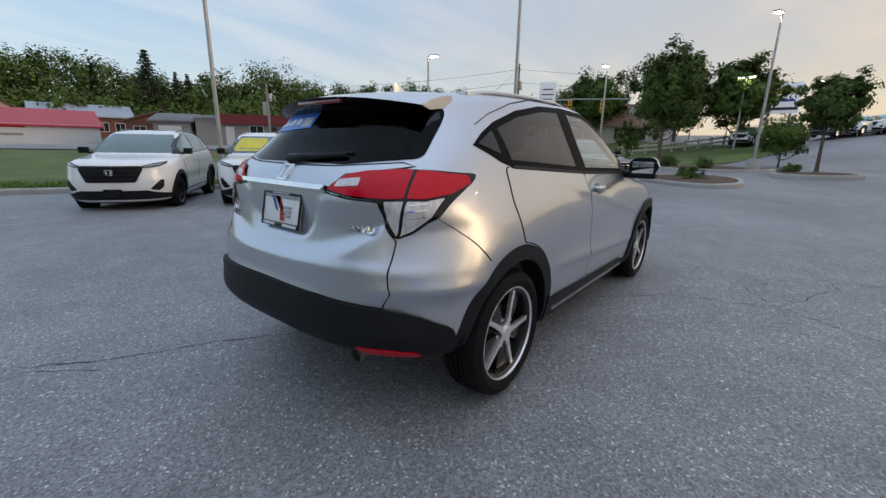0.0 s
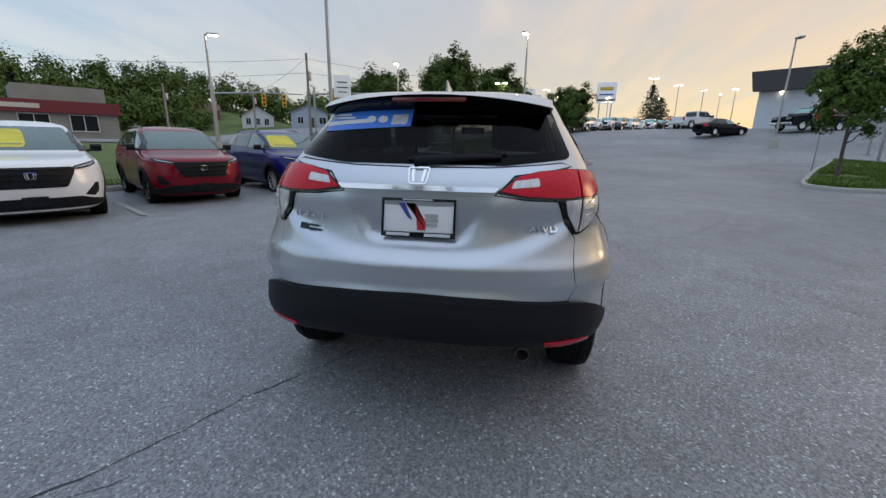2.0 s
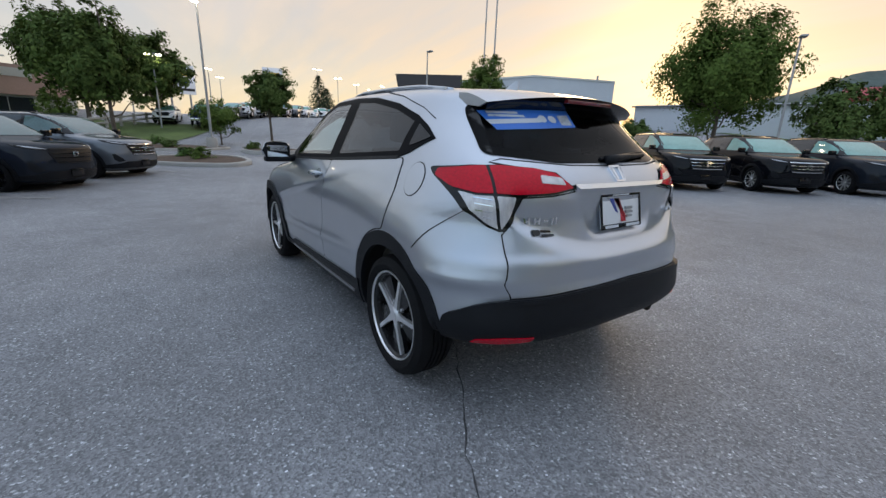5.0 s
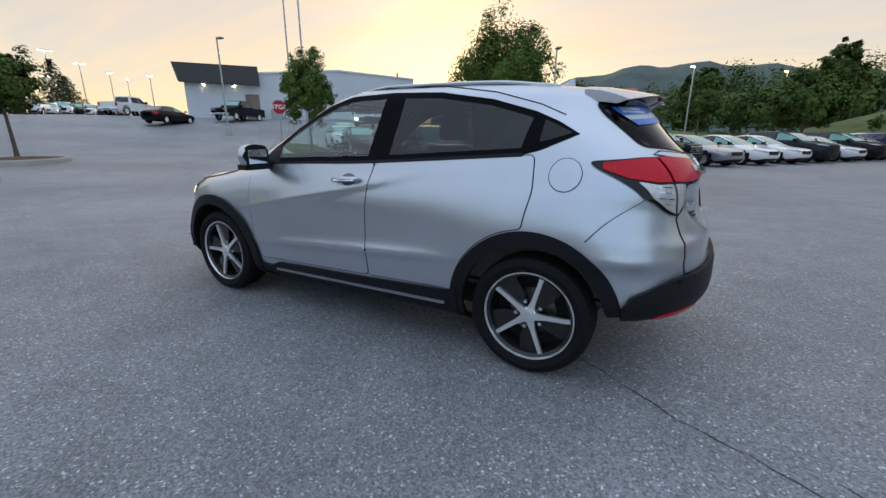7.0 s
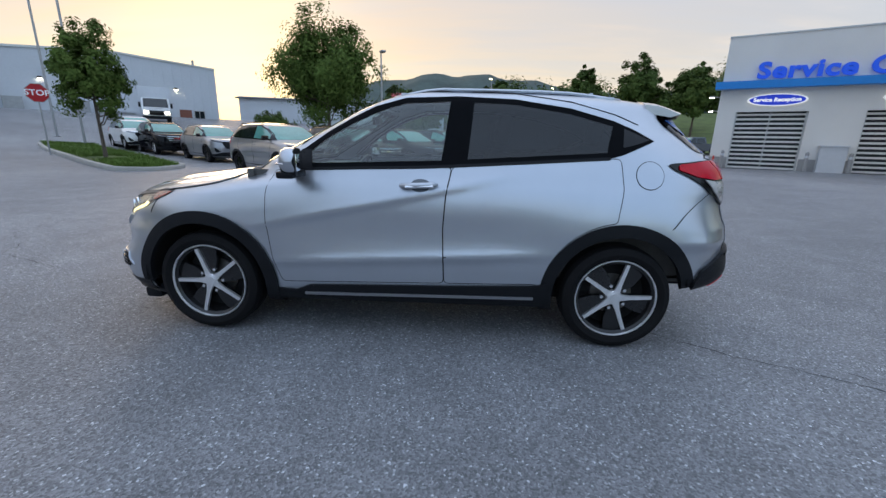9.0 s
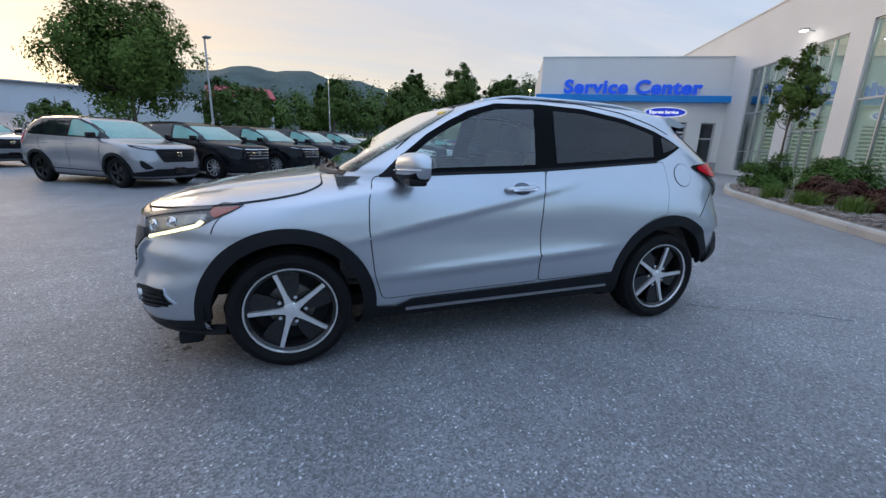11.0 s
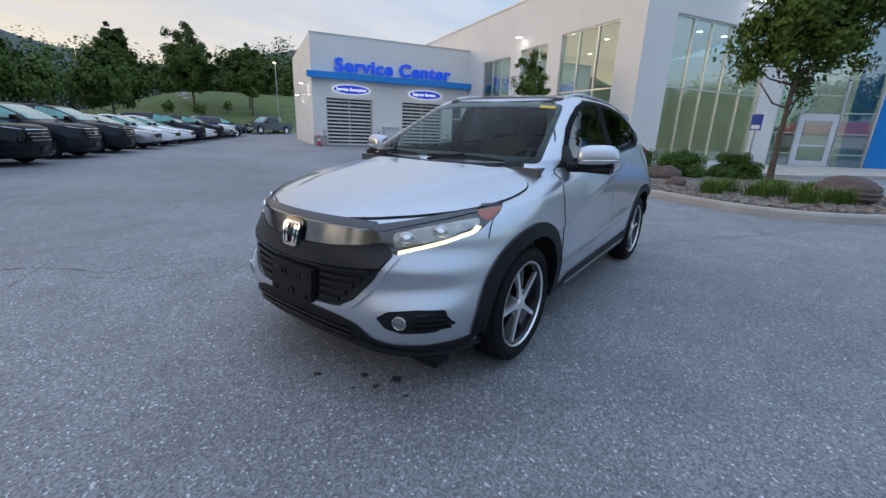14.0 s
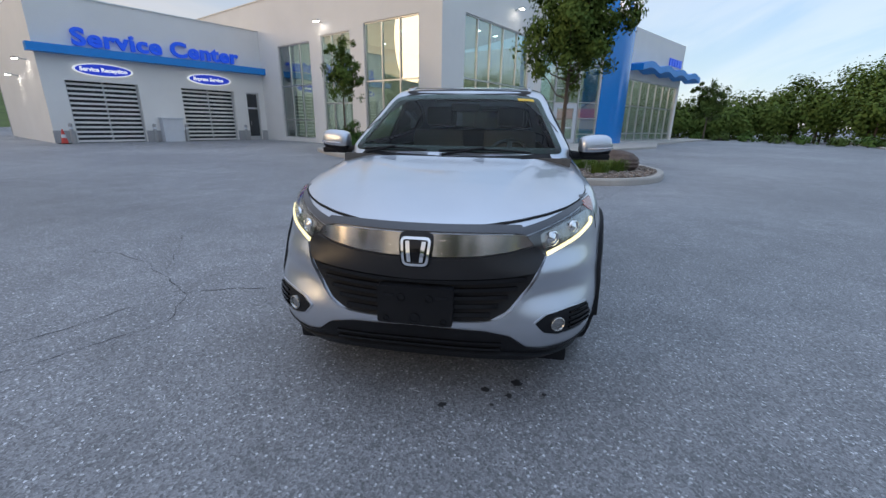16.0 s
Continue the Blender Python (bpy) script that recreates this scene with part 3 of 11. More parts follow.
def patch(poly, f, step=0.04, lift=0.004, depth=0.012, step_b=None, flip=False):
    """A panel that lies on the chart f: its outline poly, standing proud by lift, with a rim of that depth."""
    if isinstance(poly, Band):
        return band_patch(poly, f, step, lift, depth)
    sa, sb = step, step_b or step
    a0, a1 = min(p[0] for p in poly), max(p[0] for p in poly)
    b0, b1 = min(p[1] for p in poly), max(p[1] for p in poly)
    na, nb = max(1, math.ceil((a1 - a0) / sa)), max(1, math.ceil((b1 - b0) / sb))
    ea, eb = np.linspace(a0, a1, na + 1), np.linspace(b0, b1, nb + 1)
    index, pts, faces = {}, [], []
    for i in range(na):
        strip = list(poly)
        if i > 0:
            strip = clip_half(strip, 0, ea[i], True)
        if i < na - 1:
            strip = clip_half(strip, 0, ea[i + 1], False)
        if len(strip) < 3:
            continue
        for j in range(nb):
            cell = strip
            if j > 0:
                cell = clip_half(cell, 1, eb[j], True)
            if j < nb - 1 and len(cell) > 2:
                cell = clip_half(cell, 1, eb[j + 1], False)
            ids = []
            for p in cell:
                key = (round(p[0], 5), round(p[1], 5))
                if key not in index:
                    index[key] = len(pts)
                    pts.append(key)
                k = index[key]
                if ids and ids[-1] == k:
                    continue
                if k in ids:
                    at = ids.index(k)
                    if len(ids) - at > 2:
                        faces.append(ids[at:])
                    ids = ids[:at]
                ids.append(k)
            if len(ids) > 2:
                faces.append(ids)
    uv = np.array(pts)
    e = 0.003
    p = f(uv[:, 0], uv[:, 1])
    n = np.cross(f(uv[:, 0] + e, uv[:, 1]) - f(uv[:, 0] - e, uv[:, 1]), f(uv[:, 0], uv[:, 1] + e) - f(uv[:, 0], uv[:, 1] - e))
    ln = np.linalg.norm(n, axis=1, keepdims=True)
    n = n / np.maximum(ln, 1e-9)
    out = p - np.array([0.0, 0.0, 0.75])
    out[:, 0] *= 0.35
    sign = np.sign((n * out).sum(1).mean() or 1)
    n = n * sign
    bm = bmesh.new()
    vs = [bm.verts.new(q) for q in p + n * lift]
    for ids in faces:
        ids2 = ids if sign > 0 else ids[::-1]
        try:
            bm.faces.new([vs[i] for i in ids2])
        except ValueError:
            pass
    bm.normal_update()
    bm.verts.index_update()
    if sum(fc.calc_area() * fc.normal.dot(Vector(n[fc.verts[0].index])) for fc in bm.faces) < 0:
        bmesh.ops.reverse_faces(bm, faces=bm.faces)
    if depth > 0:
        under = {}
        for ed in [e for e in bm.edges if len(e.link_faces) == 1]:
            lp = ed.link_loops[0]
            a, b = lp.vert, lp.link_loop_next.vert
            for q in (a, b):
                under[q] = None
        bm.verts.index_update()
        back = p + n * (lift - depth)
        for q in under:
            under[q] = bm.verts.new(back[q.index])
        for ed in [e for e in bm.edges if len(e.link_faces) == 1]:
            lp = ed.link_loops[0]
            a, b = lp.vert, lp.link_loop_next.vert
            if a in under and b in under and under[a] and under[b]:
                bm.faces.new([b, a, under[a], under[b]])
    return bm


def strip_path(points, width, closed=False):
    """The outline of a band of that width along a 2D line."""
    p = np.array(points, float)
    t = np.gradient(p, axis=0)
    t /= np.maximum(np.linalg.norm(t, axis=1, keepdims=True), 1e-9)
    n = np.stack([-t[:, 1], t[:, 0]], 1) * width / 2
    return Band([tuple(q) for q in p + n], [tuple(q) for q in p - n], closed)


def smooth_line(points, n=8):
    """A Catmull-Rom line through 2D points."""
    p = [np.array(q, float) for q in points]
    p = [2 * p[0] - p[1]] + p + [2 * p[-1] - p[-2]]
    out = []
    for i in range(1, len(p) - 2):
        for j in range(n):
            t = j / n
            out.append(0.5 * (2 * p[i] + (p[i + 1] - p[i - 1]) * t + (2 * p[i - 1] - 5 * p[i] + 4 * p[i + 1] - p[i + 2]) * t * t
                              + (3 * p[i] - p[i - 1] - 3 * p[i + 1] + p[i + 2]) * t**3))
    out.append(p[-2])
    return [tuple(q) for q in out]


def shrink(poly, d):
    """The polygon moved inwards by d (outwards if d is below 0)."""
    p = [np.array(q[:2], float) for q in poly]
    area = sum(p[i - 1][0] * p[i][1] - p[i][0] * p[i - 1][1] for i in range(len(p)))
    out = []
    for i in range(len(p)):
        a, b = p[i] - p[i - 1], p[(i + 1) % len(p)] - p[i]
        a, b = a / max(np.linalg.norm(a), 1e-9), b / max(np.linalg.norm(b), 1e-9)
        na, nb = np.array([-a[1], a[0]]), np.array([-b[1], b[0]])
        n = na + nb
        n = n / max(np.linalg.norm(n), 0.3) / max(math.sqrt(max((1 + na @ nb) / 2, 0.2)), 0.45)
        out.append(tuple(p[i] + n * d * (1 if area > 0 else -1)))
    return out


def ring_poly(poly, d):
    """A band of width d just inside the outline, as one outline with a slit."""
    return Band([q[:2] for q in poly], shrink(poly, d), True)


def in_poly(pt, poly):
    x, y = pt
    c = False
    for i in range(len(poly)):
        (x1, y1), (x2, y2) = poly[i - 1], poly[i]
        if (y1 > y) != (y2 > y) and x < (x2 - x1) * (y - y1) / (y2 - y1) + x1:
            c = not c
    return c


def hrv_swell(x, z):
    """Flank relief of the compact crossover: haunches over the wheels, hollow doors, two creases."""
    x, z = np.asarray(x, float), np.asarray(z, float)
    door = np.exp(-((x - 0.0) / 0.85) ** 6)
    low = z - (0.553 - 0.06 * x)
    s = door * (0.016 * np.exp(-np.maximum(low, 0) / 0.03) * (low > 0) + 0.016 * np.exp(-(np.minimum(low, 0) / 0.03) ** 2) * (low <= 0))
    s = s - 0.013 * door * np.exp(-((z - 0.71) / 0.11) ** 2)
    up = z - (0.926 - 0.214 * x)
    s = s + 0.013 * np.exp(-((x - 0.2) / 0.75) ** 6) * np.where(up > 0, np.exp(-up / 0.05), np.exp(-(up / 0.022) ** 2))
    s = s + 0.020 * np.exp(-((x + 1.40) / 0.45) ** 2) * np.exp(-((z - 0.78) / 0.17) ** 2)
    fold = z - 0.705
    s = s + 0.040 * np.clip((-1.50 - x) / 0.28, 0, 1) * np.where(fold > 0, np.exp(-fold / 0.085), np.exp(-(fold / 0.045) ** 2))
    s = s + 0.020 * np.exp(-((x - 1.30) / 0.42) ** 2) * np.exp(-((z - 0.70) / 0.2) ** 2)
    return s


def hrv_dent(y, z):
    """Relief of the tailgate: a sweeping hollow under the lamps and the number-plate recess in it."""
    y, z = np.abs(np.asarray(y, float)), np.asarray(z, float)
    half = 0.235 + (z - 0.875) / 0.19 * 0.11
    edge = np.clip((half - y) / 0.06, 0, 1) * np.clip((z - 0.850) / 0.045, 0, 1) * np.clip((1.076 - z) / 0.012, 0, 1)
    low = 0.765 + 0.15 * (y / 0.62) ** 3
    broad = np.clip((z - low) / 0.075, 0, 1) * np.clip((1.16 - z) / 0.2, 0, 1) * np.clip((0.72 - y) / 0.12, 0, 1)
    return (0.004 + 0.10 * (1.07 - z)) * edge * edge * (3 - 2 * edge) + 0.030 * broad * broad * (3 - 2 * broad)


def hrv_nose(y, z):
    """Relief of the front bumper: a hollow band between the lamps and the fog lamps, full at the lower corners."""
    y, z = np.abs(np.asarray(y, float)), np.asarray(z, float)
    side = np.clip((y - 0.40) / 0.14, 0, 1) * np.clip((0.84 - y) / 0.14, 0, 1)
    side = side * side * (3 - 2 * side)
    return -0.016 * side * np.exp(-((z - 0.545) / 0.06) ** 2) + 0.010 * side * np.exp(-((z - 0.655) / 0.05) ** 2)


HRV = SoftLoft(
    nose=[(0.17, 1.98), (0.20, 2.05), (0.25, 2.10), (0.32, 2.15), (0.42, 2.165), (0.56, 2.155), (0.66, 2.165), (0.76, 2.155), (0.82, 2.125), (0.86, 2.075),
          (0.90, 1.97), (0.94, 1.80), (0.975, 1.58), (1.005, 1.36), (1.035, 1.13), (1.06, 1.04), (1.12, 0.94), (1.25, 0.70), (1.38, 0.46), (1.46, 0.31),
          (1.51, 0.19), (1.54, 0.06), (1.565, -0.09), (1.585, -0.25), (1.60, -0.42), (1.606, -0.5)],
    tail=[(0.17, -1.25), (0.28, -1.55), (0.38, -1.86), (0.41, -2.00), (0.45, -2.085), (0.52, -2.125), (0.58, -2.13), (0.64, -2.12), (0.70, -2.105), (0.77, -2.105), (0.82, -2.085),
          (0.92, -2.06), (1.02, -2.045), (1.10, -2.01), (1.15, -1.97), (1.25, -1.86), (1.36, -1.76), (1.46, -1.655), (1.50, -1.56), (1.525, -1.43),
          (1.55, -1.22), (1.575, -0.96), (1.597, -0.72), (1.606, -0.6)],
    half=[(0.17, 0.66), (0.21, 0.77), (0.27, 0.835), (0.42, 0.866), (0.56, 0.876), (0.70, 0.878), (0.80, 0.872), (0.90, 0.858), (0.97, 0.84),
          (1.03, 0.818), (1.10, 0.792), (1.25, 0.728), (1.38, 0.668), (1.46, 0.634), (1.51, 0.605), (1.54, 0.565), (1.565, 0.49), (1.585, 0.38), (1.60, 0.2), (1.606, 0.04)],
    square_f=[(0.17, 3.4), (0.42, 3.3), (0.60, 2.6), (0.75, 2.15), (0.88, 2.15), (0.96, 2.5), (1.02, 3.4), (1.07, 6.0), (1.12, 8.0), (1.4, 8.0), (1.5, 5.5), (1.606, 2.6)],
    square_r=[(0.17, 3.2), (0.44, 3.3), (0.62, 2.8), (0.80, 2.8), (0.92, 3.0), (1.06, 3.6), (1.2, 3.7), (1.36, 3.4), (1.44, 4.2), (1.50, 5.5), (1.606, 2.6)],
    mid=-0.05, swell=hrv_swell, dent=hrv_dent)
HRV.nose_relief = hrv_nose
HRV.kf = curve([(0.17, 0.60), (0.90, 0.61), (0.97, 0.50), (1.03, 0.25), (1.09, 0.0), (1.606, 0.0)])
HRV.kr = curve([(0.17, 0.62), (0.60, 0.665), (0.80, 0.66), (0.95, 0.62), (1.20, 0.62), (1.36, 0.55), (1.44, 0.35), (1.52, 0.0), (1.606, 0.0)])

# ---------------------------------------------------------------- ground
def smooth(a, b, x):
    t = min(max((x - a) / (b - a), 0.0), 1.0)
    return t * t * (3 - 2 * t)


def level(x, y):
    """Height of the ground: flat round the building, falling to the road side, rising to the upper lot."""
    s = 0.88 * x - 0.47 * y
    z = -0.14 * smooth(3.0, 9.0, y * 0.9 + x * 0.4 - 1.0) + 0.28 * smooth(10.0, 20.0, x)
    z += 2.9 * smooth(24.0, 52.0, s)
    z += 0.85 * smooth(16.0, 42.0, y * 0.9 + x * 0.42) * (1 - smooth(30, 60, x - y))
    t = -0.5 * x - 0.87 * y
    z += 8.2 * smooth(46.0, 118.0, t) * (1 - smooth(10, 40, s))
    return z


def make_ground():
    cs = [-2500, -1600, -1000, -600, -420, -300, -220, -160, -120] + [-100 + 4 * i for i in range(51)] + [120, 160, 220, 300, 420, 600, 1000, 1600, 2500]
    me = bpy.data.meshes.new("ground")
    vs = [(x, y, level(x, y)) for x in cs for y in cs]
    n = len(cs)
    me.from_pydata(vs, [], [(i * n + j, (i + 1) * n + j, (i + 1) * n + j + 1, i * n + j + 1) for i in range(n - 1) for j in range(n - 1)])
    for p in me.polygons:
        p.use_smooth = True
    me.materials.append(M_ASPHALT)
    return tagged(new("ground", me), "worn grey asphalt car park with fine pale stones", "ground", kind="structure")


make_ground()

# ---------------------------------------------------------------- car parts
def shell(loft, nq, zs, cut=None):
    """The outer skin as a bmesh, both halves; cut(x, y, z) tells which faces to leave open."""
    qs = np.concatenate([np.linspace(0, 1, nq[0], endpoint=False), np.linspace(1, 2, nq[1], endpoint=False), np.linspace(2, 3, nq[2] + 1)])
    bm = bmesh.new()
    rows = []
    for z in zs:
        p = loft.ring(z, qs)
        left = [bm.verts.new(q) for q in p]
        right = [left[0]] + [bm.verts.new((q[0], -q[1], q[2])) for q in p[1:-1]] + [left[-1]]
        rows.append(left + right[-2:0:-1])
    n = len(rows[0])
    for a, b in zip(rows, rows[1:]):
        for i in range(n):
            j = (i + 1) % n
            c = (a[i].co + a[j].co + b[i].co + b[j].co) / 4
            if cut is None or not cut(c.x, c.y, c.z):
                bm.faces.new([a[i], a[j], b[j], b[i]])
    bm.faces.new(rows[-1])
    loose = [v for v in bm.verts if not v.link_faces]
    for v in loose:
        bm.verts.remove(v)
    return bm


def arch_points(cx, cz, r, a0=-12.0, a1=192.0, n=36, squash=1.0):
    return [(cx + r * math.cos(radians(a0 + (a1 - a0) * i / n)), cz + squash * r * math.sin(radians(a0 + (a1 - a0) * i / n))) for i in range(n + 1)]


def spoke_wheel(name, parent, at, r, width, style):
    """Tyre with sidewall and tread, rim, spokes, rotor, nuts and cap. The outer face looks along +y."""
    wheel = new(name)
    wheel.parent, wheel.matrix_basis = parent, at
    rr = r * style.get("rim", 0.665)
    h = width / 2
    bm = bmesh.new()
    prof = [(rr, h * 0.78), (rr + 0.012, h * 0.95), (rr + (r - rr) * 0.45, h * 1.04), (r - 0.035, h * 0.98), (r - 0.012, h * 0.86), (r - 0.002, h * 0.6)]
    for k in range(5):
        y = h * (0.5 - 0.25 * k)
        prof += [(r, y), (r, y - 0.02 * 0.8), (r - 0.008, y - 0.019), (r - 0.008, y - 0.026)] if k < 4 else [(r, y)]
    prof += [(r - 0.002, -h * 0.6), (r - 0.012, -h * 0.86), (r - 0.035, -h * 0.98), (rr, -h * 0.8)]
    lathe(bm, prof, n=56)
    part("tyre", bm, M_RUBBER, wheel, smooth="auto")
    bm = bmesh.new()
    lathe(bm, [(rr + 0.004, h * 0.80), (rr + 0.001, h * 0.91), (rr - 0.004, h * 0.91), (rr - 0.008, h * 0.82)], n=56)
    part("rim_lip", bm, M_ALLOY if style["lip"] else M_POCKET, wheel, smooth="auto")
    bm = bmesh.new()
    lathe(bm, [(rr - 0.008, h * 0.82), (rr - 0.024, h * 0.70), (rr - 0.035, h * 0.2), (rr - 0.04, -h * 0.7), (rr, -h * 0.8)], n=56)
    part("rim", bm, M_POCKET, wheel, smooth="auto")
    bm = bmesh.new()
    lathe(bm, [(0.0, -0.01), (0.13, -0.01), (0.13, -0.025), (0.0, -0.025)], n=32)
    part("brake_disc", bm, M_ROTOR, wheel)
    bm = bmesh.new()
    lathe(bm, [(rr - 0.03, -0.03), (0.0, -0.03)], n=32)
    part("wheel_well_plate", bm, M_UNDER, wheel)
    n, face = style["n"], h * 0.72
    for i in range(n):
        a = 2 * math.pi * i / n + style.get("turn", 0)
        rot = Matrix.Rotation(-a, 4, "Y")
        if style["kind"] == "split":
            # broad dark blade beside a bright machined one
            bm = bmesh.new()
            web = [(0.045, -0.02), (0.05, 0.045), (rr * 0.45, 0.085), (rr * 0.72, 0.108), (rr - 0.022, 0.095), (rr - 0.012, 0.0), (rr * 0.5, -0.014)]
            prism(bm, web, face - 0.050, face - 0.016, lambda p, q, y: rot @ Vector((p, y - 0.10 * max(q, 0) * (p / rr), q)))
            part("spoke_web", bm, M_POCKET, wheel)
            bm = bmesh.new()
            bl = [(0.030, -0.022), (0.030, 0.022), (rr * 0.35, 0.012), (rr * 0.7, 0.008), (rr - 0.006, 0.004), (rr - 0.006, -0.018), (rr * 0.7, -0.015), (rr * 0.35, -0.014)]
            prism(bm, bl, face - 0.02, face, lambda p, q, y: rot @ Vector((p, y, q)))
            part("spoke", bm, M_ALLOY, wheel)
        else:
            bm = bmesh.new()
            w = style["w"]
            prism(bm, [(0.04, -w), (0.04, w), (rr - 0.012, w * 1.5), (rr - 0.012, -w * 1.5)], face - 0.03, face - 0.004, lambda p, q, y: rot @ Vector((p, y, q)))
            part("spoke", bm, style["mat"], wheel)
    bm = bmesh.new()
    lathe(bm, [(0.046, face - 0.04), (0.046, face - 0.004), (0.040, face + 0.002), (0.030, face + 0.002), (0.029, face + 0.006), (0.0, face + 0.007)], n=24)
    part("wheel_cap", bm, M_ALLOY if style["kind"] == "split" else style["mat"], wheel, smooth="auto")
    if style.get("nuts"):
        for i in range(5):
            a = 2 * math.pi * (i + 0.5) / 5 + style.get("turn", 0)
            bm = bmesh.new()
            c = Vector((0.075 * math.cos(a), 0, 0.075 * math.sin(a)))
            cyl(bm, c + Vector((0, face - 0.04, 0)), c + Vector((0, face - 0.012, 0)), 0.011, n=6)
            part("wheel_nut", bm, M_CHROME, wheel, smooth=False)
    return wheel

# ---------------------------------------------------------------- the silver crossover
WHEEL_R, AXLE = 0.334, 1.305
DLO = [(0.80, 1.068), (0.60, 1.076), (-0.22, 1.108), (-1.20, 1.174), (-1.28, 1.196), (-1.462, 1.277), (-1.36, 1.335), (-1.23, 1.390), (-0.975, 1.460),
       (-0.64, 1.510), (-0.29, 1.523), (0.03, 1.510), (0.22, 1.455), (0.36, 1.385), (0.50, 1.303), (0.66, 1.185)]
WIN_F = [(0.60, 1.092, 0.03), (-0.205, 1.124), (-0.245, 1.37), (-0.255, 1.492), (-0.007, 1.482), (0.12, 1.45), (0.21, 1.416), (0.36, 1.345), (0.50, 1.262), (0.60, 1.18)]
WIN_R = [(-0.352, 1.132), (-0.372, 1.272), (-0.388, 1.493), (-0.71, 1.474), (-0.90, 1.450), (-1.04, 1.424), (-1.225, 1.368), (-1.205, 1.283), (-1.185, 1.188)]
DOOR_F = [(0.83, 1.062), (0.868, 0.937), (0.872, 0.777), (0.845, 0.52), (0.80, 0.365), (-0.235, 0.395), (-0.222, 0.737), (-0.236, 0.942), (-0.268, 1.102)]
SCREEN = [(-0.715, 1.082, 0.05), (0.715, 1.082, 0.05), (0.565, 1.465, 0.05), (0.30, 1.485), (-0.30, 1.485), (-0.565, 1.465, 0.05)]
BACKLIGHT = [(-0.645, 1.218, 0.03), (-0.35, 1.188), (0.35, 1.188), (0.645, 1.218, 0.03), (0.56, 1.445, 0.04), (-0.56, 1.445, 0.04)]


def badge(bm, f, cx, cz, w, h, lift):
    """A bright rounded frame with two leaning uprights."""
    fr = rounded([(cx - w / 2, cz + h / 2), (cx + w / 2, cz + h / 2), (cx + w * 0.40, cz - h / 2), (cx - w * 0.40, cz - h / 2)], h * 0.22)
    out = [ring_poly(fr, h * 0.09)]
    for s in (1, -1):
        out.append([(cx + s * w * 0.33, cz + h * 0.36), (cx + s * w * 0.20, cz + h * 0.36), (cx + s * w * 0.13, cz - h * 0.36), (cx + s * w * 0.25, cz - h * 0.36)])
    return out


def bars_on(f, spans, z, h, lift):
    """Plain bars in place of lettering."""
    return [patch([(a, z - h / 2), (b, z - h / 2), (b, z + h / 2), (a, z + h / 2)], f, 0.05, lift, 0.003) for a, b in spans]


def merge(bms):
    out = bmesh.new()
    for b in bms:
        me = bpy.data.meshes.new("tmp")
        b.to_mesh(me)
        b.free()
        out.from_mesh(me)
        bpy.data.meshes.remove(me)
    return out


def seat(parent, x, y, w):
    st = new("seat")
    st.parent, st.matrix_basis = parent, pose(x, y, 0.48)
    bm = bmesh.new()
    box(bm, -0.26, -w / 2, 0.0, 0.28, w / 2, 0.18, 0.05)
    part("cushion", bm, M_SEAT, st)
    bm = bmesh.new()
    box(bm, -0.06, -w / 2, 0.0, 0.07, w / 2, 0.62, 0.05, pose(-0.24, 0, 0.12, 0, -16, 0))
    part("backrest", bm, M_SEAT, st)
    for k in ((0,) if w < 0.7 else (-0.42, 0.42)):
        bm = bmesh.new()
        box(bm, -0.05, -0.13, 0.0, 0.05, 0.13, 0.19, 0.04, pose(-0.40, k, 0.76, 0, -10, 0))
        part("headrest", bm, M_SEAT, st)
    return st


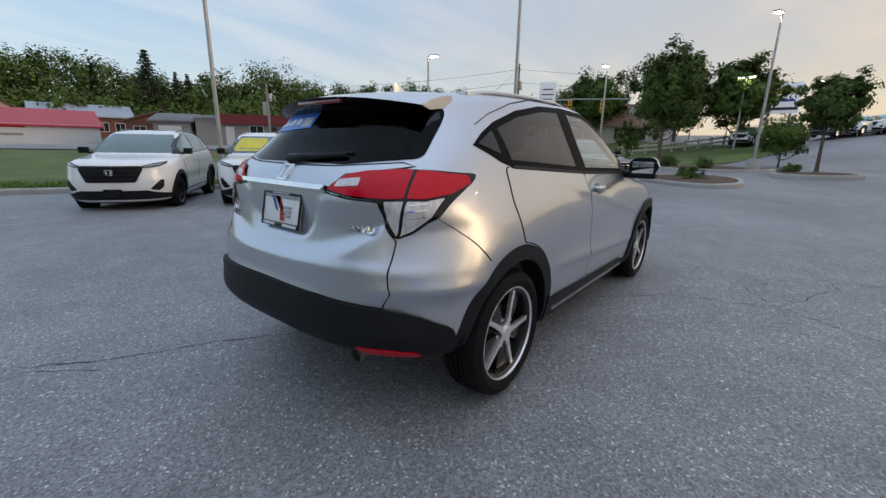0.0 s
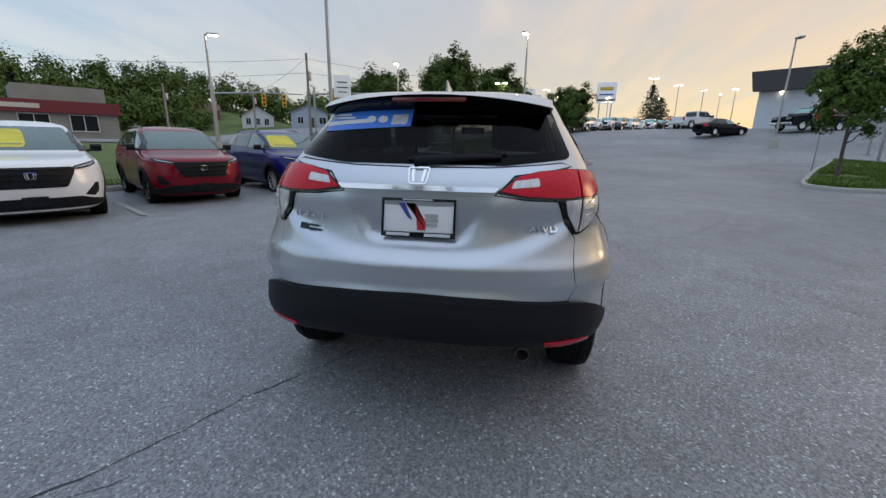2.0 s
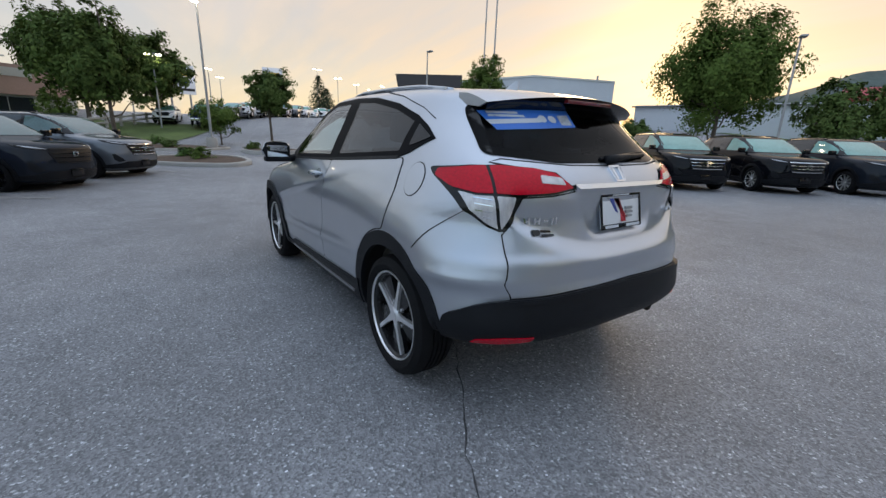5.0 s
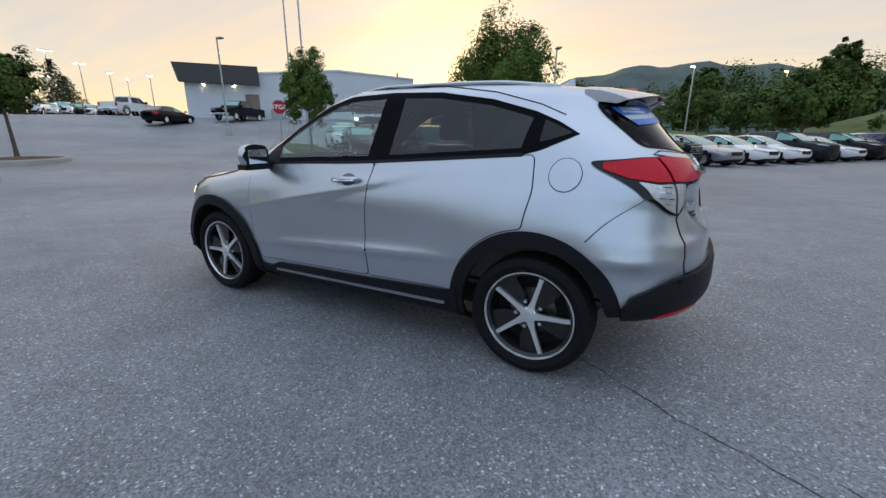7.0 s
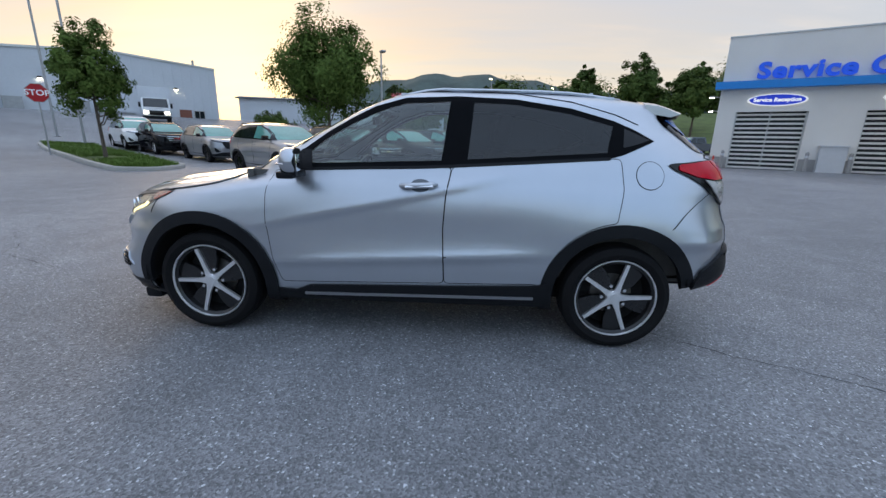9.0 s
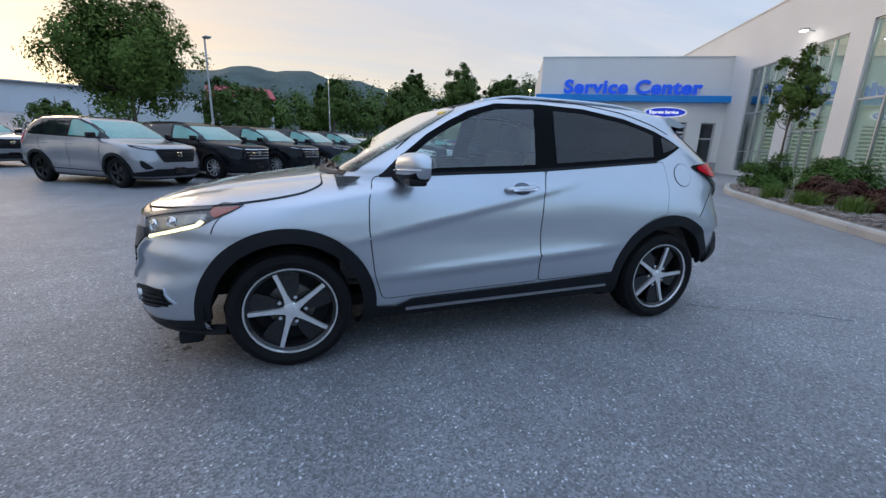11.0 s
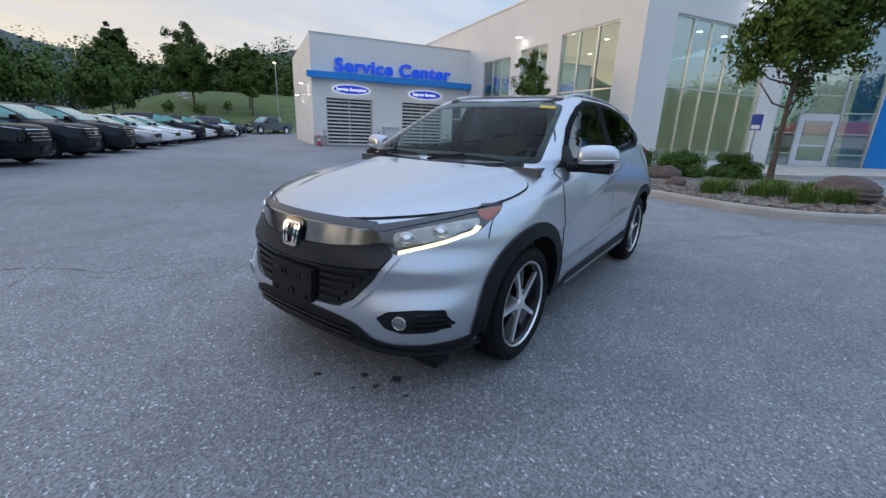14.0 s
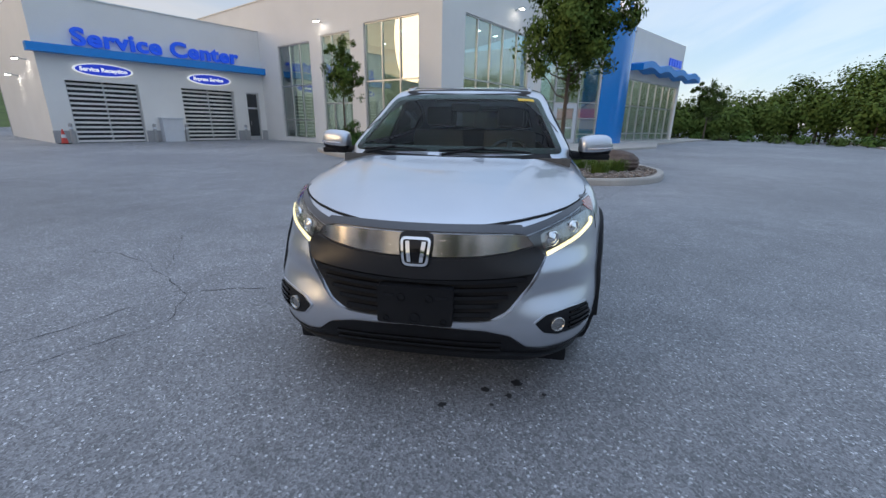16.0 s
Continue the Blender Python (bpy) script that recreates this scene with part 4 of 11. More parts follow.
def make_hero():
    car = thing("compact_crossover", "clean silver-grey compact crossover with black cladding, parked on asphalt", "car")
    lo = HRV
    wrap, rear, front, top = chart(lo, "wrap"), chart(lo, "rear"), chart(lo, "front"), chart(lo, "top")
    dlo_cut, scr_cut, back_cut = shrink(DLO, 0.017), shrink(rounded(SCREEN), 0.016), shrink(rounded(BACKLIGHT), 0.016)

    def cut(x, y, z):
        for cx in (AXLE, -AXLE):
            if (x - cx) ** 2 + (z - 0.345) ** 2 < 0.425 ** 2 and abs(y) > 0.5:
                return True
        if (z < 0.405 and x < -1.5) or (z < 0.27 and abs(x) < 0.95):
            return True
        if z > 1.03 and abs(y) > 0.5 and in_poly((x, z), dlo_cut):
            return True
        if x > 0.2 and z > 1.06 and in_poly((y, z), scr_cut) and x > lo.end(y, z, True) - 0.06:
            return True
        return x < -1.5 and z > 1.15 and in_poly((y, z), back_cut) and x < lo.end(y, z, False) + 0.06

    zs = np.concatenate([np.linspace(0.17, 0.9, 52), np.linspace(0.9, 1.07, 34)[1:], np.linspace(1.07, 1.51, 44)[1:], np.linspace(1.51, 1.606, 18)[1:]])
    part("body", shell(lo, (24, 180, 24), zs, cut), M_SILVER, car, smooth=True)

    # glass and its black surrounds
    bm = patch(ring_poly(rounded(SCREEN), 0.035), front, 0.05, 0.003, 0.012, 0.03)
    scr = part("windscreen", patch(rounded(SCREEN), front, 0.06, 0.0045, 0, 0.03), G_WIND, car, "clear windscreen", smooth=True)
    part("windscreen_border", bm, M_GLOSSBLK, scr, smooth="auto")
    scr.visible_shadow = False
    bm = patch(ring_poly(rounded(BACKLIGHT), 0.035), rear, 0.05, 0.003, 0.012, 0.03)
    back = part("rear_window", patch(rounded(BACKLIGHT), rear, 0.06, 0.0045, 0, 0.03), G_BACK, car, "dark tinted rear window", smooth=True)
    part("rear_window_border", bm, M_GLOSSBLK, back, smooth="auto")
    for sd in (1, -1):
        f = chart(lo, "side", sd)
        # window surround: door frames and pillar covers between the panes
        fr = part("window_frame", patch(ring_poly(DLO, 0.033), f, 0.05, 0.004, 0.014, 0.03), M_PILLAR, car)
        pil = [(-0.20, 1.10), (-0.36, 1.12), (-0.395, 1.515), (-0.25, 1.52)]
        part("pillar_cover", patch(pil, f, 0.05, 0.005, 0.014, 0.04), M_PILLAR, fr)
        part("rear_pillar_cover", patch([(-1.18, 1.175), (-1.29, 1.20), (-1.462, 1.277), (-1.23, 1.388), (-1.20, 1.28)], f, 0.05, 0.005, 0.014, 0.04), M_PILLAR, fr)
        part("quarter_light", patch(rounded([(-1.275, 1.235), (-1.335, 1.248), (-1.432, 1.280), (-1.285, 1.345)], 0.008), f, 0.05, 0.0085, 0.003, 0.03), M_GLOSSBLK, fr, "small dark quarter window")
        # seam between the door frames and the roof
        arc = [p for p in shrink(DLO, -0.040) if p[1] > 1.16 and -1.42 < p[0] < 0.72]
        arc = sorted(arc)
        part("roof_seam", patch(strip_path(arc, 0.004), f, 0.03, 0.0025, 0.003, 0.03), M_UNDER, fr)
        part("mirror_patch", patch([(0.80, 1.068), (0.585, 1.076), (0.60, 1.19), (0.66, 1.19)], f, 0.05, 0.005, 0.012, 0.04), M_PLASTIC, fr)
        strip = smooth_line([(0.80, 1.066), (0.30, 1.086), (-0.22, 1.106), (-1.20, 1.172)], 6)
        part("waist_seal", patch(strip_path(strip, 0.016), f, 0.08, 0.009, 0.012, 0.05), M_PLASTIC, fr)
        # doors with their seams
        for nm, poly, win, gl in (("front_door", DOOR_F, WIN_F, G_DOOR), ("rear_door", None, WIN_R, G_TINT)):
            if poly is None:
                arch = [(-1.305 + 0.472 * math.cos(radians(a)), 0.345 + 0.472 * math.sin(radians(a))) for a in range(6, 84, 7)]
                poly = [(-0.276, 1.105), (-0.244, 0.942), (-0.230, 0.737), (-0.243, 0.395), (-0.80, 0.412)] + arch + [(-1.252, 0.86), (-1.278, 1.00), (-1.262, 1.172)]
            poly = rounded(poly, 0.03)
            door = part(nm, patch(poly, f, 0.035, 0.004, 0.008, 0.02), M_SILVER, car, smooth="auto", angle=0.9)
            part("door_seal", patch(ring_poly(shrink(poly, -0.0055), 0.02), f, 0.05, 0.0018, 0.006, 0.03), M_UNDER, door)
            pane = part("side_window", patch(rounded(win, 0.02), f, 0.05, 0.003, 0, 0.03), gl, door, "clear side window" if gl is G_DOOR else "dark tinted side window", smooth=True)
            pane.visible_shadow = gl is not G_DOOR
            if nm == "front_door":
                hd = new("door_handle")
                hd.parent = door
                y0 = sd * (float(lo.side(-0.08, 0.998)) + 0.004)
                bm = bmesh.new()
                tube(bm, [(0.035, y0, 0.992), (0.02, y0 + sd * 0.026, 0.994), (-0.06, y0 + sd * 0.036, 0.998), (-0.15, y0 + sd * 0.032, 1.002), (-0.19, y0 + sd * 0.012, 1.004)],
                     [0.010, 0.016, 0.019, 0.018, 0.010], 10)
                part("grip", bm, M_SILVER, hd, smooth=True)
                bm = patch([(-0.085 + 0.062 * math.cos(a * math.pi / 10), 0.994 + 0.038 * math.sin(a * math.pi / 10)) for a in range(20)], f, 0.03, 0.0055, 0.004)
                part("handle_cup", bm, M_GREY, hd)
                bm = patch(strip_path([(-0.165, 1.0), (0.0, 0.992)], 0.010), lambda a, b, f=f: f(a, b) + np.array([0, sd * 0.052, 0]), 0.04, 0.002, 0.006)
                part("handle_trim", bm, M_CHROME, hd)
        # cladding round the wheels and along the sill
        for cx in (AXLE, -AXLE):
            a0, a1 = -20, 170
            if cx > 0:
                a0, a1 = -2, 204
            o = arch_points(cx, 0.338, 0.468, a0, a1)
            i = arch_points(cx, 0.338, 0.392, a0, a1)
            part("wheel_arch_trim", patch(Band(o, i, False), f, 0.04, 0.017 if cx > 0 else 0.004, 0.03, 0.03), M_PLASTIC, car, smooth="auto", angle=0.8)
            bm = bmesh.new()
            n = 24
            prev = None
            for k in range(n + 1):
                a = radians(-3 + (186 if cx > 0 else 172) * k / n)
                c, s = cx + 0.425 * math.cos(a), 0.345 + 0.425 * math.sin(a)
                row = [bm.verts.new((c, sd * 0.86, s)), bm.verts.new((c, sd * 0.45, s))]
                if prev:
                    bm.faces.new([prev[0], prev[1], row[1], row[0]])
                prev = row
            rim = [v for v in bm.verts if abs(v.co.y) < 0.5]
            bm.faces.new(rim)
            part("wheel_well", bm, M_UNDER, car)
        sill = [(0.86, 0.235), (-0.88, 0.255), (-0.88, 0.42), (-0.80, 0.40), (-0.25, 0.375), (0.45, 0.352), (0.62, 0.345), (0.72, 0.305), (0.87, 0.315)]
        s_ob = part("sill_trim", patch(sill, f, 0.06, 0.012, 0.03, 0.03), M_PLASTIC, car)
        part("sill_edge", patch(strip_path([(0.66, 0.288), (0.0, 0.302), (-0.80, 0.318)], 0.015), f, 0.06, 0.022, 0.016, 0.03), M_TAN, s_ob, "satin silver strip along the sill")
        # mirror
        mir = new("door_mirror")
        mir.parent = car
        bm = bmesh.new()
        n1, n2 = 20, 12
        rows = []
        for i in range(n2 + 1):
            t = i / n2
            yy = 0.85 + 0.235 * t
            hz = 0.078 * (1 - (abs(2 * t - 0.9) / 1.1) ** 3.5) ** 0.5 + 0.004
            hx = 0.085 * (1 - t * 0.35) * (1 - (abs(2 * t - 1) / 1.02) ** 6) ** 0.5 + 0.004
            cz, cx = 1.118 + 0.012 * t, 0.66 - 0.05 * t
            row = []
            for k in range(n1):
                a = 2 * math.pi * k / n1
                c, s = math.cos(a), math.sin(a)
                px = hx * math.copysign(abs(c) ** 0.7, c)
                if px < -0.03:
                    px = -0.03
                row.append(bm.verts.new((cx + px, sd * yy, cz + hz * math.copysign(abs(s) ** 0.75, s))))
            rows.append(row)
        for a, b in zip(rows, rows[1:]):
            for k in range(n1):
                j = (k + 1) % n1
                bm.faces.new([a[k], a[j], b[j], b[k]] if sd > 0 else [a[k], b[k], b[j], a[j]])
        bm.faces.new(rows[0]), bm.faces.new(rows[-1])
        bmesh.ops.recalc_face_normals(bm, faces=bm.faces)
        for fc in bm.faces:
            fc.material_index = 1 if fc.calc_center_median().z < 1.100 or fc.normal.x < -0.75 else 0
        part("mirror_shell", bm, [M_SILVER, M_PLASTIC], mir, smooth="auto", angle=0.9)
        bm = bmesh.new()
        box(bm, 0.60, min(sd * 0.86, sd * 1.06), 1.035, 0.70, max(sd * 0.86, sd * 1.06), 1.075, 0.015)
        tube(bm, [(0.70, sd * 0.78, 1.065), (0.675, sd * 0.84, 1.06), (0.65, sd * 0.90, 1.065)], [0.035, 0.03, 0.03], 10)
        part("mirror_foot", bm, M_PLASTIC, mir)
        bm = bmesh.new()
        box(bm, -0.005, -0.088, -0.047, 0.005, 0.088, 0.047, 0.004, pose(0.601, sd * 0.962, 1.124, 0, 0, sd * 12))
        part("mirror_glass", bm, M_CHROME, mir)
        bm = bmesh.new()
        tube(bm, [(0.742, sd * 0.90, 1.108), (0.728, sd * 0.98, 1.112), (0.690, sd * 1.05, 1.116), (0.645, sd * 1.082, 1.118)], 0.006, 8)
        part("turn_signal", bm, M_CLEARLENS, mir, smooth=True)
        # roof rail
        rail = new("roof_rail")
        rail.parent = car
        pts = []
        for k in range(15):
            x = 0.12 - 1.42 * k / 14
            y = 0.515 - 0.02 * abs(k - 7) / 7
            lift = 0.014 * min(1.0, min(k, 14 - k) / 3.0) - 0.003
            pts.append((x, sd * y, float(lo.top(np.array([x]), np.array([y]))[0]) + lift))
        bm = bmesh.new()
        tube(bm, pts, 0.011, 10)
        part("rail_bar", bm, M_SILVER, rail, smooth=True)
        for x in (0.02, -1.20):
            bm = bmesh.new()
            z = float(lo.top(np.array([x]), np.array([0.505]))[0])
            box(bm, x - 0.06, sd * 0.508 - 0.014, z - 0.03, x + 0.06, sd * 0.508 + 0.014, z + 0.007, 0.005)
            part("rail_foot", bm, M_SILVER, rail)
        # tail lamps
        w = chart(lo, "wrap", sd)
        lamp = lo.at([("x", -1.572, 1.116, 0.012), (0.765, 1.150), (0.70, 1.168), (0.62, 1.172), (0.50, 1.163), (0.415, 1.145, 0.02), (0.325, 1.080, 0.012), (0.45, 1.060), (0.582, 1.054, 0.03), (0.615, 0.96),
                      (0.652, 0.902, 0.03), (0.70, 0.925), (0.765, 0.985)], False)
        tl = part("tail_lamp", patch(rounded(lamp, 0.015), w, 0.025, 0.010, 0.022, 0.012), M_GLOSSBLK, car, "black tail lamp housing")
        red = lo.at([("x", -1.592, 1.113), (0.76, 1.144), (0.70, 1.161), (0.664, 1.165), (0.681, 1.062), (0.725, 1.060), (0.768, 1.075)], False)
        red2 = lo.at([(0.655, 1.165), (0.62, 1.167), (0.50, 1.158), (0.418, 1.140), (0.345, 1.085), (0.45, 1.068), (0.60, 1.060), (0.672, 1.062)], False)
        for poly in (red, red2):
            part("red_lens", patch(rounded(poly, 0.008), w, 0.025, 0.0165, 0.01, 0.012), M_REDLENS, tl)
        part("clear_lens", patch(rounded(lo.at([(0.684, 1.052), (0.728, 1.050), (0.762, 1.062), (0.748, 0.99), (0.70, 0.940), (0.668, 0.918)], False), 0.008), w, 0.02, 0.0165, 0.01, 0.012), M_CLEARLENS, tl)
        part("clear_lens", patch(rounded(lo.at([(0.674, 1.052), (0.610, 1.050), (0.622, 1.00), (0.658, 0.916)], False), 0.008), w, 0.02, 0.0165, 0.01, 0.012), M_CLEARLENS, tl)
        for zz in (0.965, 0.99, 1.015, 1.037):
            part("lens_rib", patch(strip_path(lo.at([(0.690, zz), (0.735 if zz > 0.98 else 0.715, zz + 0.006)], False), 0.004), w, 0.02, 0.0185, 0.004, 0.012), M_CHROME, tl)
        part("reverse_lens", patch(rounded(lo.at([(0.495, 1.133), (0.40, 1.122), (0.385, 1.096), (0.50, 1.104)], False), 0.010), w, 0.03, 0.019, 0.01, 0.015), M_CLEARLENS, tl)
        # rear reflector in the bumper
        part("bumper_reflector", patch(rounded(lo.at([(0.762, 0.432), (0.755, 0.456), (0.68, 0.474), (0.555, 0.476), (0.560, 0.452), (0.66, 0.440)], False), 0.02), w, 0.04, 0.026, 0.012, 0.02), M_REDLENS, car)
        # quarter seam
        part("panel_seam", patch(strip_path(smooth_line(lo.at([("x", -1.565, 0.785), ("x", -1.65, 0.88), (0.765, 0.985)], False), 4), 0.0022), w, 0.02, 0.002, 0.003, 0.03), M_UNDER, car)
        # head lamp
        hl = lo.at([(0.452, 0.803, 0.01), (0.56, 0.834), (0.66, 0.862), (0.735, 0.884), ("x", 1.64, 0.902), ("x", 1.505, 0.912, 0.006), ("x", 1.57, 0.876), ("x", 1.66, 0.838), (0.770, 0.802, 0.03), (0.70, 0.766),
                    (0.62, 0.738), (0.535, 0.712, 0.015), (0.49, 0.752)])
        h = part("head_lamp", patch(rounded(hl, 0.015), w, 0.025, 0.003, 0.02, 0.012), mat("lamp_housing", (0.10, 0.10, 0.105), 0.2, 0.7, vary=0.3, scale=20), car, "head lamp with lit white edge strip")
        part("lamp_bowl", patch(rounded(lo.at([(0.51, 0.806), (0.60, 0.832), (0.70, 0.858), (0.755, 0.868), (0.770, 0.835), (0.70, 0.792), (0.60, 0.758), (0.53, 0.742)]), 0.02), w, 0.03, 0.0045, 0.004, 0.012), M_LAMPIN, h)
        for yy, z, r in ((0.565, 0.786, 0.034), (0.665, 0.815, 0.033)):
            c = w(np.array([lo.q_y(yy, z)]), np.array([z]))[0]
            q0, q1 = (w(np.array([lo.q_y(yy + e, z)]), np.array([z]))[0] for e in (-0.01, 0.01))
            out = Vector((q1[1] - q0[1], q0[0] - q1[0], 0.0)).normalized()
            out = out if out.x > 0 else -out
            m = Matrix.Translation(Vector(c) + out * 0.002) @ out.to_track_quat("Y", "Z").to_matrix().to_4x4()
            bm = bmesh.new()
            lathe(bm, [(r, 0.0), (r, 0.010), (r * 0.86, 0.012), (r * 0.8, 0.006), (r * 0.6, 0.010), (0.0, 0.018)], n=24, m=m)
            part("projector", bm, M_CHROME, h, smooth="auto")
        part("amber_lens", patch(rounded(lo.at([("x", 1.665, 0.868), ("x", 1.655, 0.896), ("x", 1.515, 0.908), ("x", 1.575, 0.880), ("x", 1.64, 0.852)]), 0.006), w, 0.02, 0.0055, 0.006, 0.01), mat("amber_lens", (0.34, 0.05, 0.025), 0.15, coat=1.0), h)
        drl = smooth_line(lo.at([(0.545, 0.723), (0.62, 0.748), (0.70, 0.778), (0.752, 0.806), ("x", 1.70, 0.834)]), 6)
        part("running_light", patch(strip_path(drl, 0.017), w, 0.03, 0.008, 0.008, 0.012), mat("running_light", (0.9, 0.9, 0.8), 0.3, emit=(1.0, 0.85, 0.40, 1.0)), h)
        part("lamp_cover", patch(rounded(shrink(hl, 0.003), 0.015), w, 0.03, 0.0115, 0, 0.012), G_LAMP, h, smooth=True).visible_shadow = False
        brow = lo.at([(0.40, 0.815), (0.452, 0.806), (0.56, 0.837), (0.66, 0.865), (0.735, 0.887), ("x", 1.64, 0.905), ("x", 1.50, 0.916), ("x", 1.60, 0.917), (0.725, 0.902), (0.63, 0.878), (0.53, 0.853), (0.42, 0.832)])
        part("lamp_brow", patch(rounded(brow, 0.004), w, 0.025, 0.010, 0.02, 0.01), mat("satin_grey_trim", (0.10, 0.105, 0.115), 0.35, 0.6, vary=0.1), h, "satin grey strip over the head lamp")
        # fog lamp pocket
        pocket = lo.at([(0.512, 0.436, 0.01), (0.560, 0.470, 0.02), (0.66, 0.484), (0.755, 0.482, 0.01), (0.792, 0.410, 0.015), (0.735, 0.378), (0.62, 0.370), (0.555, 0.388, 0.02)])
        fg = part("fog_lamp", patch(rounded(pocket, 0.015), w, 0.03, 0.002, 0.01, 0.02), M_PLASTIC, car, "black fog lamp pocket")
        for k in range(4):
            z = 0.396 + 0.022 * k
            part("pocket_rib", patch(strip_path(lo.at([(0.668, z), (0.735, z + 0.003), (0.775 - 0.006 * k, z + 0.004)]), 0.008), w, 0.03, 0.012, 0.012, 0.02), M_GLOSSBLK, fg)
        part("pocket_rim", patch(ring_poly(rounded(shrink(pocket, -0.006), 0.015), 0.007), w, 0.03, 0.006, 0.012, 0.02), M_SILVER, fg)
        c = w(np.array([lo.q_y(0.615, 0.424)]), np.array([0.424]))[0]
        bm = bmesh.new()
        lathe(bm, [(0.034, -0.01), (0.034, 0.010), (0.030, 0.013), (0.026, 0.006), (0.0, 0.010)], n=24, m=Matrix.Translation(Vector(c)) @ Vector((1, sd * 0.45, 0)).to_track_quat("Y", "Z").to_matrix().to_4x4())
        part("fog_lens", bm, M_LAMPIN, fg, smooth="auto")
        # bumper seam and fuel door
        part("panel_seam", patch(strip_path(smooth_line(lo.at([("x", 1.60, 0.868), ("x", 1.64, 0.83), ("x", 1.665, 0.775)]), 4), 0.0022), w, 0.02, 0.002, 0.003, 0.03), M_UNDER, car)
        if sd > 0:
            circ = [(-1.43 + 0.077 * math.cos(a * math.pi / 16), 1.084 + 0.077 * math.sin(a * math.pi / 16)) for a in range(32)]
            fd = part("fuel_door", patch(circ, f, 0.03, 0.0035, 0.006, 0.03), M_SILVER, car, smooth="auto", angle=0.9)
            part("fuel_door_seam", patch(ring_poly(shrink(circ, -0.004), 0.015), f, 0.04, 0.0015, 0.004, 0.04), M_UNDER, fd)

    # bonnet
    hood = [(2.108, 0.0), (2.095, 0.15), (2.06, 0.28), (1.99, 0.42), (1.89, 0.545), (1.775, 0.642), (1.64, 0.722), (1.48, 0.772), (1.34, 0.785), (1.20, 0.772), (1.11, 0.70), (1.105, 0.40), (1.118, 0.0)]
    hood = hood + [(x, -y) for x, y in hood[-2:0:-1]]
    hood = rounded(hood, 0.06)
    def hood_top(a, b):
        p = top(a, b)
        t = np.clip((0.55 - 0.265 * (p[..., 0] - 1.10) - np.abs(p[..., 1])) / 0.07 + 0.5, 0, 1)
        fade = np.clip((2.05 - p[..., 0]) / 0.35, 0, 1) * np.clip((p[..., 0] - 0.98) / 0.12, 0, 1)
        p[..., 2] += 0.013 * t * t * (3 - 2 * t) * fade
        return p
    bonnet = part("bonnet", patch(hood, hood_top, 0.024, 0.008, 0.014), M_SILVER, car, smooth="auto", angle=0.9)
    part("bonnet_seam", patch(ring_poly(shrink(hood, -0.008), 0.024), top, 0.035, 0.002, 0.006), M_UNDER, bonnet)
    # cowl and wipers
    cowl = [(0.965, 0.62), (1.02, 0.42), (1.055, 0.0), (1.02, -0.42), (0.965, -0.62), (0.99, -0.635), (1.06, -0.42), (1.09, 0.0), (1.06, 0.42), (0.99, 0.635)]
    part("cowl", patch(cowl, top, 0.06, 0.004, 0.01), M_PLASTIC, car)
    for y0, y1 in ((-0.10, 0.50), (-0.62, -0.18)):
        wp = new("wiper")
        wp.parent = car
        pts = []
        for k in range(7):
            y = y0 + (y1 - y0) * k / 6
            z = 1.085 + 0.012 * math.sin(k / 6 * math.pi)
            pts.append((float(lo.end(y, z, True)) + 0.02, y, z + 0.005))
        bm = bmesh.new()
        tube(bm, pts, 0.008, 6)
        part("blade", bm, M_PLASTIC, wp)
        bm = bmesh.new()
        tube(bm, [(1.03, y0 + 0.02, 1.068), (pts[3][0] + 0.012, pts[3][1], pts[3][2] + 0.012)], 0.009, 6)
        part("arm", bm, M_PLASTIC, wp)

    # front end
    face = [(0.455, 0.80), (0.50, 0.75), (0.530, 0.705), (0.475, 0.60), (0.39, 0.495), (0.315, 0.452), (0.17, 0.440)]
    face = [(-y, z) for y, z in face] + [(y, z) for y, z in face[::-1]]
    gr = part("grille", patch(rounded(face, 0.015), front, 0.04, 0.004, 0.02, 0.02), M_UNDER, car, "black slatted grille under a smoked chrome band")
    band = [(-0.445, 0.812), (-0.32, 0.818), (-0.16, 0.820), (0.0, 0.820), (0.16, 0.820), (0.32, 0.818), (0.445, 0.812), (0.485, 0.765), (0.38, 0.745), (0.26, 0.732), (0.12, 0.726), (-0.12, 0.726), (-0.26, 0.732), (-0.38, 0.745), (-0.485, 0.765)]
    upright = lambda a, b: np.stack([lo.end(a, np.full_like(np.asarray(b, float), 0.80), True) - 0.22 * (np.asarray(b, float) - 0.80), np.asarray(a, float), np.asarray(b, float)], -1)
    part("grille_band", patch(rounded(band, 0.01), upright, 0.03, 0.012, 0.05, 0.015), mat("smoked_chrome", (0.46, 0.445, 0.44), 0.16, 1.0, vary=0.04), gr)
    lower = [(-0.492, 0.765), (-0.38, 0.741), (-0.26, 0.728), (-0.12, 0.722), (0.12, 0.722), (0.26, 0.728), (0.38, 0.741), (0.492, 0.765), (0.532, 0.712), (0.50, 0.655), (0.40, 0.645), (0.0, 0.632), (-0.40, 0.645), (-0.50, 0.655), (-0.532, 0.712)]
    part("grille_frame", patch(rounded(lower, 0.012), front, 0.03, 0.018, 0.03, 0.015), mat("satin_black", (0.018, 0.018, 0.020), 0.32, vary=0.1, spec=0.4), gr)
    # silver ridge round the mouth, dark cap under the bonnet edge
    mouth = [(0.552, 0.708), (0.495, 0.60), (0.408, 0.488), (0.325, 0.444), (0.17, 0.431), (0.0, 0.430)]
    mouth = smooth_line(mouth + [(-y, z) for y, z in mouth[-2::-1]], 5)
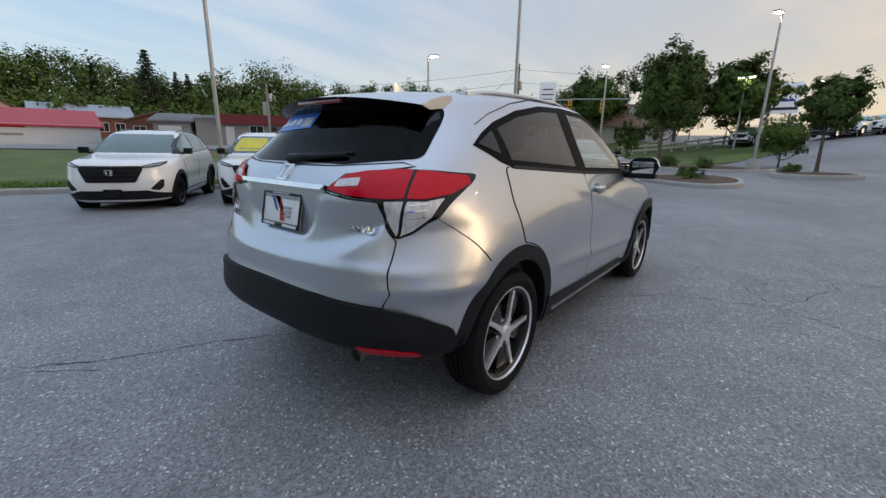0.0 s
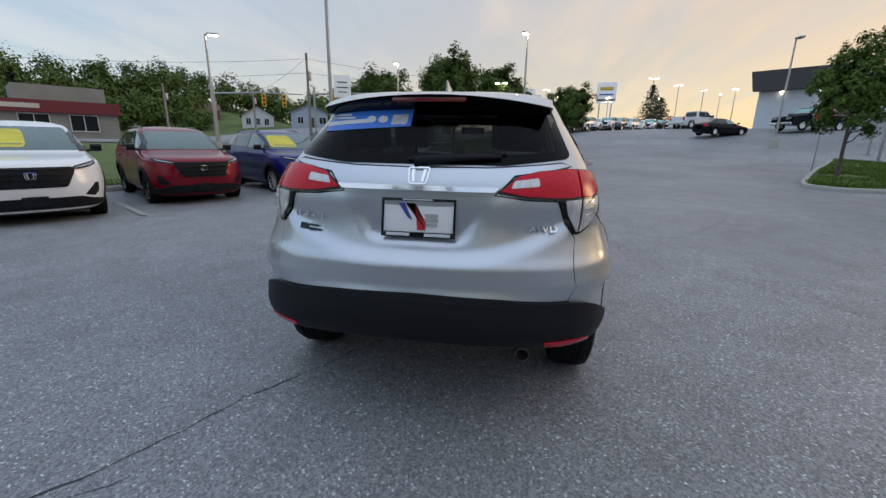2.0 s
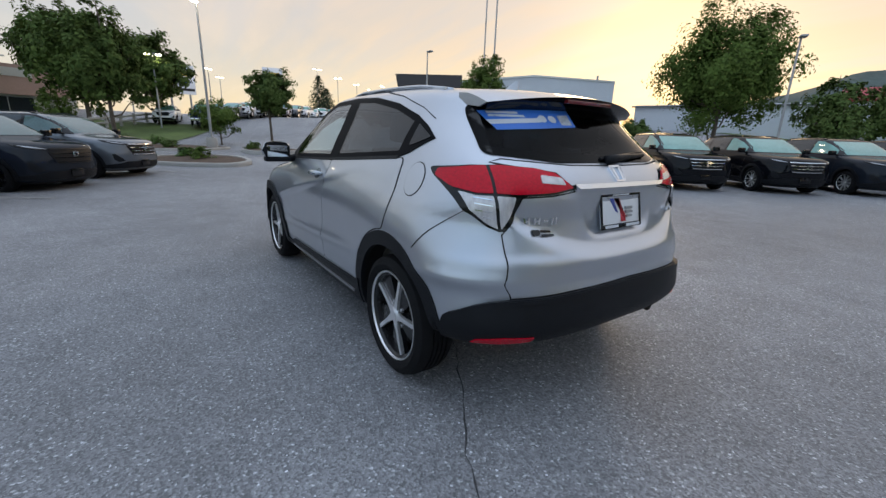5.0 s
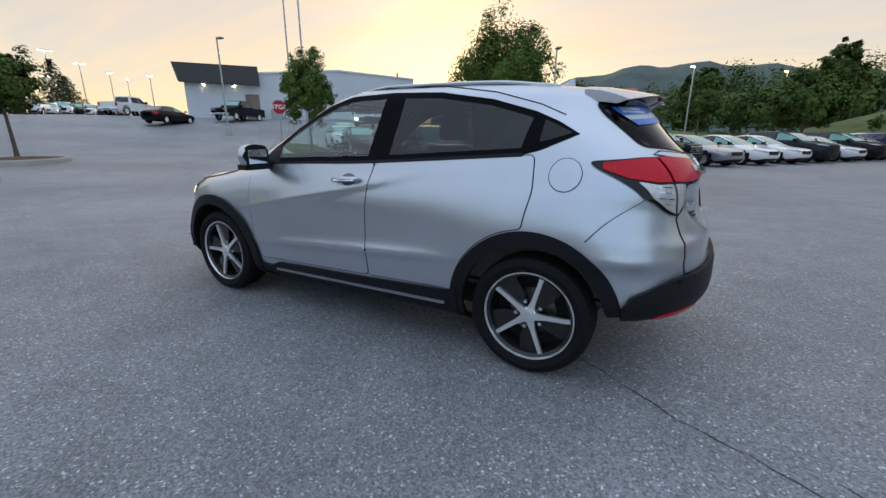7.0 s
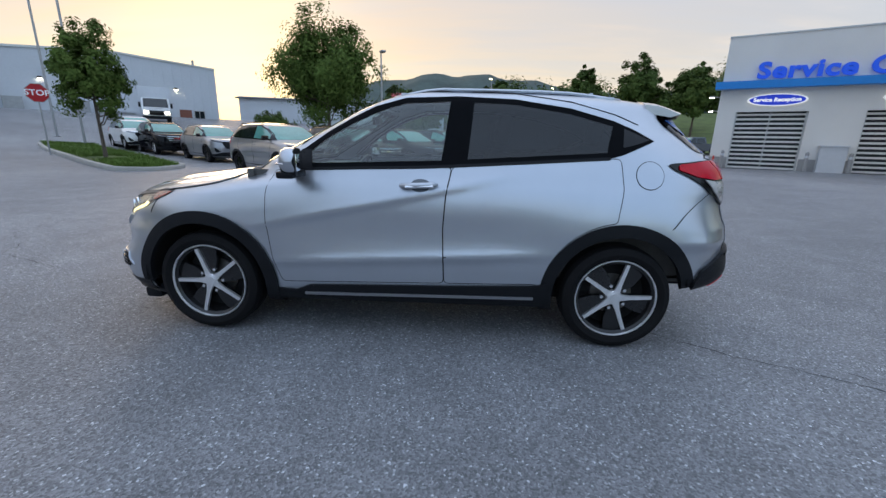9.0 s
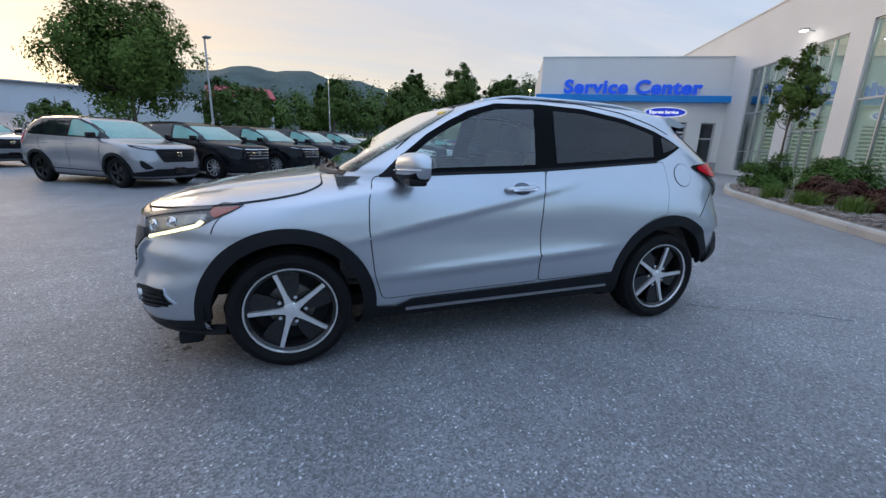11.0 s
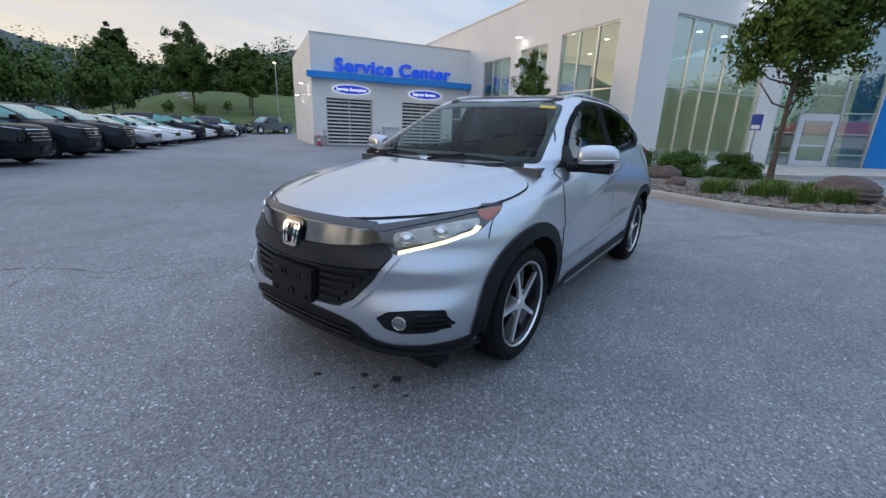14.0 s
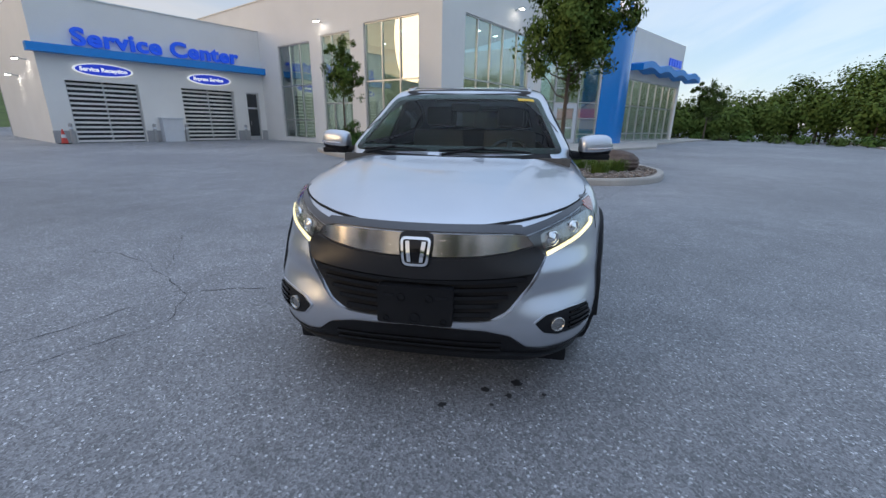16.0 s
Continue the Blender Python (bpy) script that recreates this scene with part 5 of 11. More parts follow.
    part("bumper_ridge", patch(strip_path(mouth, 0.022), front, 0.035, 0.016, 0.022, 0.014), M_SILVER, car, smooth="auto", angle=1.2)
    brow = [(-0.43, 0.843), (-0.30, 0.848), (-0.15, 0.848), (0.0, 0.848), (0.15, 0.848), (0.30, 0.848), (0.43, 0.843), (0.45, 0.815), (0.32, 0.821), (0.16, 0.823), (0.0, 0.823), (-0.16, 0.823), (-0.32, 0.821), (-0.45, 0.815)]
    part("grille_brow", patch(rounded(brow, 0.006), front, 0.03, 0.010, 0.02, 0.012), mat("satin_grey_trim", (0.10, 0.105, 0.115), 0.35, 0.6, vary=0.1), gr, "satin grey strip over the band", smooth="auto")
    for k in range(5):
        z = 0.470 + 0.038 * k
        hw = 0.315 + 0.036 * k
        part("grille_slat", patch(strip_path(smooth_line([(-hw, z + 0.012), (0, z), (hw, z + 0.012)], 8), 0.017), front, 0.05, 0.019, 0.02, 0.03), M_GLOSSBLK, gr)
    fr2 = lambda a, b: front(a, b) + np.array([0.026, 0, 0])
    part("badge_plate", patch(rounded([(-0.074, 0.816), (0.074, 0.816), (0.062, 0.682), (-0.062, 0.682)], 0.03), front, 0.05, 0.022, 0.02, 0.03), M_GLOSSBLK, gr)
    part("badge", merge([patch(p, fr2, 0.05, 0.006, 0.014, 0.03) for p in badge(None, None, 0, 0.750, 0.132, 0.116, 0)]), M_CHROME, gr, "chrome badge")
    pb = part("plate_bracket", patch(rounded([(-0.163, 0.604), (0.163, 0.604), (0.163, 0.430), (-0.163, 0.430)], 0.012), front, 0.08, 0.044, 0.04, 0.08), M_PLASTIC, car, "empty black plate bracket")
    for y, z, r in ((0, 0.462, 0.024), (-0.125, 0.452, 0.014), (0.125, 0.452, 0.014), (-0.06, 0.55, 0.018), (0.06, 0.55, 0.018)):
        bm = bmesh.new()
        x = float(lo.end(y, z, True)) + 0.044
        lathe(bm, [(r, 0.0), (r, 0.006), (r * 0.75, 0.006), (r * 0.7, 0.001), (0, 0.001)], n=18, m=Matrix.Translation((x, y, z)) @ Matrix.Rotation(-math.pi / 2, 4, "Z"))
        part("bracket_boss", bm, M_GLOSSBLK, pb)
    part("bracket_slot", patch(rounded([(-0.14, 0.566), (-0.09, 0.566), (-0.09, 0.548), (-0.14, 0.548)], 0.006), front, 0.05, 0.048, 0.006), M_GLOSSBLK, pb)
    part("bracket_slot", patch(rounded([(0.14, 0.566), (0.09, 0.566), (0.09, 0.548), (0.14, 0.548)], 0.006), front, 0.05, 0.048, 0.006), M_GLOSSBLK, pb)
    lip = lo.at([("x", 1.73, 0.205), ("x", 1.73, 0.325), (0.80, 0.312), (0.70, 0.300), (0.56, 0.296), (0.485, 0.315), (0.41, 0.378), (0.30, 0.400), (0.0, 0.406)])
    lip = lip + [(-q, z) for q, z in lip[-2::-1]]
    lp = part("front_lip", patch(rounded(lip, 0.02), wrap, 0.05, 0.006, 0.03, 0.025), M_PLASTIC, car, "black lower bumper lip")
    edge = lo.at([("x", 1.73, 0.215), (0.75, 0.215), (0.60, 0.225), (0.50, 0.245), (0.38, 0.266), (0.0, 0.270)])
    edge = smooth_line([(-q, z) for q, z in edge] + edge[-2::-1], 6)
    part("lip_edge", patch(strip_path(edge, 0.045), wrap, 0.05, 0.020, 0.05, 0.03), M_PLASTIC, lp, smooth="auto", angle=0.9)
    for sd in (1, -1):
        bm = bmesh.new()
        box(bm, 1.78, min(sd * 0.44, sd * 0.70), 0.135, 1.90, max(sd * 0.44, sd * 0.70), 0.21, 0.02)
        part("air_dam", bm, M_PLASTIC, lp)
    for z in (0.315, 0.345):
        part("lip_slat", patch(strip_path([(-0.44, z), (0.44, z)], 0.010), wrap, 0.05, 0.016, 0.016, 0.03), M_GLOSSBLK, lp)

    # tailgate
    gate = lo.at([(0.0, 0.664), (0.35, 0.656), (0.645, 0.636), (0.636, 0.72), (0.645, 0.80), (0.655, 0.895), (0.612, 0.955), (0.58, 1.046), (0.45, 1.052), (0.318, 1.070), (0.40, 1.150), (0.60, 1.178), (0.64, 1.186),
                  (0.60, 1.196), (0.30, 1.174), (0.0, 1.170)], False)
    gate = gate + [(6 - q, z) for q, z in gate[-2:0:-1]]
    gt = part("tailgate", patch(gate, wrap, 0.03, 0.004, 0.008, 0.012), M_SILVER, car, smooth="auto", angle=0.9)
    part("tailgate_seam", patch(ring_poly(shrink(gate, -0.007), 0.022), wrap, 0.03, 0.0018, 0.006, 0.03), M_UNDER, gt)
    bar = lo.at([(0.345, 1.096), (0.0, 1.096)], False) + [(6 - lo.q_y(0.345, 1.096, False), 1.096), (6 - lo.q_y(0.322, 1.078, False), 1.078)] + lo.at([(0.322, 1.078)], False)
    part("chrome_bar", patch(bar, wrap, 0.04, 0.030, 0.034, 0.02), M_CHROME, gt, "chrome strip over the number plate")
    part("badge", merge([patch(p, lambda a, b: rear(a, b), 0.04, 0.012, 0.01, 0.03) for p in badge(None, None, 0.0, 1.137, 0.098, 0.066, 0)]), M_CHROME, gt, "chrome badge")
    for bar_mesh in bars_on(rear, [(0.575, 0.567), (0.556, 0.548), (0.530, 0.522), (0.512, 0.504), (0.452, 0.444), (0.434, 0.426)], 0.953, 0.030, 0.016) + bars_on(rear, [(0.567, 0.556), (0.522, 0.512), (0.490, 0.468)], 0.953, 0.008, 0.016):
        part("badge_bar", bar_mesh, M_CHROME, gt)
    for bar_mesh in bars_on(rear, [(0.548, 0.512)], 0.900, 0.022, 0.012) + bars_on(rear, [(0.505, 0.455)], 0.906, 0.009, 0.012) + bars_on(rear, [(0.505, 0.440)], 0.888, 0.009, 0.012):
        part("dealer_badge_bar", bar_mesh, M_GLOSSBLK, gt)
    me = text_mesh("AWD", 0.036, 0.003, 0.0008, 1.1)
    co = np.empty(len(me.vertices) * 3)
    me.vertices.foreach_get("co", co)
    co = co.reshape(-1, 3)
    p = rear(-0.53 - co[:, 0] * 1.3, 0.937 + co[:, 2])
    p[:, 0] += co[:, 1] - 0.019
    me.vertices.foreach_set("co", p.ravel())
    me.materials.append(M_CHROME)
    ob = new("drive_badge", me)
    ob.parent = gt
    # number plate with a dealer insert
    px = -2.022
    pl = new("number_plate")
    pl.parent, pl.matrix_basis = gt, pose(px, -0.008, 0.968, 0, 11, 0)
    bm = bmesh.new()
    box(bm, -0.004, -0.155, -0.078, 0.004, 0.155, 0.078, 0.002)
    part("plate_sheet", bm, mat("plate_white", (0.78, 0.79, 0.81), 0.4, vary=0.05), pl)
    bm = bmesh.new()
    for a, b, c, d in ((-0.16, -0.082, 0.16, -0.060), (-0.16, 0.070, 0.16, 0.082), (-0.16, -0.060, -0.150, 0.070), (0.150, -0.060, 0.16, 0.070)):
        box(bm, -0.010, a, b, -0.003, c, d, 0.001)
    part("plate_frame", bm, M_GLOSSBLK, pl)
    bm = bmesh.new()
    prism(bm, [(0.062, 0.062), (0.020, 0.062), (0.008, -0.052), (-0.028, -0.052), (-0.028, -0.02), (0.012, 0.02)], 0, 0.002, lambda a, b, h: (-0.0045 - h, a - 0.005, b))
    part("plate_emblem", bm, mat("plate_red", (0.50, 0.02, 0.035), 0.4), pl)
    bm = bmesh.new()
    prism(bm, [(0.095, 0.062), (0.066, 0.062), (0.03, -0.01), (0.05, 0.0)], 0, 0.002, lambda a, b, h: (-0.0045 - h, a - 0.005, b))
    part("plate_emblem", bm, mat("plate_blue", (0.03, 0.06, 0.30), 0.4), pl)
    for a, b, z, h, mt in ((-0.03, -0.085, 0.012, 0.012, M_STEEL), (-0.03, -0.085, -0.008, 0.012, M_STEEL), (-0.035, -0.08, -0.028, 0.010, M_STEEL),
                           (0.135, 0.035, -0.071, 0.013, M_WHITEP), (-0.03, -0.14, -0.071, 0.013, M_WHITEP), (0.07, -0.06, 0.076, 0.006, M_WHITEP)):
        bm = bmesh.new()
        box(bm, -0.0125, b, z - h / 2, -0.0045, a, z + h / 2)
        part("plate_bar", bm, mt, pl, smooth=False)
    for y in (-0.10, 0.10):
        bm = bmesh.new()
        cyl(bm, (-0.012, y, 0.066), (-0.003, y, 0.066), 0.006, n=10)
        part("plate_screw", bm, M_STEEL, pl)
    # warranty banner inside the back window
    rw = lambda a, b: rear(a, b)
    bn = part("window_banner", patch([(0.545, 1.405), (0.085, 1.445), (0.085, 1.345), (0.53, 1.318)], rw, 0.05, 0.0075, 0.001, 0.03), mat("banner_blue", (0.03, 0.17, 0.60), 0.35, vary=0.06), back, "blue warranty banner with white lettering")
    part("banner_stripe", patch([(0.54, 1.362), (0.30, 1.378), (0.30, 1.358), (0.535, 1.342)], rw, 0.05, 0.009, 0.001, 0.03), M_WHITEP, bn)
    part("banner_bar", merge(bars_on(rw, [(0.52, 0.40)], 1.398, 0.010, 0.009) + bars_on(rw, [(0.52, 0.375)], 1.383, 0.010, 0.009)), M_WHITEP, bn)
    for cy in (0.285, 0.225):
        part("banner_disc", patch([(cy + 0.024 * math.cos(a * math.pi / 8), 1.375 + 0.017 * math.sin(a * math.pi / 8)) for a in range(16)], rw, 0.03, 0.009, 0.001), M_WHITEP, bn)
    part("banner_picture", patch([(0.18, 1.395), (0.105, 1.400), (0.105, 1.352), (0.18, 1.350)], rw, 0.04, 0.009, 0.001), mat("banner_photo", (0.45, 0.47, 0.50), 0.5, vary=0.5, scale=40), bn)
    me = text_mesh("Limited Warranty", 0.042, 0.0004, 0.0006)
    co = np.empty(len(me.vertices) * 3)
    me.vertices.foreach_get("co", co)
    co = co.reshape(-1, 3)
    yy, zz = 0.235 - co[:, 0], 1.413 + co[:, 2] + 0.085 * (co[:, 0])
    p = rear(yy, zz)
    p[:, 0] -= 0.009
    me.vertices.foreach_set("co", p.ravel())
    me.materials.append(M_WHITEP)
    ob = new("banner_lettering", me)
    ob.parent = bn
    # rear wiper
    wp = new("rear_wiper")
    wp.parent = back
    pts = [(float(lo.end(y, z, False)) - 0.022, y, z) for y, z in ((0.03, 1.200), (-0.08, 1.210), (-0.20, 1.218), (-0.34, 1.224))]
    bm = bmesh.new()
    tube(bm, pts, [0.024, 0.020, 0.014, 0.009], 8)
    part("arm", bm, M_PLASTIC, wp, smooth=True)
    bm = bmesh.new()
    tube(bm, [(float(lo.end(y, z, False)) - 0.012, y, z) for y, z in ((0.06, 1.206), (-0.10, 1.218), (-0.24, 1.230), (-0.36, 1.236))], 0.008, 6)
    part("blade", bm, M_PLASTIC, wp)
    # roof spoiler with the high brake lamp
    sp = new("roof_spoiler")
    sp.parent = car
    bm = bmesh.new()
    ny = 24
    rows = []
    for k in range(ny + 1):
        y = -0.555 + 1.11 * k / ny
        t = abs(y) / 0.555
        x0 = -1.47 + 0.03 * t
        x1 = -1.785 + 0.13 * t**2.5
        z0 = float(lo.top(np.array([x0]), np.array([y * 0.965]))[0]) + 0.006
        z1 = 1.488 - 0.046 * t**2
        ps = [(x0, z0 - 0.05), (x0, z0), ((x0 * 2 + x1) / 3, (z0 * 2 + z1) / 3 + 0.012), ((x0 + x1 * 2) / 3, (z0 + z1 * 2) / 3 + 0.010), (x1, z1)]
        rows.append([bm.verts.new((a, y, b)) for a, b in ps])
    for a, b in zip(rows, rows[1:]):
        for i in range(4):
            bm.faces.new([a[i], b[i], b[i + 1], a[i + 1]])
    part("spoiler_top", bm, M_SILVER, sp, smooth="auto")
    bm = bmesh.new()
    lows = []
    for k in range(ny + 1):
        y = -0.555 + 1.11 * k / ny
        t = abs(y) / 0.555
        x1 = -1.785 + 0.13 * t**2.5
        z1 = 1.488 - 0.046 * t**2
        zb = 1.43 - 0.02 * t
        lows.append([bm.verts.new((x1 - 0.001, y * 0.998, z1)), bm.verts.new((x1 + 0.02, y * 0.99, z1 - 0.028)), bm.verts.new((float(lo.end(y * 0.96, zb, False)) - 0.004, y * 0.96, zb))])
    for a, b in zip(lows, lows[1:]):
        for i in range(2):
            bm.faces.new([a[i], b[i], b[i + 1], a[i + 1]])
    part("spoiler_underside", bm, M_GLOSSBLK, sp, smooth="auto")
    for sd in (1, -1):
        # cheek that joins the spoiler's end to the pillar
        y = 0.555 * sd
        x0, x1, z1 = -1.44, -1.655, 1.442
        z0 = float(lo.top(np.array([x0]), np.array([y * 0.965]))[0]) + 0.006
        out = [(x0, y, z0 - 0.05), (x0, y, z0), ((x0 * 2 + x1) / 3, y, (z0 * 2 + z1) / 3 + 0.012), ((x0 + x1 * 2) / 3, y, (z0 + z1 * 2) / 3 + 0.010), (x1, y, z1), (-1.60, y, 1.425)]
        bm = bmesh.new()
        a = [bm.verts.new((px, py + 0.004 * sd, pz)) for px, py, pz in out]
        b = [bm.verts.new((px, py * 0.985, pz)) for px, py, pz in out]
        bm.faces.new(a), bm.faces.new(b[::-1])
        for i in range(len(a)):
            j = (i + 1) % len(a)
            bm.faces.new([a[i], b[i], b[j], a[j]])
        bmesh.ops.recalc_face_normals(bm, faces=bm.faces)
        part("spoiler_cheek", bm, M_SILVER, sp, smooth="auto", angle=0.7)
    bm = bmesh.new()
    box(bm, -1.786, -0.17, 1.456, -1.76, 0.17, 1.474, 0.004)
    part("high_brake_lamp", bm, mat("dark_red_lens", (0.16, 0.01, 0.012), 0.15, coat=1.0), sp)
    # rear bumper
    bump = lo.at([("x", -1.735, 0.415), ("x", -1.745, 0.46), ("x", -1.78, 0.535), (0.775, 0.592), (0.715, 0.618), (0.64, 0.632), (0.35, 0.650), (0.0, 0.658)], False)
    base = lo.at([(0.0, 0.455), (0.45, 0.450), (0.62, 0.428), (0.74, 0.412)], False)
    bump = bump + [(6 - q, z) for q, z in bump[-2::-1]] + [(6 - q, z) for q, z in base[:0:-1]] + base
    rb = part("rear_bumper", patch(rounded(bump, 0.02), wrap, 0.04, 0.022, 0.04, 0.015), M_PLASTIC, car, "black textured rear bumper", smooth="auto", angle=0.9)
    st = lo.at([(0.70, 0.606), (0.62, 0.618), (0.35, 0.634), (0.0, 0.640)], False)
    st = smooth_line(st + [(6 - q, z) for q, z in st[-2::-1]], 8)
    part("bumper_step", patch(strip_path(st, 0.022), wrap, 0.05, 0.028, 0.02, 0.02), M_PLASTIC, rb, smooth="auto")
    st = smooth_line([(2.35, 0.446), (3.0, 0.446), (3.65, 0.446)], 8)
    part("bumper_valance", patch(strip_path(st, 0.03), wrap, 0.06, 0.012, 0.05, 0.02), M_GLOSSBLK, rb)
    bm = bmesh.new()
    lathe(bm, [(0.030, 0.0), (0.033, 0.0), (0.033, 0.20), (0.030, 0.20), (0.030, 0.005)], n=20, m=pose(-2.00, -0.48, 0.362, 8, 0, -90))
    part("exhaust_tip", bm, M_ROTOR, car)
    # aerial
    bm = bmesh.new()
    prof = [(0.0, 0.0, 0.030), (-0.03, 0.012, 0.028), (-0.10, 0.050, 0.018), (-0.145, 0.072, 0.009), (-0.165, 0.070, 0.006), (-0.17, 0.0, 0.022)]
    base = float(lo.top(np.array([-1.2]), np.array([0.0]))[0]) - 0.006
    rows = [[bm.verts.new((-1.10 + x, -w, base)), bm.verts.new((-1.10 + x, -w * 0.35, base + h)), bm.verts.new((-1.10 + x, w * 0.35, base + h)), bm.verts.new((-1.10 + x, w, base))] for x, h, w in prof]
    for a, b in zip(rows, rows[1:]):
        for i in range(3):
            bm.faces.new([a[i], a[i + 1], b[i + 1], b[i]])
    part("shark_fin_aerial", bm, M_SILVER, car)
    # cabin
    bm = bmesh.new()
    box(bm, -1.80, -0.73, 0.42, 1.0, 0.73, 0.46)
    for a, b, c, d in ((-1.82, -0.75, -1.78, 0.75), (0.99, -0.75, 1.03, 0.75), (-1.80, 0.70, 1.0, 0.73), (-1.80, -0.73, 1.0, -0.70)):
        box(bm, a, b, 0.44, c, d, 1.06)
    part("cabin_tub", bm, M_SEAT, car, smooth=False)
    bm = bmesh.new()
    box(bm, 0.55, -0.68, 0.72, 0.98, 0.68, 1.055, 0.06)
    part("dashboard", bm, M_SEAT, car)
    seat(car, -0.18, 0.36, 0.52), seat(car, -0.18, -0.36, 0.52), seat(car, -1.0, 0.0, 1.28)
    bm = bmesh.new()
    m = pose(0.42, 0.36, 0.98, 0, 65, 0)
    lathe(bm, [(0.178 + 0.015 * math.cos(a * math.pi / 4), 0.015 * math.sin(a * math.pi / 4)) for a in range(8)], axis="z", n=32, m=m, closed=True)
    box(bm, -0.17, -0.02, -0.01, 0.17, 0.02, 0.01, 0.0, m), box(bm, -0.06, -0.17, -0.015, 0.06, 0.17, 0.015, 0.0, m)
    part("steering_wheel", bm, M_GLOSSBLK, car)
    bm = bmesh.new()
    box(bm, 0.34, -0.11, 1.36, 0.37, 0.11, 1.42, 0.01)
    part("cabin_mirror", bm, M_PLASTIC, car)
    part("windscreen_tag", patch([(0.40, 1.455), (0.52, 1.448), (0.53, 1.43), (0.41, 1.437)], front, 0.05, 0.006, 0.001), mat("yellow_tag", (0.75, 0.50, 0.04), 0.6), scr)
    for sd in (1, -1):
        for sx in (1, -1):
            m = pose(AXLE * sx, 0.765 * sd, WHEEL_R, 0, 0, 0 if sd > 0 else 180)
            spoke_wheel("wheel", car, m, WHEEL_R, 0.215, dict(n=5, kind="split", rim=0.735, lip=True, nuts=True, turn=radians(0 if sx > 0 else 35)))
    bm = bmesh.new()
    box(bm, -1.6, -0.55, 0.2, 1.7, 0.55, 0.30, 0.04)
    part("underbody", bm, M_UNDER, car)
    bm = bmesh.new()
    box(bm, -1.90, -0.62, 0.36, -1.55, 0.62, 0.43, 0.03)
    part("rear_undertray", bm, M_UNDER, car)
    return car


make_hero()

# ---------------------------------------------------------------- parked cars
# teal base is lightened to stand for sky reflected in the panes
M_PGLASS = mat("painted_sheen_glass", (0.125, 0.35, 0.305), 0.04, vary=0.3, scale=1.5, coat=0.6, spec=0.6)
# darker copy of that glass, with less reflected sky in its colour
M_PGLASSDIM = mat("dim_painted_sheen_glass", (0.042, 0.105, 0.10), 0.04, vary=0.3, scale=1.5, coat=0.6, spec=0.6)
M_PGLASSD = mat("parked_car_dark_glass", (0.012, 0.016, 0.018), 0.05, vary=0.2, scale=2, coat=0.5)
M_SHEET = mat("yellow_window_sheet", (0.62, 0.55, 0.05), 0.5, vary=0.25, scale=3)
M_LENSD = mat("parked_lamp_lens", (0.32, 0.33, 0.35), 0.1, 0.6, vary=0.3, scale=25, coat=1.0)


def suv_swell(x, z):
    x, z = np.asarray(x, float), np.asarray(z, float)
    s = 0.02 * np.exp(-((x - 1.35) / 0.45) ** 2) * np.exp(-((z - 0.72) / 0.2) ** 2) + 0.02 * np.exp(-((x + 1.35) / 0.45) ** 2) * np.exp(-((z - 0.75) / 0.2) ** 2)
    return s - 0.03 * np.exp(-(x / 0.9) ** 6) * np.exp(-((z - 0.62) / 0.12) ** 2)


SUV = SoftLoft(
    nose=[(0.20, 2.02), (0.26, 2.18), (0.45, 2.24), (0.70, 2.27), (0.88, 2.26), (0.97, 2.20), (1.02, 2.05), (1.06, 1.72), (1.10, 1.30), (1.13, 1.12), (1.25, 0.90), (1.42, 0.56), (1.54, 0.30),
          (1.60, 0.12), (1.64, -0.15), (1.67, -0.5), (1.68, -0.7)],
    tail=[(0.20, -1.9), (0.34, -2.20), (0.45, -2.36), (0.62, -2.42), (0.80, -2.40), (1.0, -2.36), (1.15, -2.33), (1.30, -2.24), (1.48, -2.10), (1.58, -2.0), (1.62, -1.85), (1.66, -1.4), (1.68, -0.9)],
    half=[(0.20, 0.72), (0.28, 0.86), (0.45, 0.91), (0.70, 0.93), (0.90, 0.92), (1.02, 0.90), (1.12, 0.87), (1.30, 0.79), (1.48, 0.71), (1.57, 0.66), (1.62, 0.58), (1.66, 0.38), (1.68, 0.05)],
    square_f=[(0.2, 3.2), (0.5, 3.0), (0.80, 2.5), (0.98, 2.4), (1.06, 3.0), (1.12, 5.0), (1.2, 7.0), (1.55, 6.0), (1.68, 2.6)],
    square_r=[(0.2, 3.4), (0.6, 3.2), (1.2, 3.4), (1.45, 3.6), (1.58, 4.5), (1.68, 2.6)], mid=0.0, swell=suv_swell)
SUV.nose_relief = lambda y, z: 0.0 * np.asarray(y, float)
SUV.kf = curve([(0.2, 0.62), (0.95, 0.62), (1.05, 0.45), (1.12, 0.1), (1.2, 0.0), (1.68, 0.0)])
SUV.kr = curve([(0.2, 0.62), (1.2, 0.62), (1.45, 0.5), (1.58, 0.0), (1.68, 0.0)])
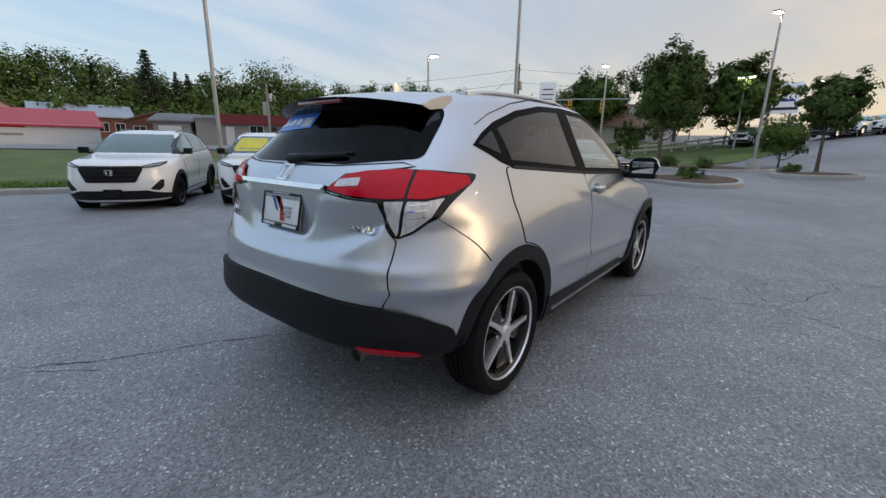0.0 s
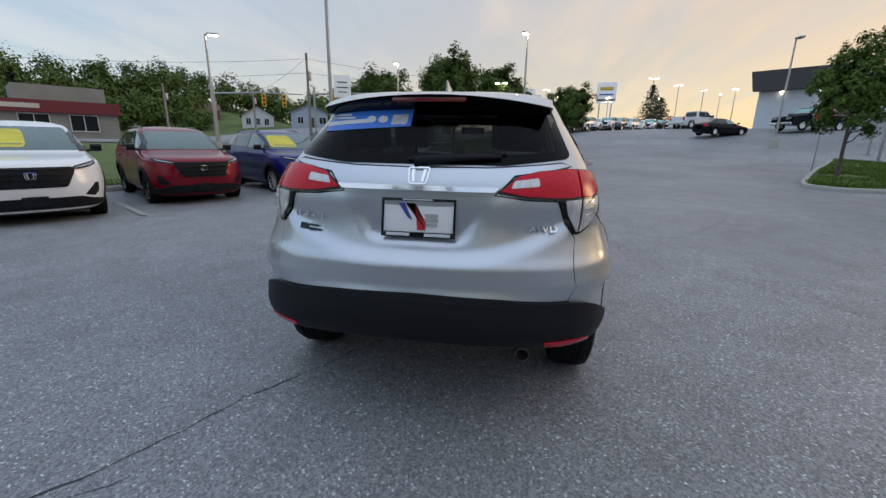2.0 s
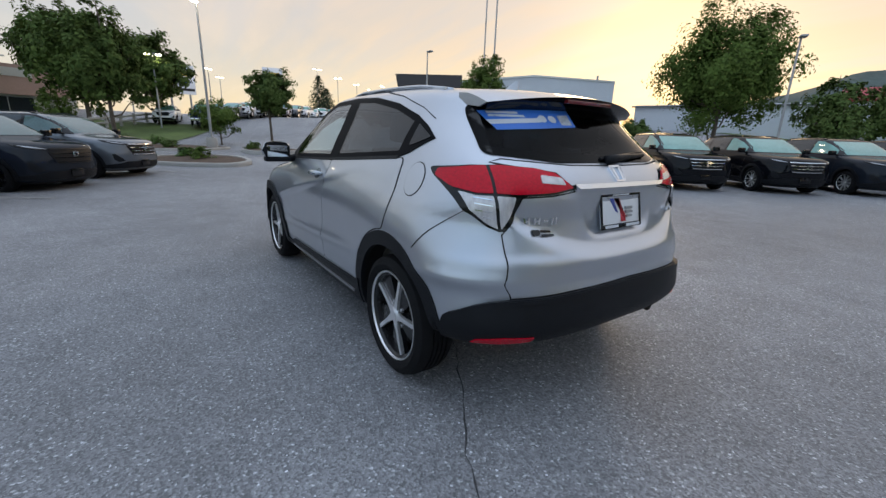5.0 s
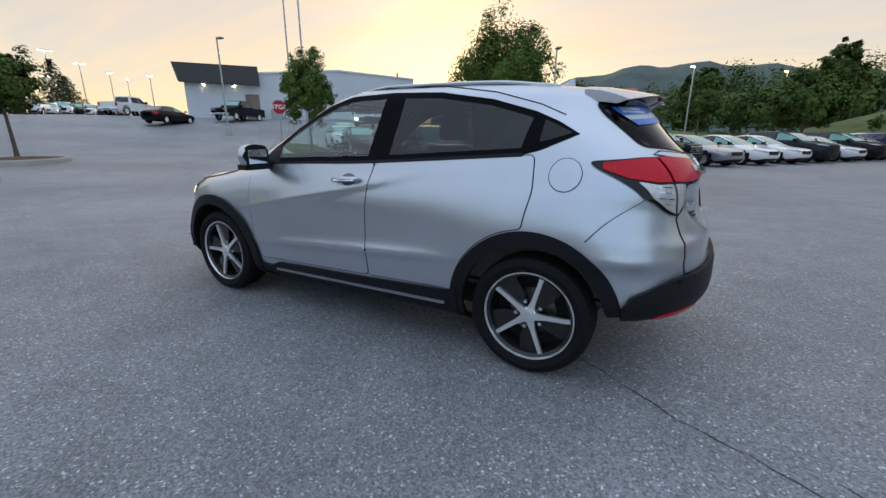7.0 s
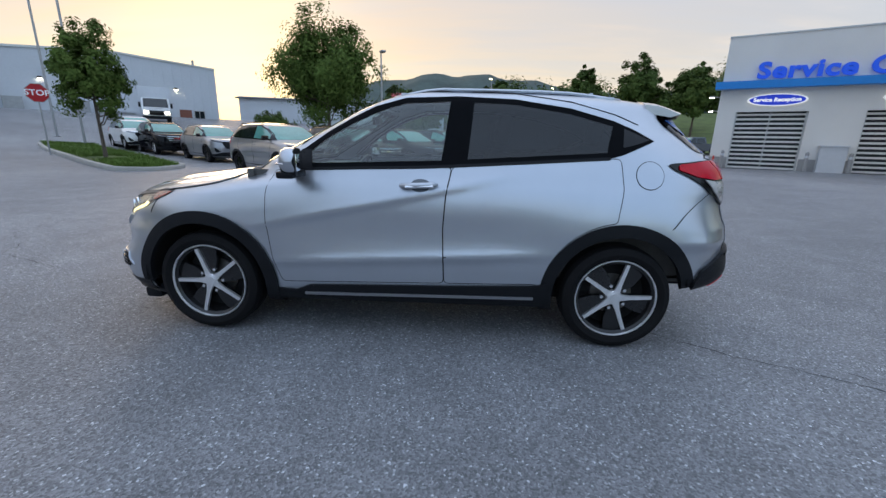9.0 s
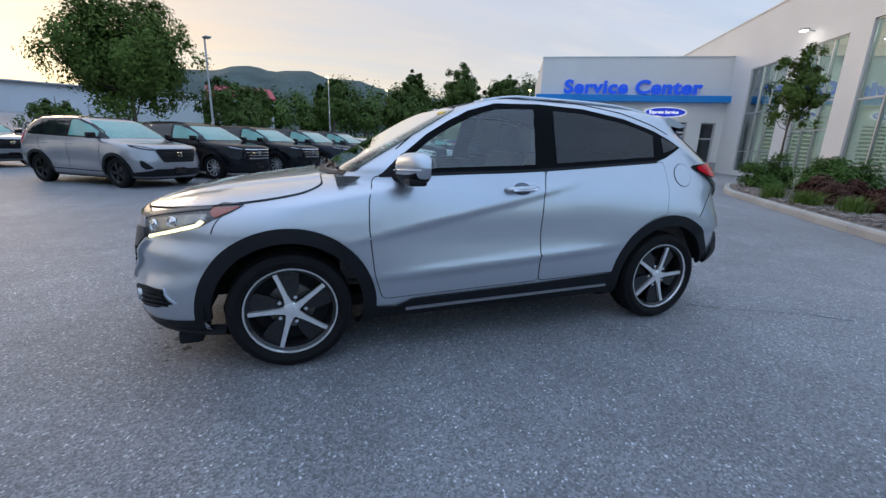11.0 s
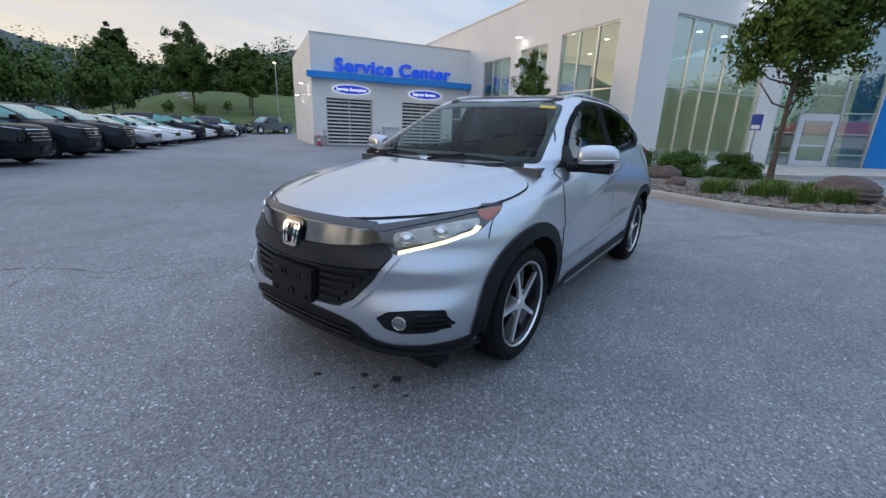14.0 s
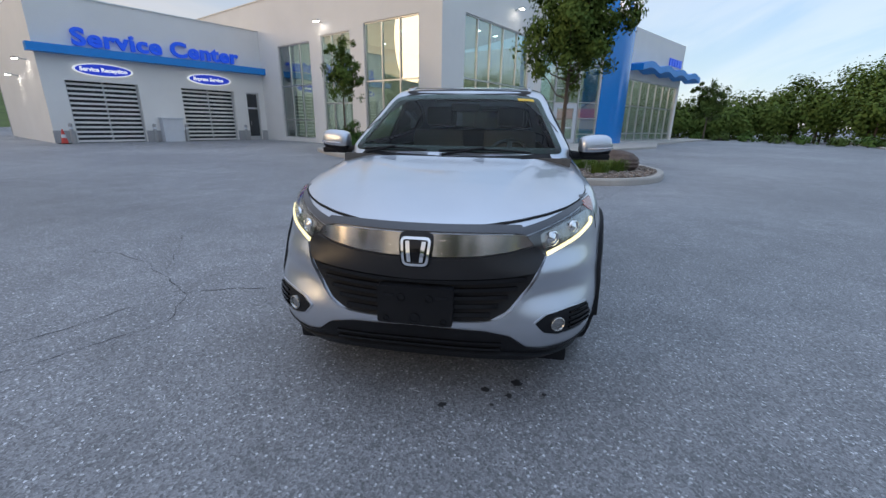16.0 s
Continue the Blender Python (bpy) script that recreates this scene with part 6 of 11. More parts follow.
SEDAN = Loft(
    nose=[(0.18, 2.05), (0.25, 2.22), (0.45, 2.30), (0.62, 2.29), (0.72, 2.20), (0.78, 1.98), (0.84, 1.60), (0.90, 1.20), (0.94, 1.05), (1.05, 0.80), (1.20, 0.46), (1.32, 0.15), (1.39, -0.08), (1.43, -0.3), (1.45, -0.5)],
    tail=[(0.18, -1.9), (0.32, -2.28), (0.50, -2.36), (0.75, -2.36), (0.92, -2.34), (0.99, -2.22), (1.03, -1.98), (1.10, -1.78), (1.22, -1.50), (1.33, -1.20), (1.39, -0.98), (1.43, -0.8), (1.45, -0.6)],
    half=[(0.18, 0.70), (0.26, 0.84), (0.45, 0.89), (0.65, 0.90), (0.82, 0.88), (0.93, 0.84), (1.05, 0.77), (1.20, 0.68), (1.32, 0.60), (1.39, 0.52), (1.43, 0.36), (1.45, 0.05)],
    square_f=[(0.18, 5.0), (0.5, 6.0), (0.85, 4.5), (1.0, 6.0), (1.3, 5.0), (1.45, 2.6)],
    square_r=[(0.18, 5.0), (0.6, 6.0), (1.0, 5.5), (1.3, 5.0), (1.45, 2.6)], mid=0.0)
STYLE = {
    "suv": dict(loft=SUV, axle=1.35, r=0.355, waist=1.10, roof=1.585, h=1.68,
                dlo=[(1.02, 1.135), (-0.2, 1.15), (-1.55, 1.19), (-1.98, 1.24), (-1.80, 1.47), (-1.4, 1.56), (-0.5, 1.60), (0.05, 1.585), (0.45, 1.455), (0.80, 1.285)],
                panes=[[(0.80, 1.165), (-0.20, 1.185), (-0.22, 1.555), (0.02, 1.55), (0.42, 1.43), (0.74, 1.28)], [(-0.28, 1.185), (-1.18, 1.21), (-1.24, 1.53), (-0.5, 1.572), (-0.30, 1.565)],
                       [(-1.28, 1.215), (-1.90, 1.255), (-1.76, 1.44), (-1.34, 1.53)]],
                screen=[(-0.76, 1.155), (0.76, 1.155), (0.60, 1.55), (-0.60, 1.55)], back=[(-0.70, 1.22), (0.70, 1.22), (0.60, 1.52), (-0.60, 1.52)],
                grille=[(-0.50, 0.925), (0.50, 0.925), (0.52, 0.86), (0.40, 0.62), (-0.40, 0.62), (-0.52, 0.86)],
                lamp=SUV.at([(0.50, 0.885), (0.505, 0.930), (0.66, 0.968), (0.80, 0.995), ("x", 1.66, 1.012), ("x", 1.78, 0.965), (0.76, 0.925), (0.60, 0.892)]),
                chin=0.46, tail=SUV.at([("x", -1.92, 0.95), ("x", -1.90, 1.10), (0.74, 1.33), (0.68, 1.34), (0.70, 1.13), (0.42, 1.10), (0.42, 0.99), (0.80, 0.93)], False)),
    "sedan": dict(loft=SEDAN, axle=1.36, r=0.33, waist=0.92, roof=1.36, h=1.45,
                  dlo=[(0.90, 0.945), (0.0, 0.955), (-1.40, 0.995), (-1.60, 1.03), (-1.25, 1.23), (-0.85, 1.345), (-0.4, 1.375), (-0.1, 1.35), (0.2, 1.25), (0.6, 1.09)],
                  panes=[[(0.70, 0.975), (-0.18, 0.985), (-0.20, 1.335), (0.10, 1.265), (0.55, 1.075)], [(-0.26, 0.985), (-1.16, 1.01), (-1.10, 1.235), (-0.80, 1.325), (-0.28, 1.345)], [(-1.22, 1.015), (-1.5, 1.03), (-1.18, 1.21)]],
                  screen=[(-0.68, 0.965), (0.68, 0.965), (0.52, 1.33), (-0.52, 1.33)], back=[(-0.62, 1.06), (0.62, 1.06), (0.50, 1.32), (-0.50, 1.32)],
                  grille=[(-0.42, 0.66), (0.42, 0.66), (0.34, 0.50), (-0.34, 0.50)], lamp=[(0.50, 0.66), (0.70, 0.71), (1.02, 0.755), (1.05, 0.72), (0.9, 0.66), (0.6, 0.60)],
                  chin=0.34, tail=[(2.0, 0.72), (1.98, 0.88), (2.1, 0.92), (2.4, 0.92), (2.4, 0.80), (2.1, 0.74)]),
}


def grid_patch(poly, f, step, lift, depth=0.01):
    return patch(rounded(poly, 0.03, 2), f, step, lift, depth)


def make_parked(kind, name, label, fine, dark_trim=True, bright=False):
    """A parked car built from its style; paint parts take their material from the object, so that copies can differ."""
    st = STYLE[kind]
    lo, ax, r = st["loft"], st["axle"], st["r"]
    car = thing(name, label, "car")
    nq = (13, 66, 13) if fine else (7, 26, 7)
    z0, z1 = lo.z0, lo.z1
    n = 56 if fine else 26
    zs = np.concatenate([np.linspace(z0, z1 - 0.12, n), np.linspace(z1 - 0.12, z1, 9)[1:]])
    if fine:
        zs = np.unique(np.concatenate([zs, np.linspace(st["waist"] - 0.1, st["waist"] + 0.03, 16)]).round(4))

    def cut(x, y, z):
        return any((x - c) ** 2 + (z - r) ** 2 < (r + 0.055) ** 2 and abs(y) > 0.5 for c in (ax, -ax))
    body = part("body", shell(lo, nq, zs, cut), M_WHITE, car, smooth=True)
    body.material_slots[0].link = "OBJECT"
    body.material_slots[0].material = M_WHITE
    front, rear, step = chart(lo, "front"), chart(lo, "rear"), 0.1
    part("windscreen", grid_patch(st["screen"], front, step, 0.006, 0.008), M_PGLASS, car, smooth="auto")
    part("rear_window", grid_patch(st["back"], rear, step, 0.006, 0.008), M_PGLASSD, car)
    g = part("grille", grid_patch(st["grille"], front, step, 0.012, 0.02), M_PLASTIC, car)
    if fine:
        y0, z0g = st["grille"][0][0], st["grille"][0][1]
        zl = st["grille"][2][1] if len(st["grille"]) < 5 else st["grille"][3][1]
        for k in range(4):
            z = zl + 0.03 + (z0g - zl - 0.05) * k / 3
            hw = abs(y0) * (0.80 + 0.05 * k)
            part("grille_bar", patch(strip_path([(-hw, z), (0, z - 0.004), (hw, z)], 0.016), front, 0.15, 0.024, 0.015), M_CHROME if bright else M_GLOSSBLK, g)
        part("badge", merge([patch(p, front, 0.06, 0.032, 0.014) for p in badge(None, None, 0, (z0g + zl) / 2 + 0.03, 0.14, 0.105, 0)]), M_CHROME, g)
    wrap = chart(lo, "wrap")
    c = st["chin"]
    part("lower_bumper", patch([(-1.1, lo.z0 + 0.02), (1.1, lo.z0 + 0.02), (1.1, c - 0.08), (0.8, c - 0.04), (0.62, c), (-0.62, c), (-0.8, c - 0.04), (-1.1, c - 0.08)], wrap, 0.08, 0.014, 0.03, 0.08), M_PLASTIC, car)
    part("rear_bumper", patch([(1.9, lo.z0 + 0.12), (1.92, c + 0.05), (3, c + 0.12), (4.08, c + 0.05), (4.1, lo.z0 + 0.12)], wrap, 0.08, 0.014, 0.03, 0.1), M_PLASTIC, car)
    if fine:
        bm = bmesh.new()
        x = float(lo.end(0, c - 0.02, True))
        box(bm, x + 0.01, -0.15, c - 0.12, x + 0.03, 0.15, c + 0.03, 0.004)
        part("front_plate", bm, M_GLOSSBLK, car)
    for sd in (1, -1):
        f, w = chart(lo, "side", sd), chart(lo, "wrap", sd)
        fr = part("window_frame", patch(st["dlo"], f, 0.045, 0.008, 0.014), M_GLOSSBLK, car)
        for p in st["panes"]:
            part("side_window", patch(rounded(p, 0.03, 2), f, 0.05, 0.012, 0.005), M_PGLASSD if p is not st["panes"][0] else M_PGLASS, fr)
        if kind == "suv":
            part("side_intake", patch(rounded(lo.at([(0.60, 0.48), (0.67, 0.56), (0.76, 0.66), (0.80, 0.66), (0.79, 0.52), (0.72, 0.45)]), 0.02, 2), w, 0.06, 0.010, 0.02, 0.03), M_PLASTIC, car)
        hl = part("head_lamp", patch(rounded(st["lamp"], 0.02, 2), w, 0.06, 0.012, 0.02, 0.03), M_GLOSSBLK if fine else M_LENSD, car)
        if fine:
            part("lamp_strip", patch(shrink(st["lamp"], 0.020), w, 0.06, 0.016, 0.01, 0.03), M_LENSD, hl)
        part("tail_lamp", patch(rounded(st["tail"], 0.02, 2), w, 0.06, 0.012, 0.02, 0.05), M_REDLENS, car)
        for cx in (ax, -ax):
            if dark_trim:
                o, i = arch_points(cx, r, r + 0.115, -8, 188, 20), arch_points(cx, r, r + 0.04, -8, 188, 20)
                part("wheel_arch_trim", patch(Band(o, i, False), f, 0.12, 0.014, 0.035), M_PLASTIC, car)
            bm = bmesh.new()
            prev = None
            for k in range(13):
                a = radians(-5 + 190 * k / 12)
                row = [bm.verts.new((cx + (r + 0.055) * math.cos(a), sd * 0.88, r + (r + 0.055) * math.sin(a))), bm.verts.new((cx + (r + 0.055) * math.cos(a), sd * 0.48, r + (r + 0.055) * math.sin(a)))]
                if prev:
                    bm.faces.new([prev[0], prev[1], row[1], row[0]])
                prev = row
            bm.faces.new([v for v in bm.verts if abs(v.co.y) < 0.5])
            part("wheel_well", bm, M_UNDER, car)
        if dark_trim:
            part("sill_trim", patch([(ax - r - 0.1, lo.z0 + 0.02), (-ax + r + 0.1, lo.z0 + 0.02), (-ax + r + 0.1, 0.40), (ax - r - 0.1, 0.38)], f, 0.2, 0.012, 0.03), M_PLASTIC, car)
        bm = bmesh.new()
        zm = st["waist"] + 0.07
        box(bm, 0.72, min(sd * 0.90, sd * 1.07), zm - 0.04, 0.86, max(sd * 0.90, sd * 1.07), zm + 0.10, 0.03)
        tube(bm, [(0.82, sd * 0.80, zm - 0.03), (0.80, sd * 0.93, zm - 0.01)], 0.03, 6)
        part("door_mirror", bm, M_GLOSSBLK, car)
        if fine:
            for x0, x1 in ((-0.24, -0.24), (0.93, 0.86)):
                part("door_seam", patch(strip_path([(x0, st["waist"]), (x1, 0.72), (x1, 0.42)], 0.008), f, 0.1, 0.003, 0.004), M_UNDER, car)
            part("door_seam", patch(strip_path([(-1.30, st["waist"] + 0.04), (-1.22, 0.88), (-0.92, 0.60), (-0.86, 0.42)], 0.008), f, 0.1, 0.003, 0.004), M_UNDER, car)
            for x in (-0.15, -1.08):
                bm = bmesh.new()
                y = sd * float(lo.side(x, 1.0))
                tube(bm, [(x + 0.09, y, st["waist"] - 0.10), (x + 0.05, y + sd * 0.035, st["waist"] - 0.10), (x - 0.08, y + sd * 0.035, st["waist"] - 0.095), (x - 0.10, y, st["waist"] - 0.09)], 0.014, 6)
                hd = part("door_handle", bm, M_WHITE, car)
                hd.material_slots[0].link = "OBJECT"
                hd.material_slots[0].material = M_WHITE
            if kind == "suv":
                bm = bmesh.new()
                pts = []
                for k in range(9):
                    x = 0.0 - 1.75 * k / 8
                    pts.append((x, sd * 0.57, float(lo.top(np.array([x]), np.array([0.57]))[0]) + (0.035 if 0 < k < 8 else 0.0)))
                tube(bm, pts, 0.016, 6)
                part("roof_rail", bm, M_GLOSSBLK, car)
        for sx in (1, -1):
            m = pose(ax * sx, 0.80 * sd, r, 0, 0, 0 if sd > 0 else 180)
            if fine:
                spoke_wheel("wheel", car, m, r, 0.22, dict(n=10 if bright else 5, kind="plain", lip=bright, w=0.013 if bright else 0.03, mat=M_ALLOY if bright else M_GLOSSBLK))
            else:
                bm = bmesh.new()
                lathe(bm, [(r * 0.62, 0.10), (r * 0.9, 0.11), (r, 0.08), (r, -0.10), (r * 0.6, -0.10)], n=20)
                wh = part("wheel", bm, M_RUBBER, car)
                wh.matrix_basis = m
                bm = bmesh.new()
                lathe(bm, [(r * 0.63, 0.085), (r * 0.45, 0.07), (r * 0.1, 0.09), (0, 0.09)], n=10)
                part("rim", bm, M_ALLOY, wh)
    bm = bmesh.new()
    box(bm, -1.9, -0.6, 0.22, 1.9, 0.6, 0.34)
    part("underbody", bm, M_UNDER, car, smooth=False)
    return car


def place(car, paint_mat, m, label, group, scale=(1, 1, 1), sheet=None):
    """A copy of a parked car at m, in its own paint."""
    c = copy_thing(car, m)
    c.matrix_basis = m @ Matrix.Diagonal((*scale, 1))
    for o in c.children_recursive:
        if len(o.material_slots) and o.material_slots[0].link == "OBJECT":
            o.material_slots[0].material = paint_mat
    tagged(c, label, "car", group)
    return c


def ground_pose(x, y, heading):
    """Standing on the ground at (x, y), nose along the heading in degrees."""
    return pose(x, y, level(x, y), 0, 0, heading)


def sales_sheet(car, side):
    """A yellow sales sheet stuck behind the windscreen."""
    lo = SUV
    a, b = (-0.70, 0.05) if side < 0 else (-0.05, 0.70)
    ob = part("window_sheet", patch(rounded([(a, 1.20), (b, 1.20), (b * 0.9, 1.50), (a * 0.82, 1.50)], 0.08), chart(lo, "front"), 0.12, 0.010, 0.002), M_SHEET, car, "yellow sales sheet")
    return ob


def park_all():
    suv = make_parked("suv", "suv", "white mid-size sport utility car", True)
    suvb = make_parked("suv", "suv", "black mid-size sport utility car with bright grille bars", True, bright=True)
    far = make_parked("suv", "suv", "parked sport utility car", False)
    sed = make_parked("sedan", "sedan", "parked saloon car", False, dark_trim=False)
    d = Vector((-0.574, -0.819, 0))
    hd = math.degrees(math.atan2(d.y, d.x))
    stalls = [(-0.3, 8.8), (1.97, 7.52), (4.68, 6.78), (7.04, 5.3), (9.4, 4.05), (11.8, 2.85)]
    row = [(M_WHITE, "white sport utility car with black lower trim on asphalt"), (M_WHITE, "white sport utility car with a yellow sheet behind the windscreen"),
           (M_RED, "dark red sport utility car facing the aisle"), (M_BLUE, "deep blue sport utility car with a yellow windscreen sheet"),
           (M_DARK, "dark grey sport utility car with black wheels"), (M_GREY, "mid-grey sport utility car with bright wheels")]
    for k, (pm, lb) in enumerate(row):
        c = Vector((*stalls[k], 0)) - d * 1.35
        o = place(suvb if k in (3, 5) else suv, pm, ground_pose(c.x, c.y, hd), lb, "new cars along the road")
        # panes of this row take the copy with less painted reflection
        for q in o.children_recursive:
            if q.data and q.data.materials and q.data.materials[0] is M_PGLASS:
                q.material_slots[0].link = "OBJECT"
                q.material_slots[0].material = M_PGLASSDIM
        if k in (1, 3):
            sales_sheet(o, -1)
    d = Vector((-0.80, 0.60, 0))
    hd = math.degrees(math.atan2(d.y, d.x))
    rowb = [(suv, M_TAN, "warm silver sport utility car with black wheels"), (suvb, M_BLACK, "black sport utility car with a bright grille"), (suvb, M_BLACK, "black sport utility car with bright grille bars"),
            (suvb, M_DARK, "charcoal sport utility car with a bright grille"), (suvb, M_DARK, "dark grey sport utility car in the used row"), (sed, M_TAN, "pale gold saloon car in the used row"), (sed, M_WHITE, "white saloon car in the used row"), (sed, M_WHITE, "white saloon car in the used row"),
            (far, M_DARK, "dark sport utility car in the used row"), (sed, M_WHITE, "white saloon car in the used row"), (far, M_BLACK, "black sport utility car in the used row"), (sed, M_GREY, "grey saloon car in the used row"), (far, M_WHITE, "white sport utility car in the used row"),
            (far, M_BLACK, "black sport utility car in the used row"), (far, M_DARK, "dark sport utility car in the used row")]
    for k, (pr, pm, lb) in enumerate(rowb):
        ax = Vector((4.75, -9.4, 0)) + k * 2.75 * Vector((-0.6, -0.8, 0))
        c = ax - d * 1.35
        place(pr, pm, ground_pose(c.x, c.y, hd), lb, "cars in the used row")
    return suv, suvb, far, sed


PROTO = park_all()

# ---------------------------------------------------------------- dealership building
BO, BA = Vector((-14.3, -22.0, 0)), radians(29)
BU, BV = Vector((-math.cos(BA), math.sin(BA), 0)), Vector((math.sin(BA), math.cos(BA), 0))
G_SHOW = glass("showroom_glass", (0.80, 0.98, 0.94), through=0.68, gloss=1.0, least=0.18)
M_INFLOOR = mat("showroom_floor", (0.50, 0.48, 0.46), 0.3, vary=0.1, scale=1.0)
M_INWALL = mat("showroom_wall", (0.72, 0.71, 0.68), 0.7, vary=0.06)
M_LIGHT = mat("lit_lamp", (0.9, 0.9, 0.85), 0.4, emit=(1.0, 0.96, 0.88, 14.0))
M_SIGNOVAL = mat("sign_blue", (0.01, 0.04, 0.42), 0.3, vary=0.03, emit=(0.01, 0.04, 0.6, 0.35))
M_WHITESIGN = mat("sign_white", (0.8, 0.8, 0.8), 0.4, vary=0.03, emit=(0.9, 0.95, 1.0, 0.35))
M_SLAT = mat("shutter_slat", (0.72, 0.71, 0.69), 0.5, 0.2, vary=0.08)
M_SLATGAP = mat("shutter_glazing", (0.035, 0.04, 0.045), 0.1, vary=0.3, scale=2)


def bp(u, v, z):
    return BO + BU * u + BV * v + Vector((0, 0, z))


def quad_box(bm, f, a0, a1, d0, d1, z0, z1):
    """A block in a wall's own frame: a along it, d out of it."""
    prism(bm, [(a0, d0), (a1, d0), (a1, d1), (a0, d1)], z0, z1, f)


def wall_blocks(bm, f, a0, a1, thick, z0, z1, holes):
    """A wall with rectangular openings (a0, a1, z0, z1)."""
    edges = sorted({a0, a1, *[h[0] for h in holes], *[h[1] for h in holes]})
    for p, q in zip(edges, edges[1:]):
        z = z0
        for r, s in sorted((h[2], h[3]) for h in holes if h[0] < (p + q) / 2 < h[1]):
            if r - z > 1e-3:
                quad_box(bm, f, p, q, -thick, 0, z, r)
            z = s
        if z1 - z > 1e-3:
            quad_box(bm, f, p, q, -thick, 0, z, z1)


def structure(name, bm, material, label, category):
    bmesh.ops.remove_doubles(bm, verts=bm.verts, dist=1e-4)
    ob = part(name, bm, material, smooth=False)
    return tagged(ob, label, category, kind="structure")


def glazed(name, f, a0, a1, z0, z1, cols, rows, label, bar=0.06, depth=0.12, inset=-0.2):
    """A window: frame, mullions, transoms and one pane in each field."""
    win = tagged(new(name), label, "window", kind="structure")
    for k, (p, q, r, s) in enumerate(((a0, a1, z0, z0 + bar), (a0, a1, z1 - bar, z1), (a0, a0 + bar, z0 + bar, z1 - bar), (a1 - bar, a1, z0 + bar, z1 - bar))):
        bm = bmesh.new()
        quad_box(bm, f, p, q, inset, inset + depth, r, s)
        part("window_frame", bm, M_ALU, win, smooth=False)
    xs = [a0 + (a1 - a0) * c for c in cols]
    zs = [z0 + (z1 - z0) * c for c in rows]
    for x in xs:
        bm = bmesh.new()
        quad_box(bm, f, x - bar / 2, x + bar / 2, inset, inset + depth + 0.004, z0 + bar, z1 - bar)
        part("mullion", bm, M_ALU, win, smooth=False)
    for z in zs:
        bm = bmesh.new()
        quad_box(bm, f, a0 + bar, a1 - bar, inset + 0.005, inset + depth - 0.005, z - bar / 2, z + bar / 2)
        part("transom", bm, M_ALU, win, smooth=False)
    xe, ze = [a0 + bar] + xs + [a1 - bar], [z0 + bar] + zs + [z1 - bar]
    for p, q in zip(xe, xe[1:]):
        for r, s in zip(ze, ze[1:]):
            bm = bmesh.new()
            quad_box(bm, f, p, q, inset + 0.05, inset + 0.058, r, s)
            pn = part("pane", bm, G_SHOW, win, smooth=False)
            pn.visible_shadow = False
    return win


def letters(s, size, f, a, z, d, material, name, label, bold=0.0, space=1.0, depth=0.05, parent=None, wide=1.0):
    """Raised lettering on a wall, centred at (a, z)."""
    me = text_mesh(s, size, depth, bold, space)
    co = np.empty(len(me.vertices) * 3)
    me.vertices.foreach_get("co", co)
    co = co.reshape(-1, 3)
    out = [f(a + c[0] * wide, d - c[1], z + c[2]) for c in co]
    me.vertices.foreach_set("co", np.array(out).ravel())
    me.materials.append(material)
    ob = new(name, me)
    if parent is not None:
        ob.parent = parent
        return tagged(ob, label)
    return tagged(ob, label, "sign")


def lamp_on(name, f, a, z, label):
    """A small lit floodlight on an arm."""
    l = thing(name, label, "wall lamp", group="wall lamps on the building")
    bm = bmesh.new()
    tube(bm, [f(a, 0.0, z), f(a, 0.35, z + 0.06)], 0.025, 6)
    part("arm", bm, M_STEEL, l)
    bm = bmesh.new()
    quad_box(bm, f, a - 0.17, a + 0.17, 0.30, 0.55, z + 0.02, z + 0.09)
    part("head", bm, M_STEEL, l, smooth=False)
    bm = bmesh.new()
    quad_box(bm, f, a - 0.14, a + 0.14, 0.33, 0.53, z - 0.004, z + 0.02)
    part("lit_face", bm, M_LIGHT, l, smooth=False)
    return l


